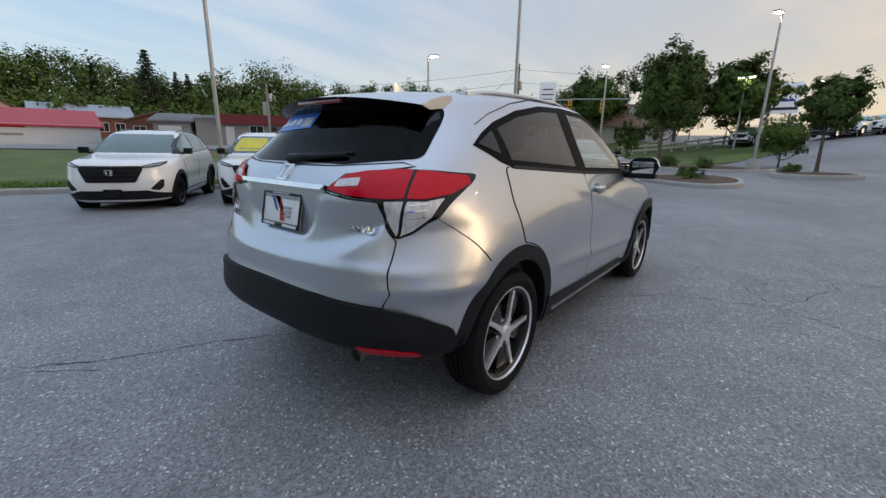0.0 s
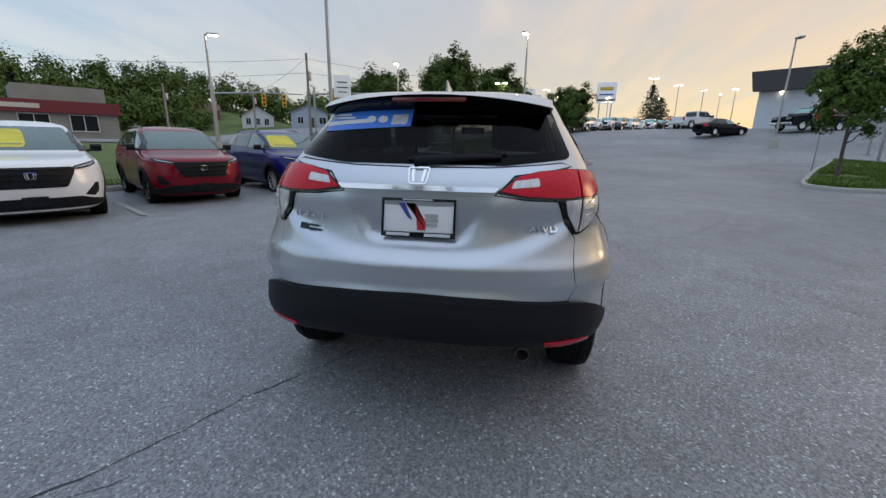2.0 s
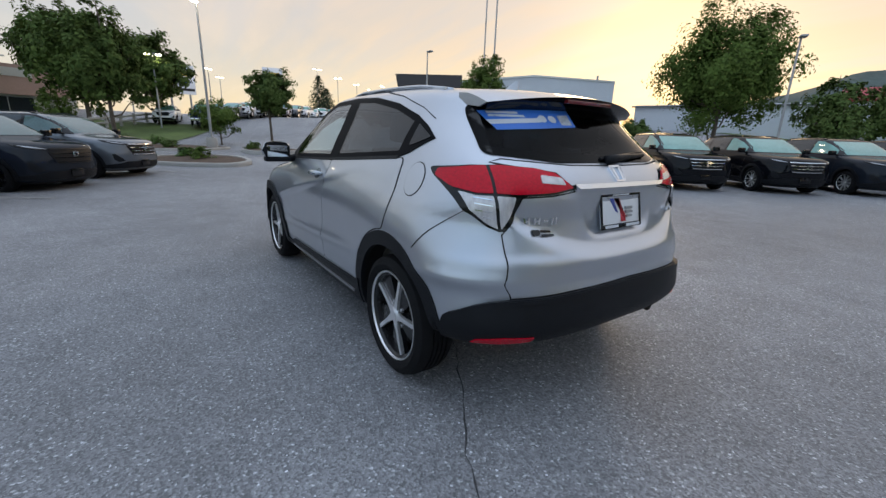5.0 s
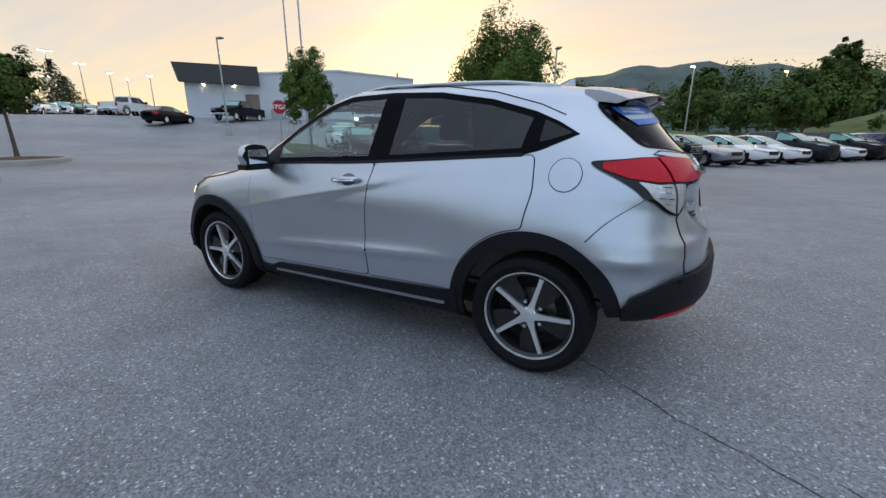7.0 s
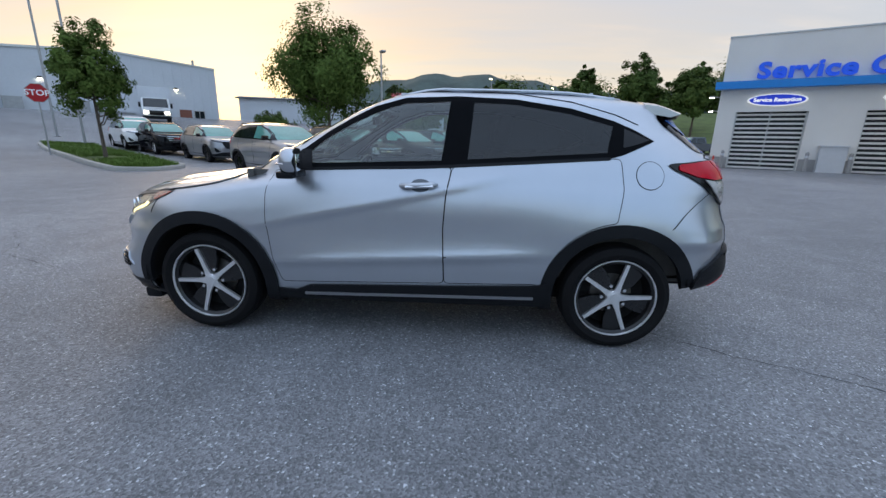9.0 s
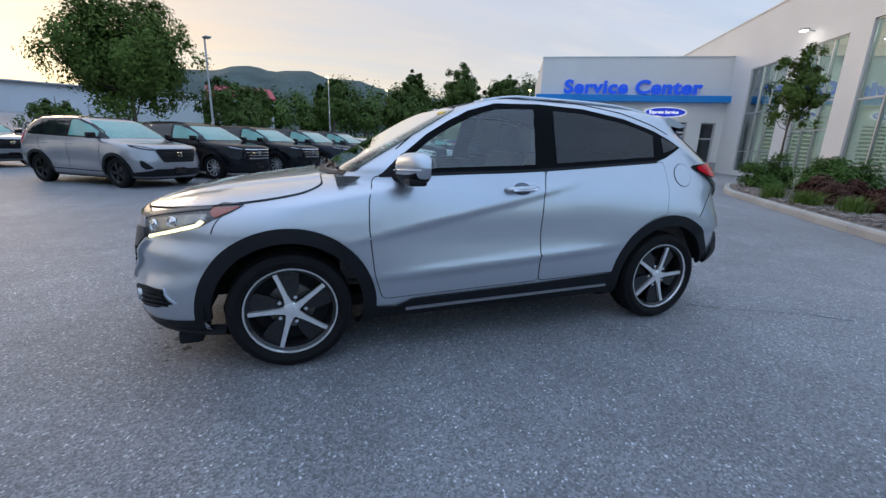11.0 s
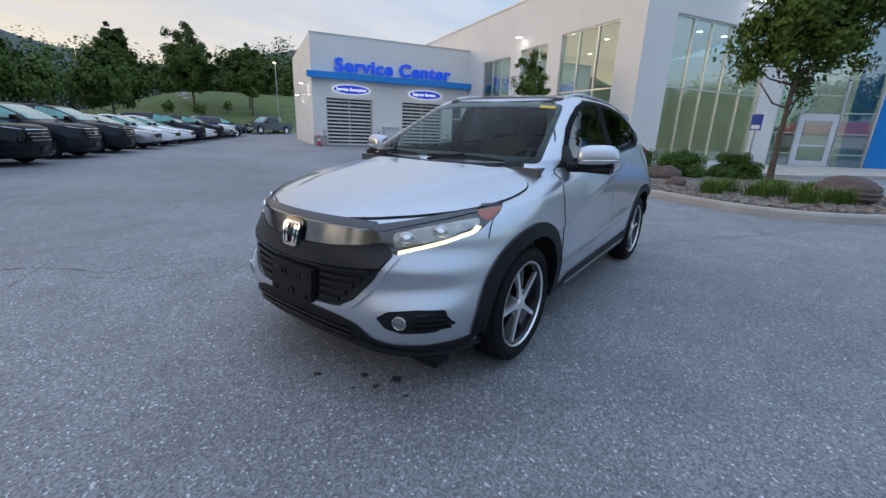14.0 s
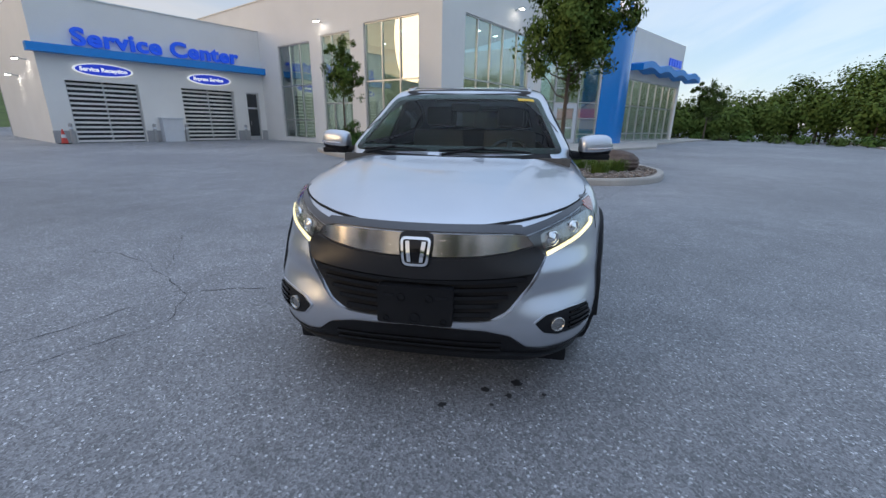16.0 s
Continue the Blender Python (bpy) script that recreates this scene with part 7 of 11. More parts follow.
def make_building():
    fs = lambda a, d, z: bp(a, d, z)                       # service front: along u
    fl = lambda a, d, z: bp(-0.15 - d, -a, z)              # its end wall
    f1 = lambda a, d, z: bp(11.2 - d, a, z)                # showroom flank: along v
    f2 = lambda a, d, z: bp(a, 15.6 + d, z)                # showroom front
    bm = bmesh.new()
    wall_blocks(bm, fs, -0.15, 11.2, 0.35, 0.0, 6.86, [(0.72, 3.83, 0.0, 3.05), (6.0, 9.12, 0.0, 3.05), (9.95, 10.8, 0.0, 3.05)])
    quad_box(bm, fl, 0.35, 12.0, -0.35, 0.0, 0.0, 6.86)
    structure("wall_service", bm, M_WALL, "cream panelled wall of the service bays", "wall")
    bm = bmesh.new()
    for a0, a1 in ((-0.18, 0.70), (3.85, 5.98), (9.14, 9.93), (10.82, 11.2)):
        quad_box(bm, fs, a0, a1, 0.0, 0.03, 0.0, 0.62)
    structure("baseboard_service", bm, M_GREYBASE, "grey block plinth along the service wall", "plinth")
    bm = bmesh.new()
    quad_box(bm, fs, -0.45, 11.2, 0.0, 0.5, 4.22, 4.60)
    structure("trim_service", bm, M_BLUESIGN, "blue metal fascia band over the service doors", "fascia")
    bm = bmesh.new()
    quad_box(bm, fs, -0.17, 11.2, -0.38, 0.04, 6.86, 6.93)
    quad_box(bm, f1, -12.0, 15.64, -0.38, 0.04, 8.6, 8.68)
    structure("trim_roof", bm, M_ALU, "metal coping along the roof edge", "coping")
    # roll-up doors
    for n, (a0, a1) in enumerate(((0.72, 3.83), (6.0, 9.12))):
        dr = tagged(new("door_%d" % (n + 1)), "closed roll-up service door of pale slats and dark glazing", "garage door", kind="structure")
        bm = bmesh.new()
        quad_box(bm, fs, a0, a1, -0.30, -0.26, 0.0, 3.05)
        part("glazing", bm, M_SLATGAP, dr, smooth=False)
        for k in range(13):
            z = 0.03 + k * 0.235
            bm = bmesh.new()
            quad_box(bm, fs, a0 + 0.02, a1 - 0.02, -0.26, -0.20, z, z + 0.105)
            part("slat", bm, M_SLAT, dr, smooth=False)
        for a in (a0, a1 - 0.07, (a0 + a1) / 2 - 0.02):
            bm = bmesh.new()
            quad_box(bm, fs, a, a + (0.07 if a != (a0 + a1) / 2 - 0.02 else 0.05), -0.262, -0.185, 0.0, 3.05)
            part("rail", bm, M_ALU, dr, smooth=False)
    for n, (a, w, txt, nm) in enumerate(((2.40, 2.55, "Service Reception", "service"), (7.70, 2.55, "Express Service", "express"))):
        sg = thing("wall_sign", "white-edged blue oval sign with white lettering", "sign", group="oval door signs")
        for sc, d0, d1, mt, pn in ((1.0, 0.02, 0.10, M_WHITESIGN, "rim"), (0.93, 0.03, 0.115, M_SIGNOVAL, "face")):
            bm = bmesh.new()
            oval = [(a + sc * w / 2 * math.cos(t * math.pi / 16), 3.63 + (sc - (0.07 if sc < 1 else 0)) * 0.31 * math.sin(t * math.pi / 16)) for t in range(32)]
            lo_ = [bm.verts.new(fs(x, d0, z)) for x, z in oval]
            hi_ = [bm.verts.new(fs(x, d1, z)) for x, z in oval]
            for i in range(32):
                j = (i + 1) % 32
                bm.faces.new([lo_[i], lo_[j], hi_[j], hi_[i]])
            bm.faces.new(hi_), bm.faces.new(lo_[::-1])
            part(pn, bm, mt, sg, smooth=False)
        letters(txt, 0.27, fs, a - (0.0 if n == 0 else 0.1), 3.63, 0.125, M_WHITESIGN, "lettering", "white lettering", 0.012, 1.02, 0.006, sg)
    big = thing("building_sign", "large raised blue letters reading Service Center", "sign")
    letters("Service Center", 1.10, fs, 5.45, 5.07, 0.12, M_BLUELET, "lettering", "raised blue lettering", 0.035, 1.06, 0.07, big, 1.16)
    # personnel door, cabinet, bollards, cone
    dr = tagged(new("door_3"), "grey glazed staff door under a dark panel", "door", kind="structure")
    bm = bmesh.new()
    for a0, a1, z0, z1 in ((9.95, 10.03, 0, 3.05), (10.72, 10.8, 0, 3.05), (10.03, 10.72, 0.0, 0.25), (10.03, 10.72, 2.02, 2.12), (10.03, 10.72, 2.97, 3.05)):
        quad_box(bm, fs, a0, a1, -0.22, -0.14, z0, z1)
    part("door_frame", bm, M_ALU, dr, smooth=False)
    for z0, z1 in ((0.25, 2.02), (2.12, 2.97)):
        bm = bmesh.new()
        quad_box(bm, fs, 10.03, 10.72, -0.19, -0.17, z0, z1)
        part("pane", bm, M_SLATGAP, dr, smooth=False)
    bm = bmesh.new()
    tube(bm, [fs(10.12, -0.12, 0.95), fs(10.12, -0.06, 0.98), fs(10.12, -0.06, 1.25), fs(10.12, -0.12, 1.28)], 0.012, 6)
    part("door_handle", bm, M_CHROME, dr)
    cab = thing("utility_cabinet", "pale grey metal cabinet standing by the service wall", "cabinet")
    bm = bmesh.new()
    quad_box(bm, fs, 4.55, 5.60, 0.03, 0.55, 0.0, 1.28)
    part("body", bm, M_WHITEP, cab, smooth=False)
    bm = bmesh.new()
    quad_box(bm, fs, 4.50, 5.65, 0.03, 0.60, 1.28, 1.34)
    part("lid", bm, M_WHITEP, cab, smooth=False)
    bol = thing("bollard", "grey steel bollard beside the service door", "bollard", at=Matrix.Translation(fs(5.78, 0.5, 0)), group="door bollards")
    bm = bmesh.new()
    cyl(bm, (0, 0, 0), (0, 0, 0.95), 0.085, n=14), cyl(bm, (0, 0, 0.95), (0, 0, 1.0), 0.085, 0.03, n=14)
    part("post", bm, M_GREYBASE, bol)
    bm = bmesh.new()
    cyl(bm, (0, 0, 0.70), (0, 0, 0.82), 0.088, n=14)
    part("band", bm, M_WHITEP, bol)
    for a in (0.45, 4.1, 9.4):
        copy_thing(bol, Matrix.Translation(fs(a, 0.5, 0)))
    cone = thing("traffic_cone", "faded red traffic cone with a white collar", "cone", at=Matrix.Translation(fs(0.05, 0.75, 0)))
    bm = bmesh.new()
    box(bm, -0.19, -0.19, 0, 0.19, 0.19, 0.04, 0.01)
    part("base", bm, M_RUBBER, cone)
    M_CONE = mat("cone_red", (0.55, 0.06, 0.05), 0.6, vary=0.1)
    for z0, z1, mt, nm in ((0.04, 0.30, M_CONE, "lower_cone"), (0.30, 0.46, M_WHITEP, "collar"), (0.46, 0.70, M_CONE, "tip")):
        bm = bmesh.new()
        cyl(bm, (0, 0, z0), (0, 0, z1), 0.15 - 0.17 * z0, 0.15 - 0.17 * z1, n=16)
        part(nm, bm, mt, cone)
    # showroom flank and front
    bm = bmesh.new()
    wall_blocks(bm, f1, -12.0, 15.6, 0.35, 0.0, 8.6, [(2.2, 5.6, 0.25, 5.82), (6.7, 9.25, 0.25, 6.0), (10.35, 14.2, 0.2, 6.22)])
    structure("wall_showroom", bm, M_WALL, "cream rendered flank wall of the showroom", "wall")
    glazed("window_1", f1, 2.2, 5.6, 0.25, 5.82, (0.33, 0.66), (0.2, 0.57), "tall showroom window with slim mullions")
    glazed("window_2", f1, 6.7, 9.25, 0.25, 6.0, (0.33, 0.66), (0.36, 0.57), "tall showroom window over a side entrance")
    glazed("window_3", f1, 10.35, 14.2, 0.2, 6.22, (0.33, 0.66), (0.12, 0.53), "tall showroom window reflecting the evening sky")
    bm = bmesh.new()
    wall_blocks(bm, f2, 11.55, 20.8, 0.35, 0.0, 8.6, [(13.0, 19.9, 0.2, 6.4)])
    structure("wall_front", bm, M_WALL, "cream front wall of the showroom", "wall")
    glazed("window_4", f2, 13.0, 19.9, 0.2, 6.4, (0.18, 0.36, 0.55, 0.78), (0.53,), "wide showroom front window in tall bays")
    # entrance
    e0, e1 = bp(20.8, 15.6, 0), Vector((-27.5, 6.3, 0))
    ed = (e1 - e0).normalized()
    en = Vector((ed.y, -ed.x, 0))
    en = en if en.x > 0 else -en
    fe = lambda a, d, z: e0 + ed * a + en * d + Vector((0, 0, z))
    el = (e1 - e0).length
    bm = bmesh.new()
    wall_blocks(bm, fe, 0.0, el + 0.3, 0.3, 0.0, 8.6, [(0.5, el, 0.0, 7.4)])
    structure("wall_entrance", bm, M_WALL, "cream pier and lintel framing the entrance", "wall")
    glazed("window_5", fe, 0.5, 1.7, 0.0, 7.4, (), (0.10, 0.24, 0.38, 0.7), "glazed bay beside the entrance door", inset=-0.15)
    glazed("window_6", fe, 3.6, el, 0.0, 7.4, (), (0.10, 0.24, 0.38, 0.7), "glazed bay beside the blue tower", inset=-0.15)
    glazed("window_7", fe, 1.7, 3.6, 2.72, 7.4, (), (0.2, 0.62), "glazing above the entrance door", inset=-0.15)
    dr = tagged(new("door_4"), "white framed glass entrance door", "door", kind="structure")
    for a0, a1, z0, z1 in ((1.72, 1.98, 0.03, 2.70), (3.32, 3.58, 0.03, 2.70), (1.98, 3.32, 0.03, 0.38), (1.98, 3.32, 2.42, 2.70), (1.98, 3.32, 1.12, 1.20)):
        bm = bmesh.new()
        quad_box(bm, fe, a0, a1, -0.16, -0.06, z0, z1)
        part("door_rail", bm, M_WHITEP, dr, smooth=False)
    bm = bmesh.new()
    quad_box(bm, fe, 1.98, 3.32, -0.12, -0.10, 0.38, 2.42)
    part("pane", bm, G_SHOW, dr, smooth=False)
    bm = bmesh.new()
    tube(bm, [fe(3.2, -0.06, 0.9), fe(3.2, 0.02, 0.93), fe(3.2, 0.02, 1.5), fe(3.2, -0.06, 1.53)], 0.02, 6)
    part("door_handle", bm, M_CHROME, dr)
    # blue tower with its plain bright emblem
    tw = thing("entrance_tower", "tall glossy blue entrance tower with a chrome emblem", "tower")
    t0, t1 = Vector((-27.45, 6.35, 0)), Vector((-29.0, 8.45, 0))
    td = (t1 - t0).normalized()
    tn = Vector((-td.y, td.x, 0))
    tn = tn if tn.x > 0 else -tn
    ft = lambda a, d, z: t0 + td * a + tn * d + Vector((0, 0, z))
    tl = (t1 - t0).length
    bm = bmesh.new()
    arc = [(tl * k / 10, 0.35 * math.sin(math.pi * k / 10)) for k in range(11)] + [(tl, -1.6), (0, -1.6)]
    lo_ = [bm.verts.new(ft(a, d, -0.1)) for a, d in arc]
    hi_ = [bm.verts.new(ft(a + 0.12, d * 1.15, 10.6)) for a, d in arc]
    for i in range(len(arc)):
        j = (i + 1) % len(arc)
        bm.faces.new([lo_[i], lo_[j], hi_[j], hi_[i]])
    bm.faces.new(hi_)
    part("shaft", bm, mat("tower_blue", (0.004, 0.215, 0.66), 0.25, vary=0.04, coat=0.5), tw, smooth="auto")
    bm = bmesh.new()
    fr = rounded([(-1.05, 9.9), (1.05, 9.9), (0.85, 8.25), (-0.85, 8.25)], 0.35, 5)
    inner = shrink(fr, 0.16)
    n = len(fr)
    vo = [[bm.verts.new(ft(tl / 2 + x, d, z)) for x, z in ring] for ring, d in ((fr, 0.42), (fr, 0.68), (inner, 0.68), (inner, 0.42))]
    for r in range(4):
        a, b = vo[r], vo[(r + 1) % 4]
        for i in range(n):
            j = (i + 1) % n
            bm.faces.new([a[i], a[j], b[j], b[i]])
    part("emblem_frame", bm, M_WHITESIGN, tw, smooth=False)
    for s in (1, -1):
        bm = bmesh.new()
        prism(bm, [(s * 0.68, 9.62), (s * 0.42, 9.62), (s * 0.26, 8.45), (s * 0.52, 8.45)], 0.42, 0.66, lambda a, b, h: ft(tl / 2 + a, h, b))
        part("emblem_bar", bm, M_WHITESIGN, tw, smooth=False)
    # wing with the scalloped canopy
    w0, w1 = Vector((-31.6, 8.8, 0)), Vector((-41.0, 16.1, 0))
    wd = (w1 - w0).normalized()
    wn = Vector((-wd.y, wd.x, 0))
    wn = wn if wn.x > 0 else -wn
    fw = lambda a, d, z: w0 + wd * a + wn * d + Vector((0, 0, z))
    wl = (w1 - w0).length
    bm = bmesh.new()
    wall_blocks(bm, fw, -3.6, wl, 0.35, 0.0, 8.5, [(0.3, wl - 0.5, 0.15, 4.9)])
    quad_box(bm, fw, wl - 0.35, wl, -14.0, -0.35, 0.0, 8.5)
    structure("wall_wing", bm, M_WALL, "cream wall of the showroom wing", "wall")
    glazed("window_8", fw, 0.3, wl - 0.5, 0.15, 4.9, [k / 7 for k in range(1, 7)], (0.13, 0.58), "long glazed front of the showroom wing", bar=0.09)
    bm = bmesh.new()
    pts = []
    for k in range(61):
        a = 0.0 + (wl + 1.3) * k / 60
        pts.append((a, 5.35 + 0.28 * abs(math.sin(a * 0.95)) ** 1.4))
    vo = []
    for a, z in pts:
        vo.append([bm.verts.new(fw(a, -0.0, z)), bm.verts.new(fw(a, 1.3, z)), bm.verts.new(fw(a, 1.3, z + 0.45)), bm.verts.new(fw(a, 0.0, z + 0.45))])
    for a, b in zip(vo, vo[1:]):
        for i in range(4):
            j = (i + 1) % 4
            bm.faces.new([a[i], b[i], b[j], a[j]])
    bm.faces.new(vo[0]), bm.faces.new(vo[-1][::-1])
    structure("trim_canopy", bm, M_BLUESIGN, "wavy blue canopy over the wing windows", "canopy")
    wsn = thing("wing_sign", "small raised blue sign on the wing wall", "sign")
    for k in range(5):
        bm = bmesh.new()
        quad_box(bm, fw, wl - 3.6 + k * 0.62, wl - 3.6 + k * 0.62 + 0.46, 0.02, 0.10, 6.55, 7.15)
        part("letter_bar", bm, M_BLUELET, wsn, smooth=False)
    # inside: floor, back walls, ceiling, ceiling lights
    bm = bmesh.new()
    prism(bm, [(11.55, -12.0), (44.0, -12.0), (44.0, 4.0), (20.8, 15.2), (11.55, 15.25)], 0.0, 0.05, lambda a, b, h: bp(a, b, h))
    structure("floor", bm, M_INFLOOR, "polished grey showroom floor", "floor")
    bm = bmesh.new()
    prism(bm, [(11.55, -12.0), (24.5, -12.0), (24.5, 6.0), (20.5, 15.2), (11.55, 15.25)], 6.75, 6.85, lambda a, b, h: bp(a, b, h))
    structure("ceiling", bm, M_INWALL, "pale showroom ceiling", "ceiling")
    bm = bmesh.new()
    fb = lambda a, d, z: bp(a, d, z)
    quad_box(bm, fb, 11.55, 24.5, 3.2, 3.45, 0.05, 6.75)
    quad_box(bm, fb, 24.5, 24.8, -12.0, 14.0, 0.05, 6.75)
    structure("wall_inside", bm, M_INWALL, "pale inner walls of the showroom", "wall")
    bm = bmesh.new()
    prism(bm, [(-0.1, -12.0), (24.5, -12.0), (20.9, 15.3), (11.3, 15.3), (11.3, -0.3), (-0.1, -0.3)], 6.87, 6.95, lambda a, b, h: bp(a, b, h))
    quad_box(bm, fb, -0.15, 44.0, -12.3, -12.0, 0.0, 6.87)
    structure("roof", bm, M_GREYBASE, "flat grey roof deck", "roof")
    cl = thing("ceiling_light", "lit round showroom ceiling light", "ceiling light", at=Matrix.Translation(bp(13, 13, 6.70)), group="showroom lights")
    bm = bmesh.new()
    cyl(bm, (0, 0, 0), (0, 0, 0.05), 0.16, n=12)
    part("diffuser", bm, M_LIGHT, cl)
    bm = bmesh.new()
    lathe(bm, [(0.16, 0.0), (0.19, 0.0), (0.19, 0.05), (0.16, 0.05)], axis="z", n=12)
    part("rim", bm, M_ALU, cl)
    for u, v in ((13, 5), (13, 9), (15.5, 5), (15.5, 9), (15.5, 13), (18, 5), (18, 9), (18, 13), (20, 9), (20, 13)):
        copy_thing(cl, Matrix.Translation(bp(u, v, 6.70)))
    # light that the ceiling lamps give
    for u, v, sx, sy, p in ((15.8, 9.5, 10.0, 6.5, 330.0), (30.0, 1.0, 6.0, 9.0, 260.0)):
        la = new("showroom_light", bpy.data.lights.new("showroom_light", "AREA"))
        la.data.shape, la.data.size, la.data.size_y, la.data.energy, la.data.color = "RECTANGLE", sx, sy, p, (1.0, 0.88, 0.70)
        la.matrix_world = Matrix.Translation(bp(u, v, 6.6)) @ Matrix.Rotation(math.pi / 2 - BA, 4, "Z")
    lamp_on("wall_lamp", f1, 7.0, 6.6, "lit floodlight on the showroom flank")
    lamp_on("wall_lamp", f2, 17.8, 7.4, "lit floodlight on the showroom front")
    lamp_on("wall_lamp", fl, 2.0, 4.0, "lit floodlight on the service end wall")
    lamp_on("wall_lamp", fl, 5.0, 3.4, "lit floodlight on the service end wall")
    # tall display rack seen through the flank window
    rk = thing("display_rack", "tall dark slatted rack standing in the showroom", "rack")
    for k in range(9):
        bm = bmesh.new()
        quad_box(bm, fb, 13.2, 13.5, 11.4, 12.6, 0.1 + 0.27 * k, 0.28 + 0.27 * k)
        part("shelf", bm, M_DARKP, rk, smooth=False)
    for v in (11.35, 12.6):
        bm = bmesh.new()
        quad_box(bm, fb, 13.2, 13.5, v, v + 0.06, 0.05, 2.6)
        part("upright", bm, M_STEEL, rk, smooth=False)


make_building()

# ---------------------------------------------------------------- kerbs, islands, poles
def island(name, outline, label, top_mat, top_h=0.12, kerb=0.16, step=0.6):
    """A planted island: a kerb made of cast lengths round a bed."""
    pts = rounded(outline, 1.2, 6)
    dense = []
    for i in range(len(pts)):
        a, b = np.array(pts[i]), np.array(pts[(i + 1) % len(pts)])
        n = max(1, int(np.linalg.norm(b - a) / step))
        dense += [tuple(a + (b - a) * k / n) for k in range(n)]
    inner = shrink(dense, kerb)
    isl = tagged(new(name), label, "island", kind="structure")
    bm = bmesh.new()
    vs = [bm.verts.new((x, y, level(x, y) + top_h)) for x, y in inner]
    c = bm.verts.new((sum(p[0] for p in inner) / len(inner), sum(p[1] for p in inner) / len(inner), 0))
    c.co.z = level(c.co.x, c.co.y) + top_h + 0.08
    for i in range(len(vs)):
        bm.faces.new([vs[i], vs[(i + 1) % len(vs)], c])
    part("bed", bm, top_mat, isl, smooth=True)
    i, n = 0, len(dense)
    while i < n:
        k = min(i + 4, n)
        bm = bmesh.new()
        rows = []
        for q in range(i, k + 1):
            o, p = dense[q % n], inner[q % n]
            z = level(*o)
            e = 0.0
            if q in (i, k):
                e = 0.0
            ox, oy = o[0] + (p[0] - o[0]) * 0.12, o[1] + (p[1] - o[1]) * 0.12
            rows.append([bm.verts.new((o[0], o[1], z - 0.05)), bm.verts.new((o[0], o[1], z + 0.11)), bm.verts.new((ox, oy, z + 0.15)), bm.verts.new((p[0], p[1], z + 0.15)), bm.verts.new((p[0], p[1], z - 0.05))])
        for a, b in zip(rows, rows[1:]):
            for m in range(4):
                bm.faces.new([a[m], b[m], b[m + 1], a[m + 1]])
        bm.faces.new(rows[0]), bm.faces.new(rows[-1][::-1])
        cen = sum((v.co for v in bm.verts), Vector()) / len(bm.verts)
        for v in bm.verts:
            v.co = cen + (v.co - cen) * 0.994
        part("kerb_stone", bm, M_CONC, isl, smooth="auto", angle=0.4)
        i = k
    return isl


def sheet(name, pts, lift, material, label, category, nx=12):
    """A ground cover that follows the ground between four corners."""
    (ax, ay), (bx, by), (cx, cy), (dx, dy) = pts
    vs, fc = [], []
    for i in range(nx + 1):
        for j in range(nx + 1):
            s, t = i / nx, j / nx
            x = (1 - s) * ((1 - t) * ax + t * dx) + s * ((1 - t) * bx + t * cx)
            y = (1 - s) * ((1 - t) * ay + t * dy) + s * ((1 - t) * by + t * cy)
            vs.append((x, y, level(x, y) + lift))
    for i in range(nx):
        for j in range(nx):
            fc.append((i * (nx + 1) + j, (i + 1) * (nx + 1) + j, (i + 1) * (nx + 1) + j + 1, i * (nx + 1) + j + 1))
    me = bpy.data.meshes.new(name)
    me.from_pydata(vs, [], fc)
    me.materials.append(material)
    for p in me.polygons:
        p.use_smooth = True
    return tagged(new(name, me), label, category, kind="structure")


def rowp(s, n):
    """A point s along the road-side row and n behind its kerb."""
    return (-1.28 + 0.893 * s + 0.45 * n, 13.44 - 0.45 * s + 0.893 * n)


def straight_kerb(name, p, q, label, length=3.0):
    kb = tagged(new(name), label, "kerb", kind="structure")
    p, q = Vector((*p, 0)), Vector((*q, 0))
    d = (q - p).normalized()
    nn = Vector((-d.y, d.x, 0))
    L = (q - p).length
    for k in range(int(L / length)):
        bm = bmesh.new()
        a, b = p + d * (k * length + 0.006), p + d * ((k + 1) * length - 0.006)
        rows = []
        for c in (a, b):
            z = level(c.x, c.y)
            rows.append([bm.verts.new((c.x, c.y, z - 0.05)), bm.verts.new((c.x, c.y, z + 0.11)), bm.verts.new((*(c + nn * 0.03).xy, z + 0.15)), bm.verts.new((*(c + nn * 0.18).xy, z + 0.15)), bm.verts.new((*(c + nn * 0.18).xy, z - 0.05))])
        for m in range(4):
            bm.faces.new([rows[0][m], rows[1][m], rows[1][m + 1], rows[0][m + 1]])
        bm.faces.new(rows[0]), bm.faces.new(rows[1][::-1])
        part("kerb_stone", bm, M_CONC, kb, smooth=False)
    return kb


M_LAMPW = mat("lamp_lit_white", (0.9, 0.9, 0.85), 0.4, emit=(1.0, 0.93, 0.76, 24.0))
M_LAMPY = mat("lamp_lit_yellow", (0.9, 0.8, 0.4), 0.4, emit=(1.0, 0.72, 0.20, 30.0))
M_LAMPOFF = mat("lamp_glass_off", (0.10, 0.10, 0.10), 0.3)


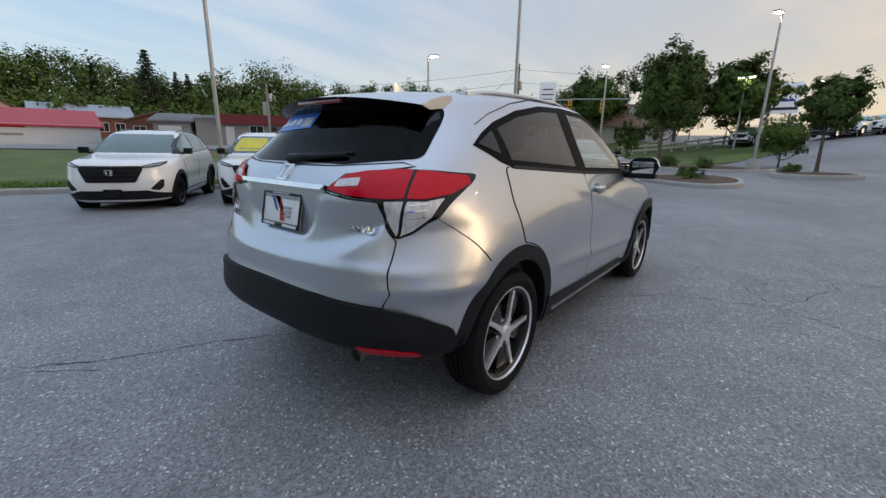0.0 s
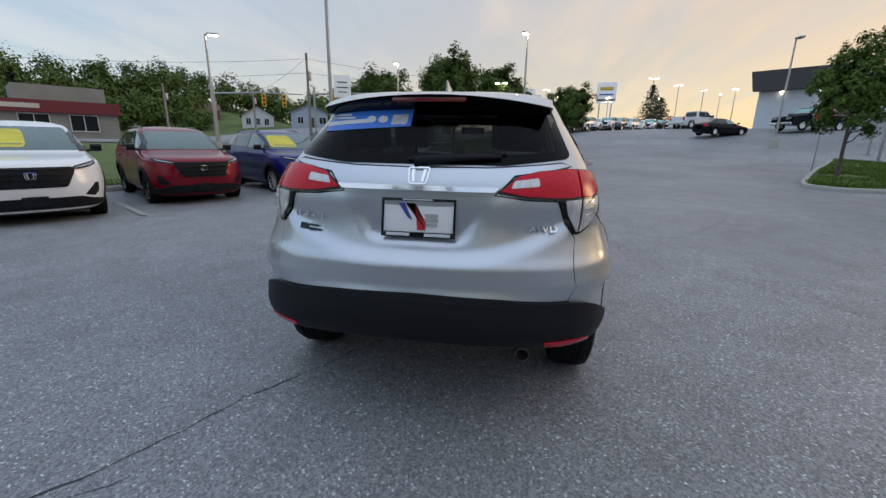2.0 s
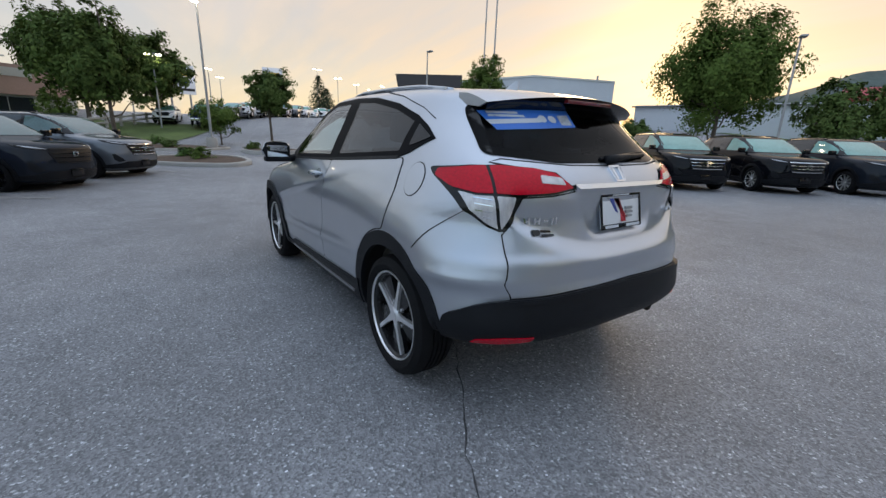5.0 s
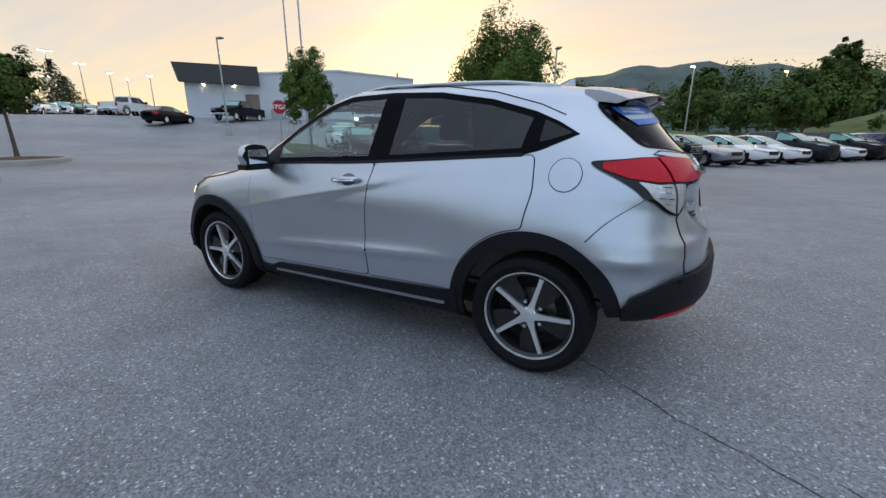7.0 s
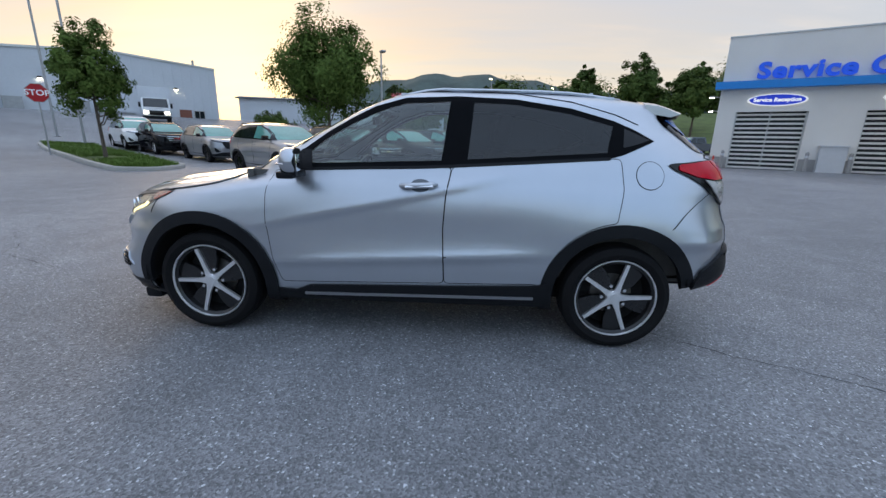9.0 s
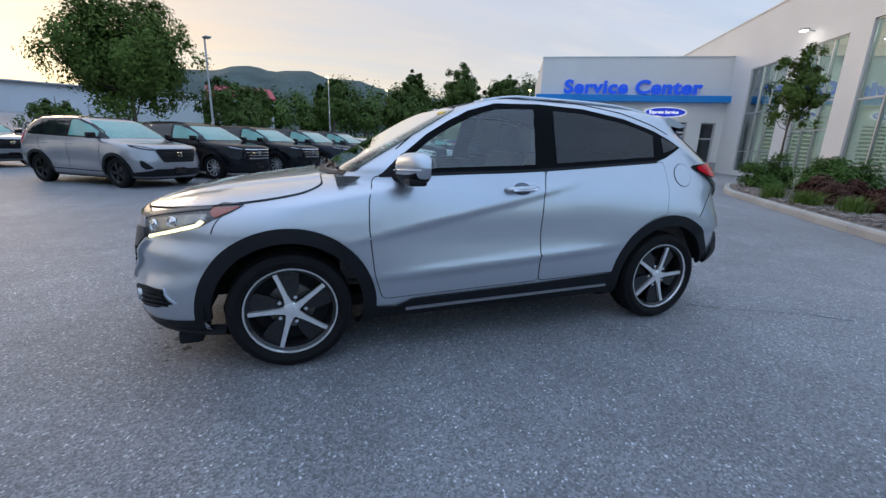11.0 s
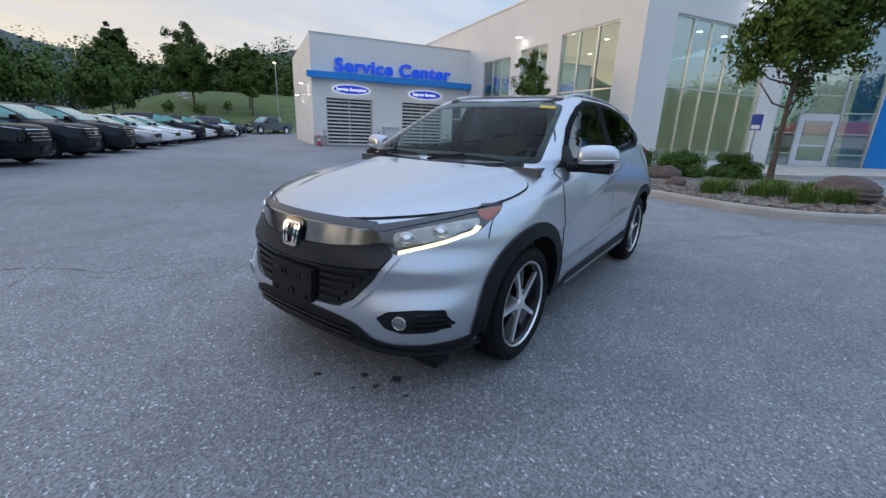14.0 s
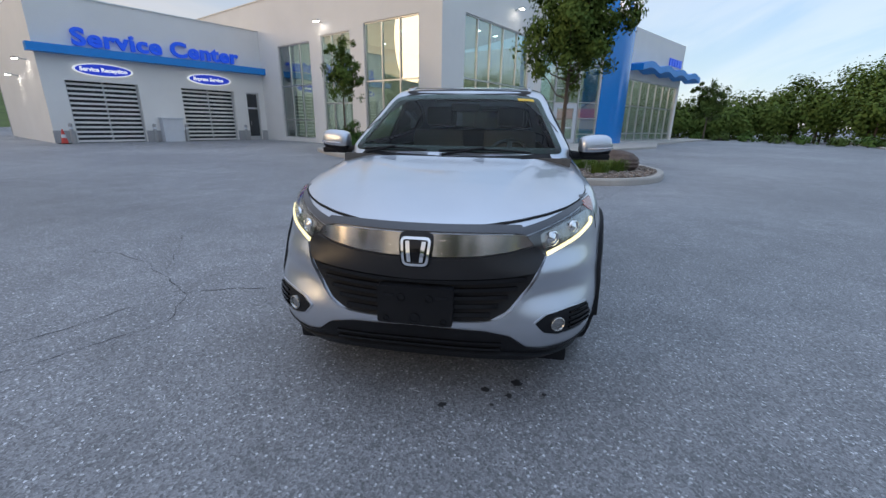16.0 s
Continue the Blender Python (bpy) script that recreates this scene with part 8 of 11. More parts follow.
def light_pole(x, y, h, toward, face, label, heads=1, base=True, r=0.075, group="car park lights"):
    """A square-shouldered car park light on a concrete foot."""
    z = level(x, y)
    lp = thing("street_lamp", label, "street lamp", at=Matrix.Translation((x, y, z)), group=group)
    if base:
        bm = bmesh.new()
        lathe(bm, [(0.0, -0.1), (0.30, -0.1), (0.30, 0.62), (0.27, 0.68), (0.0, 0.68)], axis="z", n=20)
        part("concrete_foot", bm, M_CONC, lp)
    z0 = 0.68 if base else 0.0
    bm = bmesh.new()
    box(bm, -0.14, -0.14, z0, 0.14, 0.14, z0 + 0.05, 0.01)
    part("base_plate", bm, M_STEEL, lp)
    bm = bmesh.new()
    cyl(bm, (0, 0, z0 + 0.05), (0, 0, h), r, r * 0.72, n=12)
    part("pole", bm, M_STEEL, lp)
    for k in range(heads):
        a = radians(toward) + (math.pi * k if heads == 2 else 0)
        d = Vector((math.cos(a), math.sin(a), 0))
        hd = new("lamp_head")
        hd.parent = lp
        rot = Matrix.Translation((0, 0, h)) @ Matrix.Rotation(a, 4, "Z")
        bm = bmesh.new()
        tube(bm, [rot @ Vector((0, 0, -0.08)), rot @ Vector((0.15, 0, 0.0))], 0.035, 6)
        part("bracket", bm, M_STEEL, hd)
        bm = bmesh.new()
        box(bm, 0.10, -0.17, -0.03, 0.68, 0.17, 0.07, 0.03, rot)
        part("housing", bm, M_STEEL, hd)
        bm = bmesh.new()
        box(bm, 0.16, -0.14, -0.055, 0.64, 0.14, -0.028, 0.008, rot)
        part("lit_lens", bm, face, hd)
    return lp


def make_lot():
    # planted bed by the showroom, bed by the used row, beds at the far aisle
    island("island_front", [(-14.6, -8.6), (-11.4, -6.3), (-7.95, -1.75), (-6.4, 0.5), (-5.75, 1.75), (-5.85, 2.9), (-6.6, 3.9), (-8.3, 4.65), (-10.4, 4.55), (-12.8, 3.4), (-14.2, 1.2), (-17.6, -5.2)],
           "planted bed with stone mulch inside a cast concrete kerb", mat("stone_mulch", (0.20, 0.165, 0.14), 0.95, vary=0.5, scale=9, fine=60, bump=1.0, bump_scale=45))
    island("island_tree", [(11.5, -9.7), (10.3, -10.2), (10.4, -12.0), (14.5, -15.2), (21.5, -20.0), (23.9, -18.6), (18.4, -14.4), (14.0, -11.3)], "grass island with a young tree inside a concrete kerb", M_GRASS)
    island("island_end", [(13.5, 1.2), (12.6, -0.2), (13.6, -1.15), (15.6, -1.0), (17.2, 0.3), (16.8, 2.2), (15, 2.6)], "mulched island at the end of the new car row", M_MULCH)
    island("island_far", [(18.2, -1.9), (18.0, -3.6), (19.2, -4.7), (21.4, -4.4), (21.8, -2.6), (20.4, -1.6)], "mulched island with a young tree inside a concrete kerb", M_MULCH)
    island("island_lamp", [(22.5, 2.2), (22.6, -0.2), (24.8, -2.0), (27.0, -1.8), (30.0, 1.6), (30.0, 6.0), (24.5, 5.0)], "long bed with shrubs and a light pole", M_MULCH)
    sheet("grass_verge", [rowp(-90, 0.18), rowp(17, 0.18), rowp(17, 22), rowp(-90, 22)], 0.10, M_GRASS, "mown grass verge between the car park and the road", "grass", 30)
    sheet("grass_corner", [rowp(17, 4), rowp(46, 4), rowp(46, 22), rowp(17, 22)], 0.06, M_GRASS, "mown grass at the road corner", "grass", 16)
    straight_kerb("kerb_verge", rowp(-60, 0.0), rowp(17, 0.0), "cast concrete kerb along the grass verge")
    sheet("road", [rowp(-160, 24), rowp(160, 24), rowp(160, 35), rowp(-160, 35)], 0.06, mat("road_asphalt", (0.22, 0.22, 0.22), 0.85, vary=0.15, scale=0.8, fine=40), "pale worn asphalt road", "road", 30)
    sheet("lawn", [(40, -62), (-95, -30), (-150, -160), (20, -160)], 0.05, M_GRASS, "rising mown lawn beyond the used cars", "lawn", 30)
    # stall lines
    for k in range(8):
        b = (-2.22 + 2.33 * k, 8.38 - 1.23 * k)
        a = (b[0] + 0.574 * 4.7, b[1] + 0.819 * 4.7)
        d = Vector((0.819, -0.574)) * 0.05
        bm = bmesh.new()
        n = 6
        prev = None
        for i in range(n + 1):
            x, y = a[0] + (b[0] - a[0]) * i / n, a[1] + (b[1] - a[1]) * i / n
            row = [bm.verts.new((x - d.x, y - d.y, level(x, y) + 0.006)), bm.verts.new((x + d.x, y + d.y, level(x, y) + 0.006))]
            if prev:
                bm.faces.new([prev[0], prev[1], row[1], row[0]])
            prev = row
        ob = part("stall_line", bm, M_LINE, smooth=False)
        tagged(ob, "worn white parking stall line on asphalt", "road marking", "stall lines", "structure")
    # light poles
    light_pole(3.9, 14.0, 9.6, -110, M_LAMPOFF, "tall grey steel light pole on a concrete foot")
    light_pole(18.85, 16.93, 6.6, -60, M_LAMPW, "lit car park light on a grey pole")
    light_pole(27.98, 8.37, 6.6, 180, M_LAMPW, "lit car park light on a grey pole")
    light_pole(24.81, -0.9, 7.7, 160, M_LAMPW, "lit car park light on a concrete foot")
    light_pole(30.1, -18.85, 7.1, 180, M_LAMPOFF, "unlit floodlight on a slim pole")
    light_pole(6.4, -28.4, 7.2, 120, M_LAMPOFF, "grey light pole behind the used cars")
    light_pole(-2.3, -46.2, 7.9, 70, M_LAMPY, "yellow-lit street light behind the used cars")
    light_pole(-12.1, -62.35, 8.2, 60, M_LAMPY, "yellow-lit street light on the lawn edge")
    light_pole(-33.5, -56.8, 8.2, 50, M_LAMPY, "yellow-lit street light beside the lawn")
    light_pole(21.4, -19.1, 12.0, 200, M_LAMPW, "tall slim floodlight mast", base=False, r=0.07)
    light_pole(25.6, -21.6, 15.0, 200, M_LAMPOFF, "very tall slim mast by the white building", base=False, r=0.07)
    light_pole(12.2, 6.7, 10.5, -100, M_LAMPOFF, "tall grey pole carrying a camera bracket")
    for x, y, z in ((41.3, 1.2, 7.2), (56.3, -4.4, 8.3), (63.7, -19.9, 10.7), (72.2, -26.3, 10.8), (80.3, -33.3, 11.0), (88.5, -39.6, 11.2), (69.1, -15.0, 8.6), (50.0, 6.0, 7.0), (60.0, 3.5, 7.5), (76.0, -8.0, 9.5), (95.0, -30.0, 11.0), (66.0, -32.0, 9.5)):
        light_pole(x, y, z - level(x, y), 90 + 17 * x, M_LAMPW, "twin-headed lit floodlight in the upper lot", heads=2, base=False, group="upper lot lights")


make_lot()


def make_walkway():
    """Raised concrete walk along the showroom, cast in slabs."""
    e0 = bp(20.8, 15.6, 0)
    near = [Vector(p) for p in ((-15.9, 1.9, 0), (-16.5, 3.15, 0), (-18.4, 4.45, 0), (-21.3, 7.0, 0), (-24.3, 9.5, 0), (-30.6, 11.6, 0), (-38.0, 16.3, 0), (-47.7, 22.4, 0))]
    far = [Vector((-17.9, -0.9, 0)), Vector((e0.x + 0.6, e0.y + 0.5, 0)), e0 * 0.8 + Vector((-27.5, 6.3, 0)) * 0.2, e0 * 0.45 + Vector((-27.5, 6.3, 0)) * 0.55, Vector((-27.2, 6.5, 0)), Vector((-31.3, 9.0, 0)), Vector((-39.5, 14.0, 0)), Vector((-49.0, 20.0, 0))]
    walk_way = tagged(new("pavement"), "raised pale concrete walk along the showroom front", "pavement", kind="structure")
    slabs = []
    for k in range(len(near) - 1):
        m = max(1, round((near[k + 1] - near[k]).length / 1.7))
        for i in range(m):
            a, b = i / m, (i + 1) / m
            slabs.append((near[k].lerp(near[k + 1], a), near[k].lerp(near[k + 1], b), far[k].lerp(far[k + 1], b), far[k].lerp(far[k + 1], a)))
    for p, q, r, s in slabs:
        c = (p + q + r + s) / 4
        ring = [v + (c - v).normalized() * 0.008 for v in (p, q, r, s)]
        bm = bmesh.new()
        prism(bm, [(v.x, v.y) for v in ring], -0.05, 0.13, lambda a, b, h: (a, b, level(a, b) + h))
        bmesh.ops.bevel(bm, geom=[e for e in bm.edges if all(v.co.z > level(v.co.x, v.co.y) + 0.1 for v in e.verts)], offset=0.02, segments=2, affect="EDGES")
        part("concrete_slab", bm, M_CONC, walk_way, smooth=False)


make_walkway()

# ---------------------------------------------------------------- trees and shrubs
def leaf_cloud(centres, sigma, counts, size, rng, middle=None, upward=0.35, narrow=0.55, jitter=0.8):
    """Leaves as small folded quads scattered round clump centres, turned outwards from the middle."""
    pts = np.repeat(centres, counts, axis=0)
    sg = np.repeat(sigma, counts, axis=0)
    n = len(pts)
    d = rng.normal(size=(n, 3))
    d /= np.maximum(np.linalg.norm(d, axis=1, keepdims=True), 1e-6)
    pts = pts + d * sg * (rng.random((n, 1)) ** 0.6) * 1.45
    mid = np.repeat(middle, counts, axis=0) if middle is not None and len(middle) == len(centres) else (middle if middle is not None else pts.mean(0))
    out = pts - mid
    out /= np.maximum(np.linalg.norm(out, axis=1, keepdims=True), 1e-6)
    nrm = out + d * 0.5 + rng.normal(size=(n, 3)) * jitter * 0.6 + np.array([0, 0, upward])
    nrm /= np.maximum(np.linalg.norm(nrm, axis=1, keepdims=True), 1e-6)
    a = np.cross(nrm, rng.normal(size=(n, 3)))
    a /= np.maximum(np.linalg.norm(a, axis=1, keepdims=True), 1e-6)
    b = np.cross(nrm, a)
    s = size * (0.6 + 0.8 * rng.random((n, 1)))
    v = np.empty((n, 4, 3))
    v[:, 0] = pts - a * s * 0.5
    v[:, 1] = pts + b * s * narrow * 0.5 + nrm * s * 0.12
    v[:, 2] = pts + a * s * 0.5 - nrm * s * 0.08
    v[:, 3] = pts - b * s * narrow * 0.5 + nrm * s * 0.12
    return v.reshape(-1, 3)


def quads_mesh(name, verts, material):
    me = bpy.data.meshes.new(name)
    n = len(verts) // 4
    me.vertices.add(4 * n), me.loops.add(4 * n), me.polygons.add(n)
    me.vertices.foreach_set("co", np.asarray(verts, np.float32).ravel())
    me.loops.foreach_set("vertex_index", np.arange(4 * n, dtype=np.int32))
    me.polygons.foreach_set("loop_start", np.arange(0, 4 * n, 4, dtype=np.int32))
    me.update(calc_edges=True)
    me.materials.append(material)
    return me


def make_tree(x, y, h, width, crown_from, leaves, seed, label, material=None, leaf=0.15, trunk=0.07, lean=(0.0, 0.0), clumps=70, shape=0.0, z=None, group=""):
    """A broad-leaved tree: tapered trunk, forked limbs and a ragged crown."""
    rng = np.random.default_rng(seed)
    leaves, leaf, clumps = int(leaves * 2.2), leaf * 0.72, int(clumps * 2.4)
    z = level(x, y) if z is None else z
    tr = thing("tree", label, "tree", at=Matrix.Translation((x, y, z - 0.05)), group=group)
    bm = bmesh.new()
    top = Vector((lean[0], lean[1], h * 0.9))
    line, rad = [], []
    for k in range(9):
        t = k / 8
        line.append(Vector((lean[0] * t + 0.02 * h * math.sin(3.1 * t + seed) * t, lean[1] * t + 0.015 * h * math.cos(4.3 * t + seed) * t, h * 0.9 * t)))
        rad.append(trunk * (1.25 if k == 0 else 1.0 - 0.86 * t))
    tube(bm, line, rad, 10)
    ch = h - crown_from
    cen = np.array([lean[0] * 0.7, lean[1] * 0.7, crown_from + ch * 0.46])
    d = rng.normal(size=(clumps, 3))
    d /= np.linalg.norm(d, axis=1, keepdims=True)
    rr = rng.random((clumps, 1)) ** 0.42
    lump = 0.80 + 0.32 * np.sin(3.0 * d[:, :1] * 2 + seed) * np.cos(4.0 * d[:, 1:2] + seed * 2.0)
    u = d * rr * lump
    wz = np.where(u[:, 2:] > 0, 1.08, 0.92)
    taper = 1.0 - shape * np.clip(u[:, 2:], -0.3, 1)
    cl = cen + np.concatenate([u[:, :2] * width / 2 * 0.86 * taper, u[:, 2:] * ch / 2 * 0.92 * wz], axis=1)
    sg = width * (0.034 + 0.042 * rng.random((clumps, 1)))
    cnt = np.maximum(4, (leaves / clumps * (0.5 + rng.random(clumps)))).astype(int)
    # limbs reach to the outer clumps
    for i in rng.permutation(clumps)[: min(40, clumps)]:
        q = Vector(cl[i])
        t = min(max((q.z - 0.25 * (q - Vector((0, 0, q.z))).length - 0.1 * ch) / (h * 0.9), crown_from * 0.85 / (h * 0.9)), 0.92)
        k = t * 8
        k0 = min(int(k), 7)
        p = line[k0].lerp(line[k0 + 1], k - k0)
        r0 = trunk * (1.0 - 0.86 * t) * 0.55
        tube(bm, [p, p.lerp(q, 0.35) + Vector((0, 0, -0.03 * ch)), p.lerp(q, 0.7) + Vector((0, 0, 0.01 * ch)), q], [r0, r0 * 0.75, r0 * 0.45, r0 * 0.15], 5, cap=False)
    part("trunk", bm, M_BARK, tr)
    me = quads_mesh("crown", leaf_cloud(cl, sg, cnt, leaf, rng, cen), material or M_LEAF)
    cr = new("crown", me)
    cr.parent = tr
    return tr


def make_conifer(x, y, h, width, seed, label, z=None, leaves=2600, leaf=0.5, droop=0.12):
    rng = np.random.default_rng(seed)
    z = level(x, y) if z is None else z
    tr = thing("conifer", label, "tree", at=Matrix.Translation((x, y, z)))
    bm = bmesh.new()
    cyl(bm, (0, 0, -0.3), (0, 0, h * 0.97), 0.02 * h, 0.02, 9)
    cl, sg = [], []
    for k in range(26):
        t = 0.10 + 0.88 * k / 25
        rad = width / 2 * (1 - t) ** 0.75 * (0.75 + 0.4 * rng.random())
        m = int(5 + 5 * (1 - t))
        for i in range(m):
            a = 6.283 * (i + rng.random() * 0.7) / m + k
            L = rad * (0.7 + 0.45 * rng.random())
            tip = Vector((L * math.cos(a), L * math.sin(a), h * t - droop * L))
            if i % 2 == 0:
                tube(bm, [Vector((0, 0, h * t)), tip], [0.006 * h * (1 - t) + 0.01, 0.01], 4, cap=False)
            for f in (0.35, 0.65, 0.92):
                cl.append(Vector((0, 0, h * t)).lerp(tip, f))
                sg.append(0.05 * width * (0.6 + 0.5 * (1 - t)))
    part("trunk", bm, M_BARK, tr)
    cl = np.array([tuple(c) for c in cl])
    cnt = np.full(len(cl), max(3, leaves // len(cl)))
    cr = new("crown", quads_mesh("crown", leaf_cloud(cl, np.array(sg)[:, None] * np.array([[1, 1, 0.5]]), cnt, leaf, rng, np.array([0, 0, h * 0.3]), narrow=0.35), M_CONIF))
    cr.parent = tr
    return tr


def make_shrub(x, y, w, h, seed, label, material, leaves=900, leaf=0.09, narrow=0.4, z=None, spiky=False, category="shrub"):
    """A low bush: short stems under a lumpy head of leaves."""
    rng = np.random.default_rng(seed)
    z = (level(x, y) + 0.13) if z is None else z
    sh = thing("shrub", label, category, at=Matrix.Translation((x, y, z)))
    n = 26
    d = rng.normal(size=(n, 3))
    d[:, 2] = np.abs(d[:, 2])
    d /= np.linalg.norm(d, axis=1, keepdims=True)
    rr = 0.45 + 0.55 * rng.random((n, 1))
    cl = d * rr * np.array([[w * 0.42, w * 0.42, h * 0.78]]) + np.array([[0, 0, h * 0.06]])
    if spiky:
        cl[:, 2] *= 0.75 + 0.5 * rng.random(n)
    bm = bmesh.new()
    for c in cl[:14]:
        tube(bm, [(0.04 * c[0], 0.04 * c[1], -0.08), (c[0] * 0.5, c[1] * 0.5, c[2] * 0.55), tuple(c)], [0.016, 0.011, 0.005], 4, cap=False)
    part("stems", bm, M_BARK, sh)
    sg = np.full((n, 1), 0.13 * (w + h) / 2) * np.array([[1.0, 1.0, 0.8]])
    v = leaf_cloud(cl, sg, np.full(n, leaves // n), leaf, rng, np.array([0, 0, -0.1]), upward=0.5, narrow=narrow)
    v[:, 2] = np.maximum(v[:, 2], -0.05)
    lv = new("foliage", quads_mesh("foliage", v, material))
    lv.parent = sh
    return sh


def blades(name, spots, h, label, material, seed, per=26, spread=0.12, w=0.008):
    """Grass tufts: bent tapering blades round each spot."""
    rng = np.random.default_rng(seed)
    sp = np.repeat(np.asarray(spots, float), per, axis=0)
    n = len(sp)
    a = rng.random(n) * 6.283
    r = spread * np.sqrt(rng.random(n))
    base = sp + np.stack([r * np.cos(a), r * np.sin(a), np.zeros(n)], 1)
    hh = h * (0.55 + 0.7 * rng.random(n))
    b = a + rng.normal(size=n) * 0.8
    bend = hh * (0.2 + 0.6 * rng.random(n))
    dx = np.stack([np.cos(b), np.sin(b), np.zeros(n)], 1)
    sd = np.stack([-np.sin(b), np.cos(b), np.zeros(n)], 1) * w
    up = np.array([[0, 0, 1.0]])
    mid = base + dx * (bend * 0.35)[:, None] + up * (hh * 0.65)[:, None]
    tip = base + dx * bend[:, None] + up * hh[:, None]
    v = np.empty((n, 8, 3))
    v[:, 0], v[:, 1], v[:, 2], v[:, 3] = base - sd, base + sd, mid + sd * 0.8, mid - sd * 0.8
    v[:, 4], v[:, 5], v[:, 6], v[:, 7] = mid - sd * 0.8, mid + sd * 0.8, tip + sd * 0.15, tip - sd * 0.15
    return tagged(new(name, quads_mesh(name, v.reshape(-1, 3), material)), label, "grass", kind="stuff")


def stones(name, spots, size, label, material, seed):
    """Loose stones: eight-cornered lumps, each with its own shape."""
    rng = np.random.default_rng(seed)
    sp = np.asarray(spots, float)
    n = len(sp)
    cube = np.array([(sx, sy, sz) for sx in (-1, 1) for sy in (-1, 1) for sz in (-1, 1)], float)
    sc = size * (0.4 + 0.9 * rng.random((n, 1, 1))) * np.array([[[0.6, 0.45, 0.3]]])
    v = cube[None] * sc * (0.7 + 0.5 * rng.random((n, 8, 3)))
    a = rng.random(n) * 6.283
    c, s = np.cos(a)[:, None], np.sin(a)[:, None]
    x, y = v[:, :, 0] * c - v[:, :, 1] * s, v[:, :, 0] * s + v[:, :, 1] * c
    v = np.stack([x, y, v[:, :, 2]], 2) + sp[:, None, :]
    fc = np.array([(0, 1, 3, 2), (4, 6, 7, 5), (0, 4, 5, 1), (2, 3, 7, 6), (0, 2, 6, 4), (1, 5, 7, 3)])
    me = bpy.data.meshes.new(name)
    me.from_pydata(v.reshape(-1, 3).tolist(), [], (fc[None] + 8 * np.arange(n)[:, None, None]).reshape(-1, 4).tolist())
    me.materials.append(material)
    return tagged(new(name, me), label, "stones", kind="stuff")


def boulder(x, y, w, d, h, seed, label, material, turn=0.0):
    rng = np.random.default_rng(seed)
    bm = bmesh.new()
    bmesh.ops.create_icosphere(bm, subdivisions=4, radius=1.0)
    planes = rng.normal(size=(26, 3))
    planes /= np.linalg.norm(planes, axis=1, keepdims=True)
    lim = 0.74 + 0.2 * rng.random(26)
    for v in bm.verts:
        p = np.array(v.co)
        k = min(1.0, min(l / max(q, 1e-3) for q, l in zip(planes @ p, lim)))
        p = p * k * (1 + 0.025 * math.sin(9 * p[0] + seed) * math.sin(11 * p[1]) + 0.02 * math.sin(23 * p[2] + 5 * p[0]))
        v.co = (p[0] * w / 1.6, p[1] * d / 1.6, p[2] * h * 0.72 + h * 0.36)
    ob = part("boulder", bm, material, smooth="auto", angle=0.35)
    ob.matrix_basis = Matrix.Translation((x, y, level(x, y) + 0.12)) @ Matrix.Rotation(turn, 4, "Z")
    return tagged(ob, label, "rock")


def hill(x, y):
    """Wooded hill across the road."""
    d = math.hypot(x, y)
    a = math.degrees(math.atan2(y, x))
    return level(x, y) + 11.0 * smooth(78, 165, d) * smooth(20, 45, a) * (1 - smooth(95, 140, a))


def skyline(keys, a):
    for (a0, e0), (a1, e1) in zip(keys, keys[1:]):
        if a0 <= a <= a1:
            t = (a - a0) / (a1 - a0)
            return e0 + (e1 - e0) * t
    return keys[0][1] if a < keys[0][0] else keys[-1][1]


def woods(name, keys, tiers, seed, label, material, floor, spacing=6.0, leaf=0.62, per=840, eye=(0, 0), vary=0.16):
    """Far trees crowding a slope, each a lumpy crown of leaf sprays over a trunk; keys give the skyline."""
    rng = np.random.default_rng(seed)
    rnd = random.Random(seed)
    cl, sg, cnt, mid = [], [], [], []
    bm = bmesh.new()
    a0, a1 = keys[0][0], keys[-1][0]
    for dist, frac in tiers:
        a = a0 + rnd.random() * 2
        while a < a1:
            d = dist * (0.94 + 0.12 * rnd.random())
            x, y = eye[0] + d * math.cos(radians(a)), eye[1] + d * math.sin(radians(a))
            top = 1.3 + d * math.tan(radians(skyline(keys, a) * frac)) * (1 - vary + 1.4 * vary * rnd.random())
            zb = floor(x, y)
            hh = max(top - zb, 3.0)
            r = min(max(0.34 * hh, spacing * 0.62), spacing * 1.05) * (0.85 + 0.4 * rnd.random())
            zc, rz = zb + hh * 0.54, hh * 0.50
            cyl(bm, (x, y, zb - 0.5), (x, y, zc), 0.03 * hh, 0.012 * hh, 5, caps=False)
            m = 12
            dd = rng.normal(size=(m, 3))
            dd /= np.linalg.norm(dd, axis=1, keepdims=True)
            c = np.array([[x, y, zc]]) + dd * (0.50 + 0.35 * rng.random((m, 1))) * np.array([[r, r, rz]])
            cl.append(c), sg.append(np.full((m, 1), r * 0.42)), cnt.append(np.full(m, per // m)), mid.append(np.repeat([[x, y, zc]], m, axis=0))
            a += math.degrees(spacing / d) * (0.7 + 0.6 * rnd.random())
    cl, sg, cnt, mid = (np.concatenate(q) for q in (cl, sg, cnt, mid))
    wd = tagged(new(name), label, "trees", kind="stuff")
    part("trunks", bm, M_BARK, wd)
    lv = new("leaves", quads_mesh("leaves", leaf_cloud(cl, sg, cnt, leaf, rng, mid, narrow=0.8, jitter=0.7), material))
    lv.parent = wd
    tagged(lv, kind="stuff"), tagged(wd.children[0], kind="stuff")
    return wd


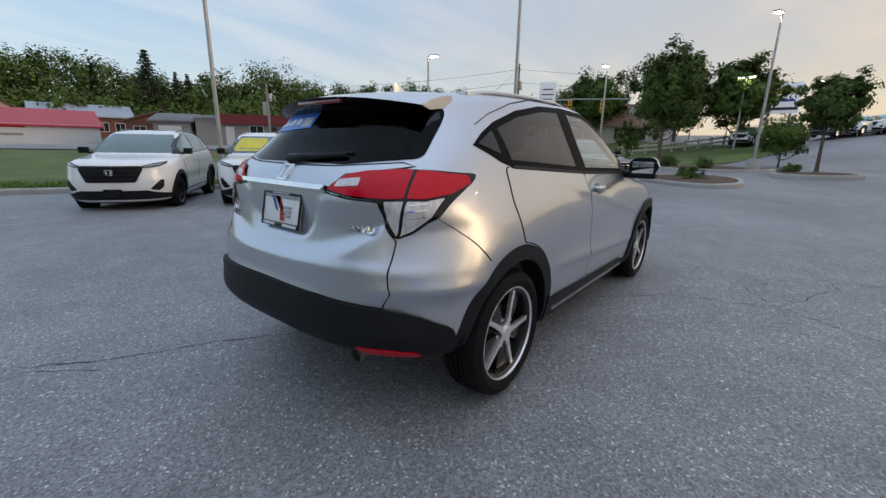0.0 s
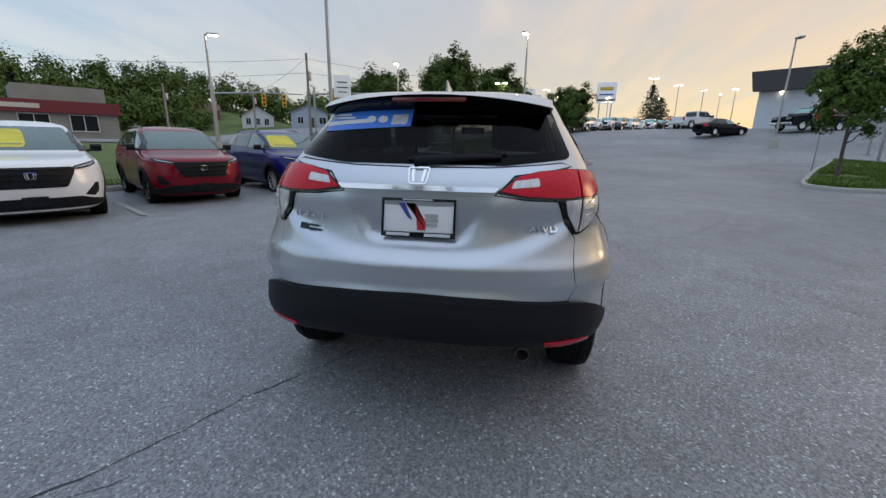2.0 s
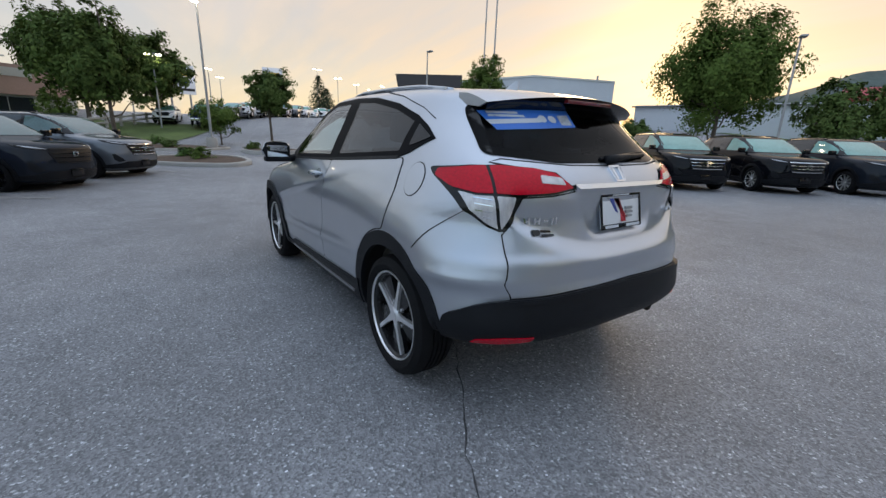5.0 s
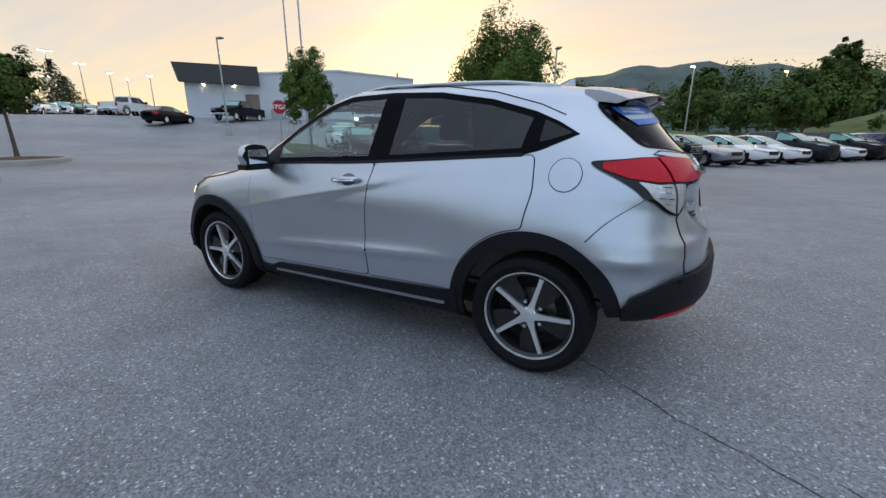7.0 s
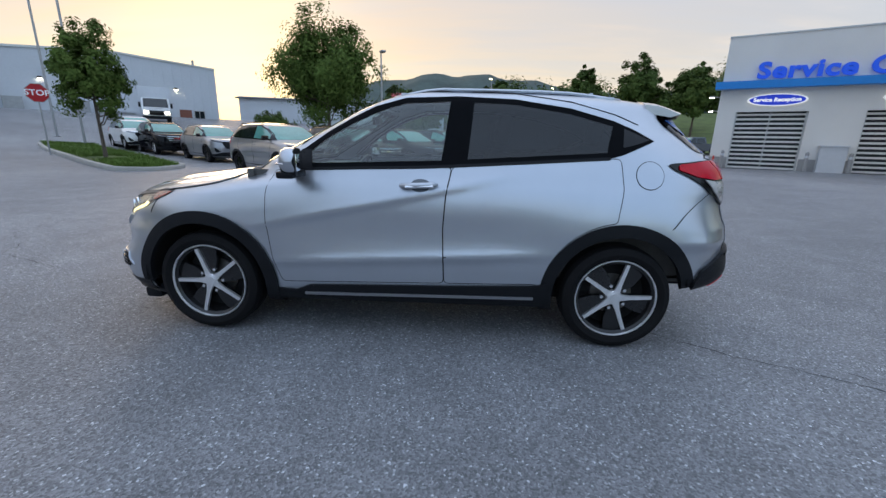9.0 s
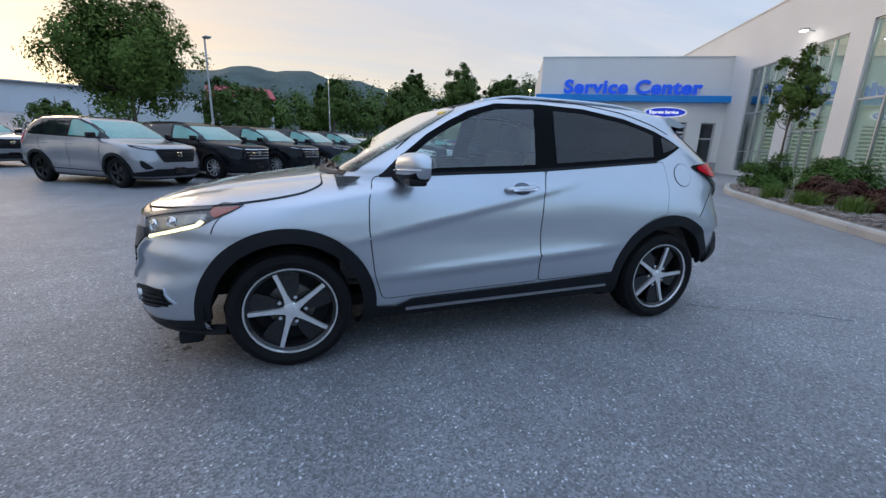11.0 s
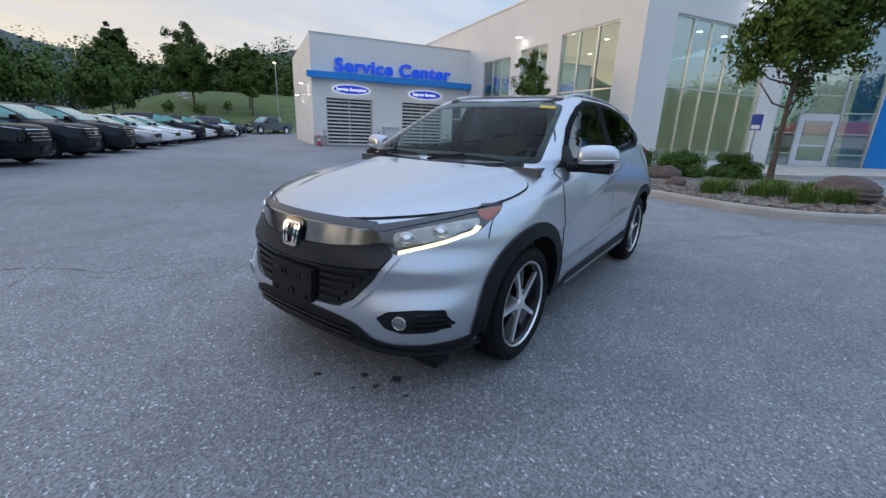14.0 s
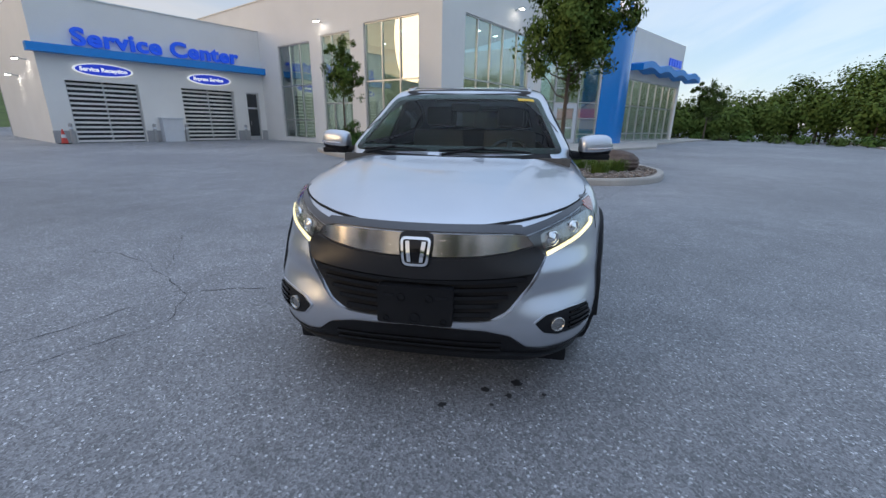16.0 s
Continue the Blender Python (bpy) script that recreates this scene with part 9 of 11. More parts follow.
def slope(name, a0, a1, d0, d1, f, material, label, na=30, nd=10):
    me = bpy.data.meshes.new(name)
    vs = []
    for i in range(na + 1):
        a = radians(a0 + (a1 - a0) * i / na)
        for j in range(nd + 1):
            d = d0 + (d1 - d0) * j / nd
            x, y = d * math.cos(a), d * math.sin(a)
            vs.append((x, y, f(x, y)))
    me.from_pydata(vs, [], [(i * (nd + 1) + j, (i + 1) * (nd + 1) + j, (i + 1) * (nd + 1) + j + 1, i * (nd + 1) + j + 1) for i in range(na) for j in range(nd)])
    for p in me.polygons:
        p.use_smooth = True
    me.materials.append(material)
    return tagged(new(name, me), label, "hill", kind="structure")


def make_mountain():
    """A long wooded ridge on the horizon."""
    keys = [(-160, 3.0), (-150, 5.5), (-140, 7.0), (-130, 8.4), (-124, 8.6), (-120, 7.7), (-116, 6.4), (-112, 5.7), (-107, 5.9), (-102, 6.6), (-97, 7.4), (-92, 8.0), (-85, 8.1), (-78, 7.1), (-72, 5.3), (-66, 3.2), (-60, 1.6), (-54, 0.5), (-50, 0.0)]
    # haze of distance is mixed into the base colour, lightening the forest green
    fm = mat("hazy_forest_ridge", (0.070, 0.098, 0.090), 1.0, vary=0.35, scale=0.012, fine=0.09, bump=1.0, bump_scale=0.09)
    vs = []
    na = 110
    for i in range(na + 1):
        a = -160 + 110 * i / na
        el = max(skyline(keys, a) + 0.06 * math.sin(a * 2.1) + 0.04 * math.sin(a * 5.3), 0.02)
        for d, f in ((900, 0.0), (1000, 0.25), (1120, 0.55), (1240, 0.82), (1340, 1.0), (1600, 0.7)):
            z = 1.3 + 1340 * math.tan(radians(el)) * f - (4 if f == 0 else 0)
            k = d * (1 + 0.02 * math.sin(a * 0.9 + f * 5))
            vs.append((k * math.cos(radians(a)), k * math.sin(radians(a)), z))
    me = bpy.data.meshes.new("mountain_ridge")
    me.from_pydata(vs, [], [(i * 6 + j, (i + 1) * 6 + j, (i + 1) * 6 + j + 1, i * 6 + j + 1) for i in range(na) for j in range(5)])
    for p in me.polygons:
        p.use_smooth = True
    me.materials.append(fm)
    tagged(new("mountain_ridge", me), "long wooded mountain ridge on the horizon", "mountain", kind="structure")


def make_plants():
    rnd = random.Random(5)
    # trees of the car park
    make_tree(-11.2, 2.16, 7.1, 4.3, 2.2, 11000, 3, "young leafy maple in the stone-mulched bed", leaf=0.17, trunk=0.085, clumps=95)
    make_tree(-15.3, -7.25, 5.2, 2.6, 1.9, 3200, 8, "slender young tree in the bed by the showroom", leaf=0.14, trunk=0.05, clumps=42)
    make_tree(14.3, -12.6, 5.5, 3.5, 1.6, 8500, 12, "young leafy maple on a grass island", leaf=0.17, trunk=0.075, clumps=75, shape=0.25)
    make_tree(20.0, -3.2, 4.6, 2.8, 1.5, 6000, 17, "young leafy tree on a mulched island", M_LEAFD, leaf=0.18, trunk=0.08, clumps=70)
    make_tree(12.7, -34.8, 12.2, 12.0, 1.7, 19000, 23, "broad full-grown maple behind the used cars", leaf=0.33, trunk=0.2, clumps=130, shape=0.1)
    make_tree(23.25, 3.4, 7.4, 4.6, 1.5, 7500, 31, "dense dark maple beside the exit road", M_LEAFD, leaf=0.24, trunk=0.11, clumps=80)
    make_tree(29.9, -2.0, 3.6, 4.0, 0.6, 3000, 37, "low spreading ornamental tree in a bed", leaf=0.2, trunk=0.06, clumps=50)
    make_tree(41.5, 6.0, 9.5, 8.5, 1.2, 9000, 41, "dark full-grown tree behind the fence", M_LEAFD, leaf=0.42, trunk=0.18, clumps=70)
    make_tree(43.5, 1.2, 8.2, 7.5, 1.2, 8000, 43, "dark full-grown tree behind the fence", M_LEAFD, leaf=0.42, trunk=0.18, clumps=70)
    make_tree(47.0, 15.5, 9.2, 9.0, 1.2, 8000, 47, "dark full-grown tree by the road junction", M_LEAFD, leaf=0.45, trunk=0.18, clumps=70)
    make_tree(53.0, 9.0, 10.5, 9.0, 1.2, 8000, 48, "dark full-grown tree by the road junction", M_LEAFD, leaf=0.45, trunk=0.18, clumps=70)
    make_tree(25.0, 5.6, 3.2, 2.2, 0.5, 1500, 49, "small bushy tree beside the exit road", leaf=0.16, trunk=0.05, clumps=36)
    make_tree(12.6, -23.7, 3.3, 3.8, 0.4, 2200, 53, "rounded bushy tree behind the used cars", M_LEAFD, leaf=0.22, trunk=0.07, clumps=40)
    make_tree(4.5, -31.3, 4.2, 4.6, 0.4, 2400, 59, "rounded bushy tree behind the used cars", M_LEAFD, leaf=0.24, trunk=0.08, clumps=40)
    make_tree(7.4, -41.5, 7.5, 6.0, 1.2, 2600, 61, "dark leafy tree beyond the used cars", M_LEAFD, leaf=0.4, trunk=0.14, clumps=60)
    # trees of the lawn
    for x, y, h, w, cf, s in ((-3.6, -56.7, 9.6, 6.5, 2.2, 67), (-14.2, -60.3, 8.6, 9.5, 0.9, 71), (-27.0, -69.0, 12.2, 8.5, 1.8, 73), (-33.0, -63.0, 10.2, 8.5, 1.7, 79), (6.2, -57.3, 7.4, 6.5, 1.0, 83), (-30.0, -76.0, 9.6, 8.0, 1.0, 89), (-36.5, -70.0, 10.8, 6.0, 2.5, 97), (-20.5, -78.0, 12.0, 6.5, 3.0, 101)):
        make_tree(x, y, h * 1.02, w * 1.05, cf + 0.6, 7500, s, "full-grown leafy tree on the mown lawn", M_LEAFD if s % 3 else M_LEAF, leaf=0.56, trunk=0.16, clumps=70, shape=0.15, group="lawn trees")
    for x, y, h, w, s in ((-21.5, -64, 2.6, 2.2, 103), (-30.0, -65.0, 2.4, 1.9, 107), (-24.5, -62, 2.3, 2.8, 109)):
        make_tree(x, y, h, w, 0.5, 900, s, "newly planted small tree on the lawn", leaf=0.2, trunk=0.05, clumps=26, group="lawn saplings")
    # woods and ridges
    slope("hill_far", 10, 140, 72, 260, lambda x, y: hill(x, y) - 0.15, M_GRASS, "grassy slope under the wooded hill", 40, 16)
    woods("woods_slope", [(16, 8.2), (19, 8.6), (25, 7.0), (28.6, 5.0), (34, 6.8), (37, 7.0), (40, 6.4)],
          [(122, 0.86), (132, 0.97), (144, 1.06)], 8, "mixed woods at the head of the grassy slope", M_LEAFD, hill, vary=0.10)
    woods("woods_hill", [(40, 6.4), (43, 8.2), (46.5, 8.0), (52, 7.4), (56, 7.4), (60.7, 9.6), (64, 8.6), (70, 7.3), (75, 7.4), (78, 8.4), (81, 8.8), (90, 8.6), (100, 8.0)],
          [(100, 0.5), (106, 0.62), (113, 0.74), (122, 0.86), (132, 0.97), (144, 1.06)], 7, "dense mixed woods covering the hill across the road", M_LEAFD, hill, vary=0.10)
    woods("woods_west", [(-142, 8.8), (-120, 9.2), (-116, 8.6), (-110, 7.4), (-104, 8.8), (-98, 8.0), (-92, 7.2), (-86, 5.8), (-80, 4.8), (-72, 4.0), (-64, 2.8)], [(112, 0.62), (124, 0.85), (138, 1.0)], 11, "dark woods beyond the lawn", M_LEAFD, level, 6.2, 0.66, 1050)
    woods("tree_line", [(128, 9.0), (139, 8.2), (143, 7.6), (147, 6.2), (149.6, 4.3), (153.4, 3.9), (158, 3.4), (166, 3.2), (176, 3.2)], [(60, 0.5), (63, 0.72), (68, 0.92), (74, 1.0)], 13, "thick green trees along the far edge of the lot", M_LEAF, level, 3.6, 0.34, 1600, vary=0.10)
    make_tree(-48.8, 22.3, 6.9, 4.8, 1.4, 4200, 113, "dark rounded tree at the far edge of the lot", M_LEAFD, leaf=0.3, trunk=0.1, clumps=50)
    for i in range(9):
        make_shrub(-50.0 + 1.9 * i + rnd.random(), 22.0 + 1.6 * i, 2.4, 1.2, 120 + i, "rounded shrub along the far kerb", M_LEAFD if i % 2 else M_SHRUB, 500, 0.22, 0.6, z=level(-46, 26))
    make_conifer(29.9, 103, 16.5, 11.0, 127, "tall spreading pine on the wooded hill", z=hill(29.9, 103) - 1, leaves=4200, leaf=0.6, droop=-0.02)
    for x, y, h in ((37, 108, 11.5), (41, 112, 11.0), (44.5, 106, 10.5), (22, 108, 12), (62, 90, 9)):
        make_conifer(x, y, h, 4.2, int(x), "narrow dark spruce on the wooded hill", z=hill(x, y), leaves=1200, leaf=0.6)
    make_conifer(62.0, -19.5, 6.5, 6.0, 131, "dark conifer beyond the upper lot", leaves=2000, leaf=0.35)
    make_conifer(66.0, -22.0, 5.2, 6.0, 133, "dark conifer beyond the upper lot", leaves=1600, leaf=0.35)
    make_mountain()
    # beds
    for x, y, w, h, m, s, lab in ((-11.3, -0.2, 2.1, 1.0, M_SHRUB, 1, "spreading green juniper in the stone-mulched bed"), (-12.3, 1.3, 1.5, 0.95, M_SHRUB, 2, "spreading green juniper in the stone-mulched bed"),
                                  (-13.4, -6.3, 1.9, 1.1, M_SHRUB, 3, "bushy green juniper beside the young tree"), (-12.4, -3.9, 2.3, 1.2, M_SHRUB, 4, "bushy green juniper in the stone-mulched bed"),
                                  (-10.9, -3.2, 1.7, 0.95, M_BARB, 5, "purple-leaved barberry in the stone-mulched bed"), (-10.2, -1.6, 1.3, 0.75, M_BARB, 6, "purple-leaved barberry in the stone-mulched bed"),
                                  (-14.6, -5.2, 1.8, 1.2, M_SHRUB, 9, "bushy green juniper by the showroom"), (-12.3, -1.8, 2.0, 1.1, M_SHRUB, 10, "spreading green juniper in the stone-mulched bed")):
        make_shrub(x, y, w, h, 200 + s, lab, m, 9500, 0.092, 0.35, spiky=True)
    for x, y, w, h, m in ((14.6, 0.5, 1.0, 0.55, M_LEAF), (15.8, 0.9, 0.8, 0.45, M_SHRUB), (20.9, -2.4, 0.9, 0.5, M_LEAF), (26.5, 3.6, 1.9, 0.8, M_SHRUB), (25.0, 3.2, 1.4, 0.8, M_LEAFD), (24.0, 1.2, 1.0, 0.6, M_LEAFD), (28.3, 1.8, 1.6, 0.7, M_SHRUB)):
        make_shrub(x, y, w, h, int(abs(x * 7 + y * 3)), "low rounded shrub in a mulched bed", m, 900, 0.09, 0.5)
    rock = mat("brown_rock", (0.105, 0.078, 0.068), 0.85, vary=0.4, scale=4, fine=35, bump=0.8, bump_scale=18)
    boulder(-8.5, 3.35, 1.15, 0.8, 0.5, 5, "weathered brown boulder in the planted bed", rock, 0.5)
    boulder(-9.9, -0.3, 0.9, 0.6, 0.4, 9, "weathered brown boulder beside the juniper", rock, 1.5)
    boulder(-8.3, 0.3, 0.55, 0.4, 0.25, 14, "small weathered boulder near the kerb", rock, 0.2)
    bed = [(-8.0, -1.2), (-6.6, 0.6), (-6.0, 1.8), (-6.1, 2.8), (-6.8, 3.7), (-8.3, 4.4), (-10.3, 4.3), (-12.5, 3.2), (-13.8, 1.1), (-16.8, -5.0), (-14.4, -8.0), (-11.6, -6.0)]
    spots, tufts = [], []
    while len(spots) < 5200:
        x, y = rnd.uniform(-15, -6), rnd.uniform(-7, 4.5)
        if in_poly((x, y), bed):
            spots.append((x, y, level(x, y) + 0.15 + 0.01 * rnd.random()))
    stones("stone_mulch", spots, 0.078, "loose brown and grey stones covering the bed", mat("mulch_stone", (0.27, 0.235, 0.21), 0.9, vary=0.5, scale=14, bump=0.4, bump_scale=60), 4)
    for cx, cy in ((-7.2, 1.1), (-7.5, 1.9), (-7.1, 2.6), (-8.2, 2.3), (-8.0, 1.3), (-8.9, 2.2), (-7.7, 3.2), (-9.3, 3.0), (-8.4, -0.6), (-9.3, -2.0), (-9.7, -3.0), (-10.4, -4.2)):
        for k in range(9):
            a, r = rnd.random() * 6.283, 0.2 * rnd.random()
            tufts.append((cx + r * math.cos(a), cy + r * math.sin(a), level(cx, cy) + 0.13))
    blade = leaf_mat("grass_blades", (0.085, 0.15, 0.030), (0.14, 0.21, 0.045))
    blades("grass_tufts", tufts, 0.30, "clumps of fresh green ornamental grass", blade, 3, 40, 0.16, 0.007)
    # mown grass on the tree island and the verge edge
    isl = [(11.6, -10.1), (10.7, -10.5), (10.8, -11.8), (14.6, -14.8), (21.4, -19.5), (23.3, -18.5), (18.3, -14.8), (13.9, -11.7)]
    sp = []
    while len(sp) < 1500:
        x, y = rnd.uniform(10.6, 23.4), rnd.uniform(-19.6, -10.0)
        if in_poly((x, y), isl) and math.hypot(x - 14.3, y + 12.6) > 0.9:
            sp.append((x, y, level(x, y) + 0.13))
    blades("island_grass", sp, 0.13, "short green grass on the tree island", blade, 5, 16, 0.2, 0.009)
    sp = []
    for k in range(1500):
        x, y = rowp(rnd.uniform(-16, 17), 0.25 + 2.2 * rnd.random() ** 2)
        sp.append((x, y, level(x, y) + 0.10))
    blades("verge_grass", sp, 0.10, "short green grass behind the verge kerb", blade, 6, 11, 0.25, 0.009)


make_plants()

# ---------------------------------------------------------------- neighbours, signs, upper lot
M_PALE = mat("pale_siding", (0.55, 0.53, 0.48), 0.8, vary=0.08, scale=0.5, fine=6)
M_REDROOF = mat("red_metal_roof", (0.40, 0.02, 0.035), 0.5, vary=0.12, scale=0.8)
M_GREYROOF = mat("grey_shingle", (0.16, 0.17, 0.18), 0.9, vary=0.25, scale=1.2, bump=0.4, bump_scale=12)
M_BLUEROOF = mat("blue_grey_roof", (0.30, 0.36, 0.42), 0.7, vary=0.12, scale=0.8)
M_BROWNROOF = mat("brown_shingle", (0.13, 0.085, 0.065), 0.9, vary=0.25, scale=1.2)
M_BRICK = mat("red_brick", (0.17, 0.075, 0.058), 0.9, vary=0.25, scale=2.0, fine=30)
M_GREYSTUC = mat("grey_stucco", (0.26, 0.26, 0.25), 0.9, vary=0.12, scale=0.8, fine=20)
M_MAROON = mat("maroon_fascia", (0.16, 0.02, 0.03), 0.5, vary=0.12, scale=1.0)
M_WINDOW = mat("dark_window", (0.02, 0.025, 0.03), 0.06, vary=0.2, scale=1.0)
# faint glow mixed into the white, also on signs with no lamp
M_SIGNW = mat("glowing_white_sign_face", (0.70, 0.72, 0.76), 0.5, vary=0.05, emit=(0.8, 0.85, 1.0, 0.12))
M_GOLD = mat("gold_sign_paint", (0.65, 0.45, 0.06), 0.5, vary=0.08)
M_SIGNB = mat("blue_sign_paint", (0.04, 0.08, 0.40), 0.5, vary=0.08)
M_STOP = mat("red_sign_face", (0.50, 0.012, 0.02), 0.45, vary=0.05)
M_TERRA = mat("terracotta_board", (0.42, 0.27, 0.22), 0.7, vary=0.08)
M_YELLOW = mat("signal_yellow", (0.80, 0.44, 0.03), 0.5, vary=0.08)
M_WALLLIT = mat("wall_lamp_lit", (0.9, 0.9, 0.8), 0.4, emit=(1.0, 0.92, 0.70, 14.0))
M_BEAM = mat("headlamp_lit", (0.9, 0.9, 0.85), 0.3, emit=(1.0, 0.93, 0.75, 4.0))


def axis_map(a, b):
    """Maps (along, out, up) for a wall that runs from a to b, out to its right-hand side."""
    u = Vector((b[0] - a[0], b[1] - a[1], 0))
    length = u.length
    u /= length
    n = Vector((u.y, -u.x, 0))
    return (lambda s, o, z: Vector((a[0], a[1], 0)) + u * s + n * o + Vector((0, 0, z))), length


def slab(name, f, s0, s1, o0, o1, z0, z1, material, parent, label=""):
    bm = bmesh.new()
    c = [f(s, o, z) for s in (s0, s1) for o in (o0, o1) for z in (z0, z1)]
    vs = [bm.verts.new(p) for p in c]
    for q in ((0, 1, 3, 2), (4, 6, 7, 5), (0, 4, 5, 1), (2, 3, 7, 6), (0, 2, 6, 4), (1, 5, 7, 3)):
        bm.faces.new([vs[i] for i in q])
    return part(name, bm, material, parent, label, smooth=False)


def wall_window(f, s0, s1, z0, z1, parent, frame_mat, out=0.0):
    w = slab("window", f, s0, s1, out, out + 0.05, z0, z1, M_WINDOW, parent)
    for a, b, c, d in ((s0 - 0.08, s1 + 0.08, z1, z1 + 0.09), (s0 - 0.08, s1 + 0.08, z0 - 0.09, z0), (s0 - 0.08, s0, z0, z1), (s1, s1 + 0.08, z0, z1), ((s0 + s1) / 2 - 0.03, (s0 + s1) / 2 + 0.03, z0, z1)):
        slab("frame", f, a, b, out, out + 0.09, c, d, frame_mat, w)


def house(a, b, depth, wall_h, roof_h, wall_mat, roof_mat, windows, label, gable_front=False, doors=(), z=None, category="house", trim=None, eave=0.4):
    """A gabled building whose front runs from a to b; openings are (from, to, sill, head)."""
    f, L = axis_map(a, b)
    z0 = level(*a) if z is None else z
    hs = thing("house", label, category)
    g = lambda s, o, h: f(s, o, z0 + h)
    slab("wall", g, 0, L, -depth, 0, -1.5, wall_h, wall_mat, hs)
    bm = bmesh.new()
    if gable_front:
        for s0, s1 in ((-eave, L / 2), (L + eave, L / 2)):
            q = [g(s0, 0.35, wall_h - 0.15), g(s1, 0.35, wall_h + roof_h), g(s1, -depth - 0.35, wall_h + roof_h), g(s0, -depth - 0.35, wall_h - 0.15)]
            lo = [p - Vector((0, 0, 0.18)) for p in q]
            vs = [bm.verts.new(p) for p in q + lo]
            for r in ((0, 1, 2, 3), (7, 6, 5, 4), (0, 4, 5, 1), (1, 5, 6, 2), (2, 6, 7, 3), (3, 7, 4, 0)):
                bm.faces.new([vs[i] for i in r])
        part("roof", bm, roof_mat, hs, smooth=False)
        for o in (0.0, -depth):
            bm = bmesh.new()
            vs = [bm.verts.new(g(s, o + d, h)) for d in (0, -0.1) for s, h in ((0, wall_h - 0.05), (L, wall_h - 0.05), (L / 2, wall_h + roof_h - 0.2))]
            for r in ((0, 1, 2), (5, 4, 3), (0, 3, 4, 1), (1, 4, 5, 2), (2, 5, 3, 0)):
                bm.faces.new([vs[i] for i in r])
            part("gable", bm, wall_mat, hs, smooth=False)
    else:
        for o0, o1 in ((eave, -depth / 2), (-depth - eave, -depth / 2)):
            q = [g(-eave, o0, wall_h - 0.15), g(L + eave, o0, wall_h - 0.15), g(L + eave, o1, wall_h + roof_h), g(-eave, o1, wall_h + roof_h)]
            lo = [p - Vector((0, 0, 0.18)) for p in q]
            vs = [bm.verts.new(p) for p in q + lo]
            for r in ((0, 1, 2, 3), (7, 6, 5, 4), (0, 4, 5, 1), (1, 5, 6, 2), (2, 6, 7, 3), (3, 7, 4, 0)):
                bm.faces.new([vs[i] for i in r])
        part("roof", bm, roof_mat, hs, smooth=False)
        for s in (0.0, L - 0.1):
            bm = bmesh.new()
            vs = [bm.verts.new(g(s + d, o, h)) for d in (0, 0.1) for o, h in ((0, wall_h - 0.05), (-depth, wall_h - 0.05), (-depth / 2, wall_h + roof_h - 0.2))]
            for r in ((0, 1, 2), (5, 4, 3), (0, 3, 4, 1), (1, 4, 5, 2), (2, 5, 3, 0)):
                bm.faces.new([vs[i] for i in r])
            part("gable", bm, wall_mat, hs, smooth=False)
    for s0, s1, h0, h1 in windows:
        wall_window(g, s0, s1, h0, h1, hs, trim or M_WHITEP, 0.005)
    for s0, s1, h0, h1, dm in doors:
        d = slab("door", g, s0, s1, 0.005, 0.06, h0, h1, dm, hs)
        for k in range(1, 4):
            h = h0 + (h1 - h0) * k / 4
            slab("rail", g, s0, s1, 0.06, 0.075, h - 0.02, h + 0.02, M_ALU, d)
    return hs, g, L


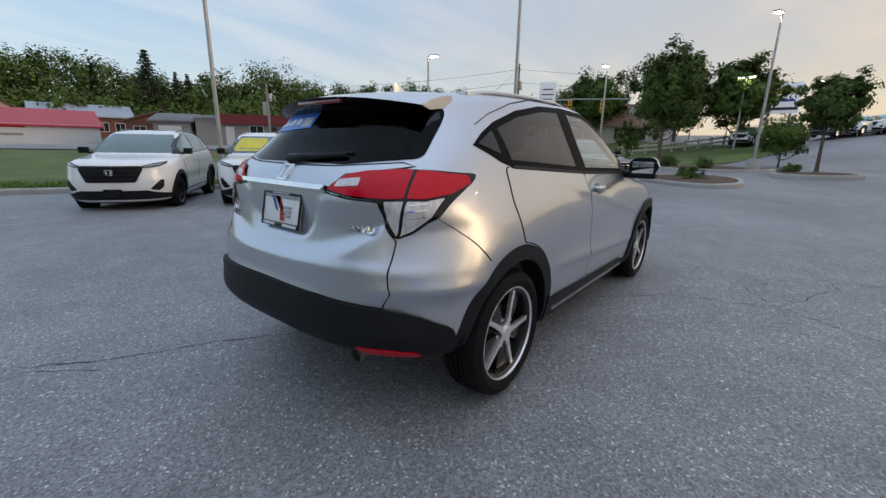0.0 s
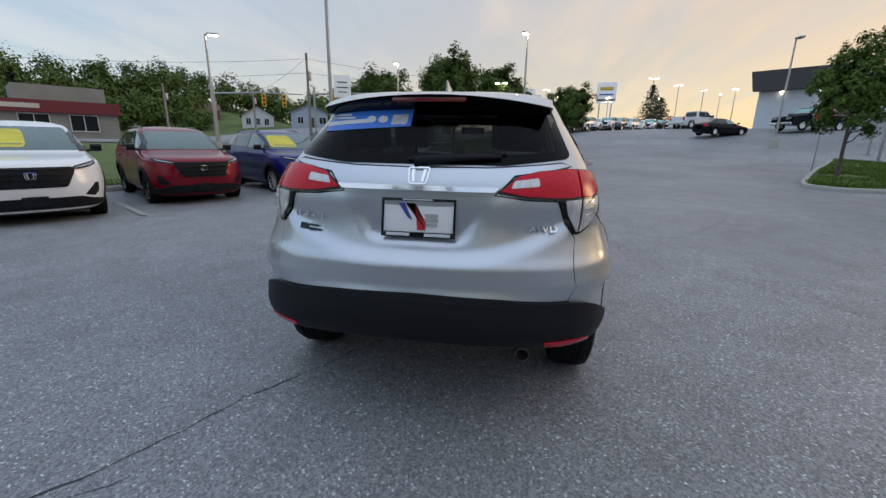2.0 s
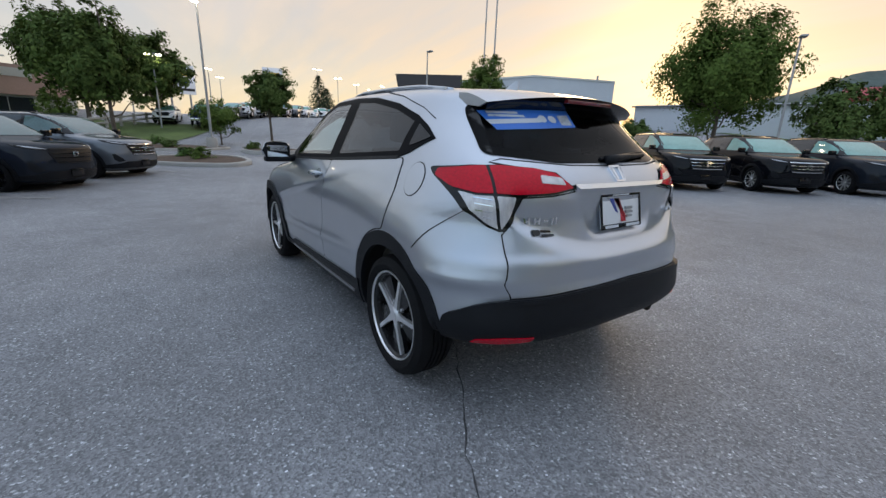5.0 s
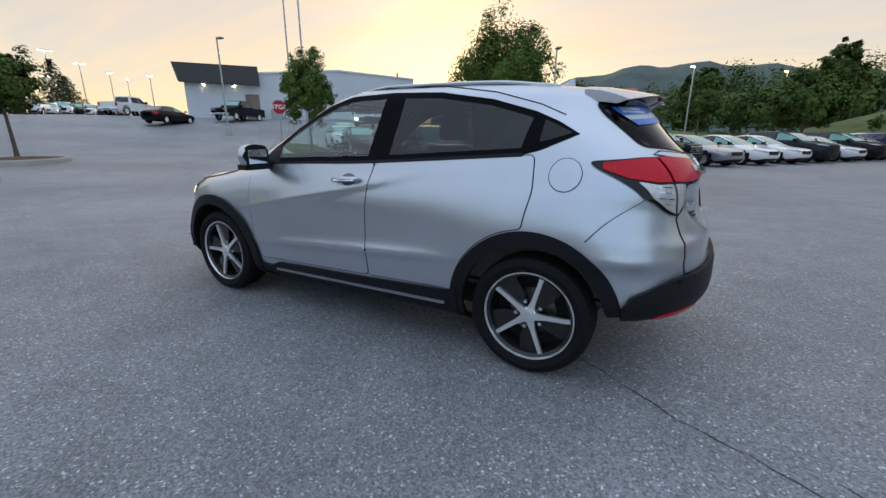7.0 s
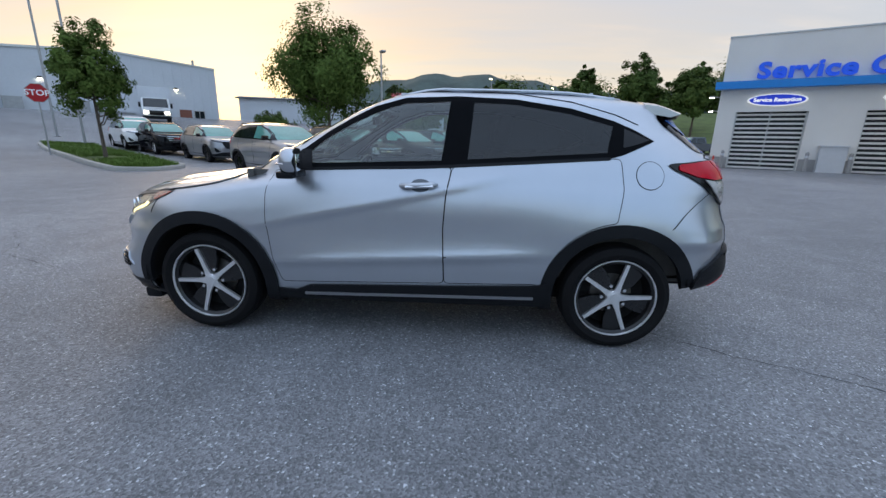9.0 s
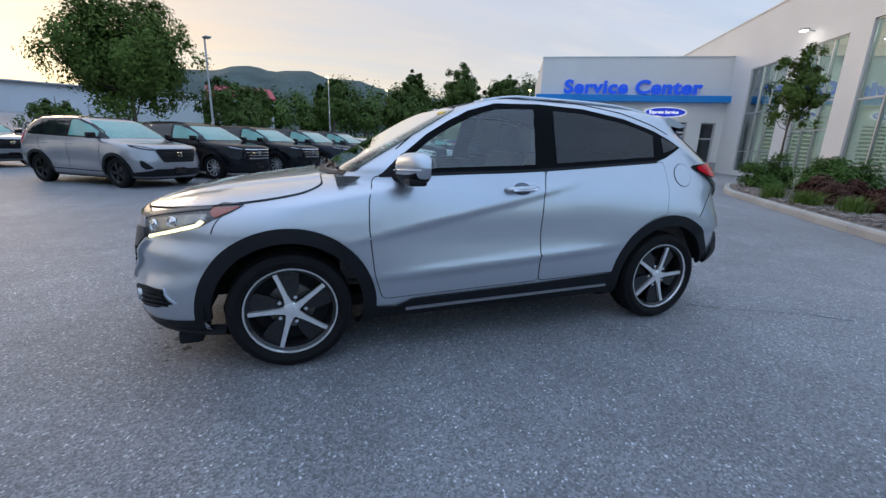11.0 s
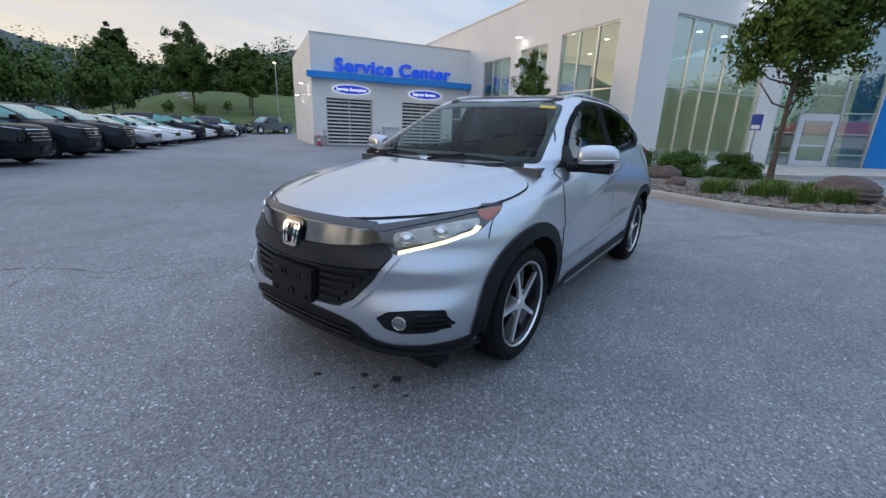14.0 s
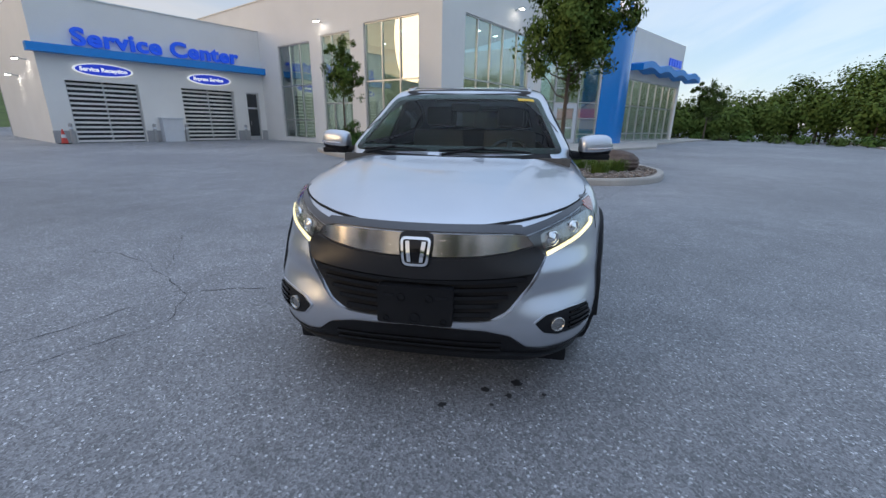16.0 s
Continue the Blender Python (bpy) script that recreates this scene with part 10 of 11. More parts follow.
def white_warehouse():
    wb = thing("warehouse", "large white sheet-metal building with a dark parapet", "building")
    f, L = axis_map((29.9, -46.1), (46.5, -25.4))
    g = lambda s, o, z: f(L - s, -o, z)
    # front with a low gable, extruded backwards
    bm = bmesh.new()
    prof = [(0, -1.0), (L, -1.0), (L, 8.55), (16.7, 9.05), (7.6, 8.25), (0.0, 8.25)]
    fr = [bm.verts.new(g(s, 0, z)) for s, z in prof]
    bk = [bm.verts.new(g(s, -24.0, z)) for s, z in prof]
    for i in range(len(prof)):
        j = (i + 1) % len(prof)
        bm.faces.new([fr[i], fr[j], bk[j], bk[i]])
    bm.faces.new(fr[::-1]), bm.faces.new(bk)
    part("wall", bm, M_WHITEP, wb, smooth=False)
    bm = bmesh.new()
    for s in np.arange(0.6, L, 0.9):
        top = 8.2 if s < 7.6 else (8.25 + 0.8 * (s - 7.6) / 9.1 if s < 16.7 else 9.05 - 0.5 * (s - 16.7) / (L - 16.7))
        c = [g(s + d, o, z) for d in (-0.02, 0.02) for o in (0.0, 0.018) for z in (0.5, top - 0.05)]
        vs = [bm.verts.new(p) for p in c]
        for q in ((4, 6, 7, 5), (0, 4, 5, 1), (2, 3, 7, 6), (0, 1, 3, 2)):
            bm.faces.new([vs[i] for i in q])
    tagged(part("ribs", bm, M_WHITEP, wb, smooth=False), kind="stuff")
    bm = bmesh.new()
    q = [g(-0.4, 0.05, 6.9), g(7.7, 0.05, 6.9), g(7.7, 0.9, 6.9), g(-0.4, 0.9, 6.9), g(-0.9, 0.05, 8.9), g(7.6, 0.05, 8.9), g(7.6, 0.35, 8.9), g(-0.9, 0.35, 8.9)]
    vs = [bm.verts.new(p) for p in q]
    for r in ((0, 1, 2, 3), (7, 6, 5, 4), (0, 4, 5, 1), (1, 5, 6, 2), (2, 6, 7, 3), (3, 7, 4, 0)):
        bm.faces.new([vs[i] for i in r])
    part("parapet", bm, M_DARKP, wb, "dark brown sloping parapet", smooth=False)
    bm = bmesh.new()
    for (s0, z0), (s1, z1) in (((7.6, 8.25), (16.7, 9.05)), ((16.7, 9.05), (L, 8.55))):
        vs = [bm.verts.new(g(s, o, z + d)) for s, z in ((s0, z0), (s1, z1)) for o in (-0.1, 0.12) for d in (-0.1, 0.10)]
        for r in ((0, 1, 3, 2), (4, 6, 7, 5), (0, 4, 5, 1), (2, 3, 7, 6), (0, 2, 6, 4), (1, 5, 7, 3)):
            bm.faces.new([vs[i] for i in r])
    part("roof_trim", bm, M_ALU, wb, smooth=False)
    dr = slab("door", g, 6.0, 7.5, 0.0, 0.06, 2.6, 5.9, mat("brown_door", (0.22, 0.17, 0.14), 0.7), wb)
    slab("dock_door", g, 15.4, 18.2, 0.0, 0.06, 0.8, 3.25, M_ALU, wb)
    slab("dock_hood", g, 15.3, 18.3, 0.0, 0.35, 3.3, 3.55, M_WHITEP, wb)
    slab("dock_door", g, 22.4, 23.6, 0.0, 0.06, 1.4, 3.9, mat("rust_door", (0.25, 0.09, 0.06), 0.7), wb)
    wall_window(g, 23.9, 24.9, 2.6, 3.8, wb, M_ALU, 0.005)
    for s, z in ((11.4, 5.95), (22.3, 6.0), (1.9, 6.8), (5.0, 6.8)):
        lp = slab("wall_lamp", g, s - 0.16, s + 0.16, 0.0, 0.22, z, z + 0.16, M_DARKP, wb)
        slab("lit_lens", g, s - 0.13, s + 0.13, 0.02, 0.20, z - 0.035, z - 0.003, M_WALLLIT, lp)
    slab("roof_vent", g, 24.4, 24.6, -0.6, -0.4, 8.4, 9.3, M_STEEL, wb)
    for s in (8.6, 13.2):
        ub = thing("utility_box", "grey steel utility cabinet against the white wall", "cabinet")
        z = level(*g(s, 0.6, 0).xy)
        slab("case", g, s, s + 1.3, 0.3, 0.95, z - 0.1, z + 0.95, M_STEEL, ub)
        slab("lid", g, s - 0.04, s + 1.34, 0.26, 0.99, z + 0.95, z + 1.02, M_STEEL, ub)


def pickup(x, y, heading, paint_mat, label, cab=1.0):
    """A crew-cab pickup: body sides, bonnet, cab with glass, open bed and wheels."""
    tr = thing("pickup", label, "pickup", at=ground_pose(x, y, heading))
    side = [(2.85, 0.42), (2.92, 0.75), (2.85, 1.08), (1.45, 1.18), (1.38, 1.22), (-2.85, 1.22), (-2.9, 0.55), (-2.8, 0.42)]
    bm = bmesh.new()
    prism(bm, side, -0.98, 0.98, lambda a, b, h: (a, h, b))
    bmesh.ops.bevel(bm, geom=list(bm.edges), offset=0.06, segments=2, affect="EDGES")
    part("body", bm, paint_mat, tr)
    bm = bmesh.new()
    lo, hi = [(1.42, 0.93), (-1.0, 0.93)], [(0.55, 0.72), (-0.85, 0.74)]
    q = [Vector((a, s * w, 1.2)) for a, w in lo for s in (1, -1)] + [Vector((a, s * w, 1.88)) for a, w in hi for s in (1, -1)]
    vs = [bm.verts.new(p) for p in q]
    for r in ((0, 1, 5, 4), (1, 3, 7, 5), (3, 2, 6, 7), (2, 0, 4, 6), (4, 5, 7, 6), (0, 2, 3, 1)):
        bm.faces.new([vs[i] for i in r])
    bmesh.ops.bevel(bm, geom=list(bm.edges), offset=0.05, segments=2, affect="EDGES")
    part("cab", bm, paint_mat, tr)

    def pane(name, pts, mtl):
        b = bmesh.new()
        p = [Vector(c) for c in pts]
        n = (p[1] - p[0]).cross(p[2] - p[0]).normalized() * 0.012
        c = sum(p, Vector()) / len(p)
        if n.dot(c - Vector((0.1, 0, 1.5))) < 0:
            n = -n
        v0, v1 = [b.verts.new(k + n * 0.2) for k in p], [b.verts.new(k + n) for k in p]
        b.faces.new(v0), b.faces.new(v1[::-1])
        for i in range(len(p)):
            j = (i + 1) % len(p)
            b.faces.new([v0[i], v0[j], v1[j], v1[i]])
        part(name, b, mtl, tr, smooth=False)
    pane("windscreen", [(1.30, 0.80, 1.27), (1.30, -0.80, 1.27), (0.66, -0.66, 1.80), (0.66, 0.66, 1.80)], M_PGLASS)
    pane("rear_window", [(-0.99, 0.7, 1.30), (-0.99, -0.7, 1.30), (-0.88, -0.62, 1.78), (-0.88, 0.62, 1.78)], M_PGLASSD)
    for s in (1, -1):
        pane("side_window", [(1.05, s * 0.912, 1.27), (0.28, s * 0.912, 1.27), (0.22, s * 0.767, 1.78), (0.52, s * 0.767, 1.78)], M_PGLASSD)
        pane("side_window", [(0.20, s * 0.912, 1.27), (-0.80, s * 0.912, 1.27), (-0.72, s * 0.770, 1.78), (0.15, s * 0.767, 1.78)], M_PGLASSD)
        for ax in (1.85, -1.80):
            bm = bmesh.new()
            lathe(bm, [(0.25, s * 0.86), (0.37, s * 0.88), (0.40, s * 0.97), (0.385, s * 1.01), (0.27, s * 1.005), (0.25, s * 0.98)], n=28, m=Matrix.Translation((ax, 0, 0.40)))
            wh = part("wheel", bm, M_RUBBER, tr)
            bm = bmesh.new()
            lathe(bm, [(0.0, s * 0.99), (0.08, s * 1.0), (0.2, s * 0.975), (0.25, s * 1.0), (0.262, s * 1.0)], n=28, m=Matrix.Translation((ax, 0, 0.40)))
            part("rim", bm, M_ALLOY, wh)
            bm = bmesh.new()
            lathe(bm, [(0.50, s * 0.965), (0.50, s * 0.99), (0.0, s * 0.99)][:2] + [(0.42, s * 0.99), (0.42, s * 0.965)], n=28, m=Matrix.Translation((ax, 0, 0.44)), closed=True)
            part("wheel_arch", bm, M_PLASTIC, tr)
        bm = bmesh.new()
        box(bm, 2.80, s * 0.62 - 0.2, 0.86, 2.94, s * 0.62 + 0.2, 1.03, 0.02)
        part("headlamp", bm, M_LENSD, tr)
        bm = bmesh.new()
        box(bm, -2.93, s * 0.86 - 0.08, 0.85, -2.84, s * 0.86 + 0.08, 1.16, 0.015)
        part("tail_lamp", bm, M_REDLENS, tr)
        bm = bmesh.new()
        box(bm, 0.95, s * 1.06 - 0.12, 1.24, 1.10, s * 1.06 + 0.12, 1.46, 0.03)
        part("mirror", bm, M_PLASTIC, tr)
    bm = bmesh.new()
    box(bm, -2.78, -0.80, 1.05, -1.08, 0.80, 1.235)
    part("bed", bm, M_UNDER, tr, smooth=False)
    bm = bmesh.new()
    box(bm, 2.84, -0.40, 0.70, 2.945, 0.40, 1.04, 0.02)
    part("grille", bm, M_GLOSSBLK, tr)
    for x0, x1 in ((2.86, 3.02), (-3.05, -2.88)):
        bm = bmesh.new()
        box(bm, x0, -0.95, 0.42, x1, 0.95, 0.64, 0.04)
        part("bumper", bm, M_CHROME, tr)
    return tr


def box_truck(x, y, heading):
    tr = thing("box_truck", "white delivery truck with lit headlamps on the slope", "truck", at=ground_pose(x, y, heading))
    bm = bmesh.new()
    prism(bm, [(2.9, 0.45), (2.95, 1.15), (2.2, 1.35), (1.7, 2.15), (0.9, 2.2), (0.9, 0.45)], -0.98, 0.98, lambda a, b, h: (a, h, b))
    bmesh.ops.bevel(bm, geom=list(bm.edges), offset=0.06, segments=2, affect="EDGES")
    part("cab", bm, M_WHITE, tr)
    bm = bmesh.new()
    vs = [bm.verts.new(p) for p in ((2.22, 0.86, 1.38), (2.22, -0.86, 1.38), (1.74, -0.84, 2.08), (1.74, 0.84, 2.08), (2.26, 0.86, 1.40), (2.26, -0.86, 1.40), (1.78, -0.84, 2.10), (1.78, 0.84, 2.10))]
    for r in ((3, 2, 1, 0), (4, 5, 6, 7), (0, 1, 5, 4), (1, 2, 6, 5), (2, 3, 7, 6), (3, 0, 4, 7)):
        bm.faces.new([vs[i] for i in r])
    part("windscreen", bm, M_PGLASSD, tr, smooth=False)
    bm = bmesh.new()
    box(bm, -3.6, -1.15, 0.85, 0.8, 1.15, 3.1, 0.05)
    part("cargo_box", bm, M_WHITEP, tr)
    bm = bmesh.new()
    box(bm, 2.92, -0.5, 0.72, 2.985, 0.5, 1.08, 0.02)
    part("grille", bm, M_GLOSSBLK, tr)
    bm = bmesh.new()
    box(bm, 2.9, -1.0, 0.42, 3.06, 1.0, 0.66, 0.04)
    part("bumper", bm, M_PLASTIC, tr)
    for s in (1, -1):
        bm = bmesh.new()
        box(bm, 2.90, s * 0.74 - 0.16, 0.82, 3.0, s * 0.74 + 0.16, 1.02, 0.02)
        part("headlamp", bm, M_BEAM, tr)
        for ax in (2.0, -2.2):
            bm = bmesh.new()
            lathe(bm, [(0.0, s * 0.98), (0.25, s * 0.98), (0.40, s * 0.96), (0.40, s * 0.72), (0.0, s * 0.72)], n=24, m=Matrix.Translation((ax, 0, 0.40)))
            part("wheel", bm, M_RUBBER, tr)
        bm = bmesh.new()
        box(bm, 1.9, s * 1.12 - 0.08, 1.35, 2.0, s * 1.12 + 0.08, 1.75, 0.03)
        part("mirror", bm, M_PLASTIC, tr)


def stop_sign(x, y, facing):
    st = thing("stop_sign", "red octagonal stop sign on a steel post", "road sign", at=pose(x, y, level(x, y), 0, 0, facing))
    bm = bmesh.new()
    box(bm, -0.03, -0.025, -0.1, 0.03, 0.025, 2.95, 0.006)
    part("post", bm, M_STEEL, st)
    octo = [(0.385 * math.cos(radians(22.5 + 45 * k)) / math.cos(radians(22.5)), 2.6 + 0.385 * math.sin(radians(22.5 + 45 * k)) / math.cos(radians(22.5))) for k in range(8)]
    bm = bmesh.new()
    prism(bm, octo, -0.036, -0.03, lambda a, b, h: (a, h, b))
    face = part("border", bm, M_LINE, st, smooth=False)
    bm = bmesh.new()
    prism(bm, [(a * 0.93, 2.6 + (b - 2.6) * 0.93) for a, b in octo], -0.044, -0.036, lambda a, b, h: (a, h, b))
    part("panel", bm, M_STOP, st, smooth=False)
    me = text_mesh("STOP", 0.33, 0.002, 0.008, 1.05)
    me.materials.append(M_SIGNW)
    ob = new("lettering", me)
    ob.parent, ob.matrix_basis = st, Matrix.Translation((0, -0.048, 2.6))


def post_sign(x, y, facing, top, w, h, label, kind):
    """A plain roadside sign on two posts: board, shapes and bars."""
    z = level(x, y)
    sg = thing("roadside_sign", label, "sign", at=pose(x, y, z, 0, 0, facing))
    t = top - z
    for s in (-0.3, 0.3):
        bm = bmesh.new()
        cyl(bm, (s * w, 0, -0.2), (s * w, 0, t - h * 0.5), 0.11, n=10)
        part("post", bm, M_STEEL, sg)
    bm = bmesh.new()
    box(bm, -w / 2, -0.15, t - h, w / 2, 0.15, t, 0.04)
    part("board", bm, M_SIGNW, sg)
    bars = [(0.0, 0.70, 0.34, 0.16, M_GOLD), (0.0, 0.42, 0.36, 0.07, M_SIGNB), (0.0, 0.16, 0.46, 0.09, M_DARKP)] if kind == "dealer" else [(0.0, 0.68, 0.3, 0.05, M_DARKP), (0.0, 0.45, 0.36, 0.05, M_DARKP), (0.0, 0.25, 0.28, 0.04, M_DARKP)]
    for cx, cz, hw, hh, m in bars:
        bm = bmesh.new()
        box(bm, (cx - hw) * w, -0.18, t - h + (cz - hh / 2) * h, (cx + hw) * w, -0.15, t - h + (cz + hh / 2) * h, 0.01)
        part("bar", bm, m, sg)


def signal_mast(base, tip, heads, height):
    f, L = axis_map(base, tip)
    sm = thing("traffic_signal", "yellow traffic signals on a steel mast arm", "traffic signal")
    z = level(*base)
    bm = bmesh.new()
    tube(bm, [f(0, 0, z - 0.2), f(0, 0, height + 1.2)], [0.14, 0.1], 10)
    part("pole", bm, M_STEEL, sm)
    bm = bmesh.new()
    tube(bm, [f(0, 0, height + 0.5), f(L * 0.5, 0, height + 0.75), f(L, 0, height + 0.7)], [0.09, 0.07, 0.05], 8)
    part("arm", bm, M_STEEL, sm)
    d = f(0, 1, 0) - f(0, 0, 0)
    for k in heads:
        c = f(k * L, 0.12, height)
        bm = bmesh.new()
        rot = Matrix.Translation(c) @ Matrix.Rotation(math.atan2(c.y, c.x) - math.pi / 2, 4, "Z")
        box(bm, -0.19, -0.12, -0.55, 0.19, 0.12, 0.62, 0.03, rot)
        hd = part("signal_head", bm, M_YELLOW, sm)
        for i in range(3):
            zc = 0.40 - 0.37 * i
            bm = bmesh.new()
            cyl(bm, rot @ Vector((0, -0.12, zc)), rot @ Vector((0, -0.26, zc)), 0.15, n=14)
            part("visor", bm, M_YELLOW, hd)
            bm = bmesh.new()
            cyl(bm, rot @ Vector((0, -0.25, zc)), rot @ Vector((0, -0.27, zc)), 0.105, n=14)
            part("signal_lens", bm, M_PLASTIC, hd)


def utility_pole(x, y, top, arms=1, label="weathered wooden utility pole with a crossarm"):
    z = level(x, y)
    up = thing("utility_pole", label, "utility pole", at=Matrix.Translation((x, y, z)))
    bm = bmesh.new()
    tube(bm, [(0, 0, -0.3), (0.03, 0, (top - z) * 0.5), (0, 0, top - z)], [0.17, 0.14, 0.11], 10)
    part("pole", bm, M_WOODPOLE, up)
    for k in range(arms):
        bm = bmesh.new()
        h = top - z - 0.4 - 1.3 * k
        box(bm, -1.1, -0.05, h - 0.06, 1.1, 0.05, h + 0.06, 0.01, Matrix.Rotation(math.atan2(y, x), 4, "Z"))
        part("crossarm", bm, M_WOODPOLE, up)
    bm = bmesh.new()
    lathe(bm, [(0, 0), (0.2, 0), (0.22, 0.1), (0.22, 0.7), (0.18, 0.78), (0, 0.8)], axis="z", n=14, m=Matrix.Translation((0.3, 0, (top - z) * 0.72)))
    part("transformer", bm, M_STEEL, up)


def wire(p, q, sag, r=0.013):
    pts = []
    for i in range(13):
        t = i / 12
        c = Vector(p).lerp(Vector(q), t)
        c.z -= sag * 4 * t * (1 - t)
        pts.append(c)
    bm = bmesh.new()
    tube(bm, pts, r, 5)
    tagged(part("overhead_wire", bm, M_CABLE), "black overhead wire between utility poles", "wire", "overhead wires")


def make_far():
    suv, suvb, far, sed = PROTO
    white_warehouse()
    stop_sign(18.6, -14.4, -90 + math.degrees(math.atan2(14.4 + 2, -18.6 - 1)) + 180)
    # cars beyond the tree island
    d = math.degrees(math.atan2(0.60, -0.80))
    for k, (x, y, pr, pm, lb) in enumerate(((19.6, -20.6, far, M_WHITE, "white sport utility car beyond the grass island"), (16.6, -19.0, suvb, M_BLACK, "black sport utility car beside a white one"),
                                            (12.2, -16.6, suv, M_TAN, "brownish sport utility car beyond the grass island"), (22.0, -23.6, far, M_WHITE, "white sport utility car near the slope"))):
        place(pr, pm, ground_pose(x, y, d), lb, "cars beyond the grass island")
    box_truck(27.6, -33.0, math.degrees(math.atan2(31, -24)))
    pickup(37.6, -25.4, 108, M_BLACK, "black crew-cab pickup on the upper lot")
    place(sed, M_BLACK, ground_pose(37.1, -18.2, -68), "black saloon car on the upper lot", "cars on the upper lot")
    pickup(48.5, -20.6, -62, M_WHITE, "white crew-cab pickup on the upper lot")
    rnd = random.Random(9)
    cols = (M_WHITE, M_WHITE, M_GREY, M_BLACK, M_RED, M_TAN, M_DARK, M_WHITE, M_BLUE)
    for k in range(16):
        x, y = 47.0 + 1.5 * k * 0.9, -7.0 - 2.6 * k * 0.62
        place(rnd.choice((far, far, sed)), rnd.choice(cols), ground_pose(x, y + 1.5, 150 + rnd.uniform(-4, 4)), "parked car in the upper lot rows", "cars on the upper lot")
    for k in range(12):
        x, y = 62.0 + 2.2 * k, -6.0 - 1.9 * k
        place(rnd.choice((far, far, sed)), rnd.choice(cols), ground_pose(x, y, 150 + rnd.uniform(-4, 4)), "parked car in the upper lot rows", "cars on the upper lot")
    pickup(41.8, -2.3, 170, M_BLUE, "blue pickup parked by the upper lot fence")
    place(far, M_WHITE, ground_pose(44.3, 0.6, 170), "white van-like car parked by the fence", "cars on the upper lot")
    pickup(-24.8, -45.3, 8, M_GREY, "grey crew-cab pickup crossing behind the building")
    place(far, M_BLUE, ground_pose(-14.6, -36.4, 200), "dark blue sport utility car at the row end", "cars in the used row")
    for p in PROTO:
        for o in (p, *p.children_recursive):
            bpy.data.objects.remove(o)
    # roadside buildings
    h, g, L = house((17.2, 49.9), (33.8, 39.3), 9.0, 3.1, 0.4, M_GREYSTUC, M_GREYROOF, [(5.6, 7.0, 0.9, 2.2), (9.2, 10.6, 0.9, 2.2), (12.5, 14.5, 0.8, 2.2), (16.0, 18.0, 0.8, 2.2)],
                    "low grey roadside restaurant with a maroon fascia", doors=[(3.0, 3.9, 0, 2.1, M_WHITEP), (7.6, 8.5, 0, 2.1, M_DARKP)], category="building", eave=0.15)
    slab("fascia", g, 2.2, L + 0.2, 0.0, 0.45, 2.35, 3.45, M_MAROON, h, "maroon sheet-metal fascia")
    slab("sign_bar", g, 11.0, 14.0, 0.45, 0.50, 2.7, 3.1, M_PALE, h)
    slab("upper_block", g, 12.5, L - 0.5, -7.5, -1.5, 3.2, 4.9, M_GREYSTUC, h)
    slab("chimney", g, 7.0, 7.5, -3.0, -2.5, 3.2, 5.2, M_STEEL, h)
    house((13.9, 52.6), (17.0, 50.6), 7.0, 2.9, 0.8, M_GREYSTUC, M_GREYROOF, [], "grey garage with a white roller door", doors=[(0.5, 2.7, 0.0, 2.2, M_WHITEP)], category="garage")
    house((13.5, 60.5), (20.5, 57.2), 8.0, 3.0, 1.3, M_BRICK, M_BROWNROOF, [(0.8, 2.0, 1.0, 2.2), (3.0, 4.2, 1.0, 2.2), (5.4, 6.6, 1.0, 2.2)], "brown brick house with a low gable", gable_front=True, trim=M_PALE)
    h, g, L = house((-7.0, 70.0), (12.5, 67.5), 14.0, 2.4, 2.1, M_WHITEP, M_REDROOF, [], "white metal building with a bright red roof", category="building")
    slab("sign_bar", g, 9.5, 12.8, 0.0, 0.05, 1.9, 2.3, M_STOP, h)
    slab("sign_bar", g, 9.3, 12.5, 0.0, 0.04, 1.0, 1.25, M_GREYSTUC, h)
    house((9.5, 92.0), (22.5, 90.0), 9.0, 3.8, 2.0, M_BRICK, M_BLUEROOF, [(1.5, 2.8, 1.2, 2.6), (6.0, 7.3, 1.2, 2.6), (8.3, 9.6, 1.2, 2.6), (10.6, 11.9, 1.2, 2.6)], "brick house with a blue-grey metal roof", z=1.6)
    house((-0.5, 88.0), (7.0, 88.0), 8.0, 4.6, 2.2, M_PALE, M_BROWNROOF, [(1.2, 2.4, 1.0, 2.4), (4.6, 5.8, 1.0, 2.4)], "tan house with a brown gabled roof", gable_front=True, z=1.6)
    house((73.0, 42.1), (76.0, 36.0), 6.0, 3.1, 1.6, mat("pale_blue_siding", (0.36, 0.43, 0.52), 0.8, vary=0.08), M_GREYROOF, [(1.2, 2.2, 1.0, 2.2), (5.2, 6.4, 1.0, 2.2)], "pale blue house near the road junction", gable_front=True, doors=[(3.2, 4.2, 0, 2.1, M_DARKP)], z=hill(74.5, 39) - 0.3)
    house((74.6, 53.7), (77.8, 48.7), 7.0, 2.6, 1.9, M_WHITEP, M_BROWNROOF, [(0.8, 1.6, 0.8, 2.0), (2.5, 3.3, 0.8, 2.0), (4.2, 5.0, 0.8, 2.0)], "white house with a gable on the grassy slope", gable_front=True, z=hill(76, 51) - 0.3)
    house((79.2, 72.2), (84.4, 66.0), 7.0, 2.6, 1.5, M_BRICK, M_BROWNROOF, [(1.0, 2.2, 1.0, 2.2), (3.4, 4.6, 1.0, 2.2), (5.8, 7.0, 1.0, 2.2)], "red brick house on the grassy slope", z=hill(81, 69) - 0.3)
    # long terracotta board over a low shop
    f, L = axis_map((45.0, 19.5), (51.5, 8.0))
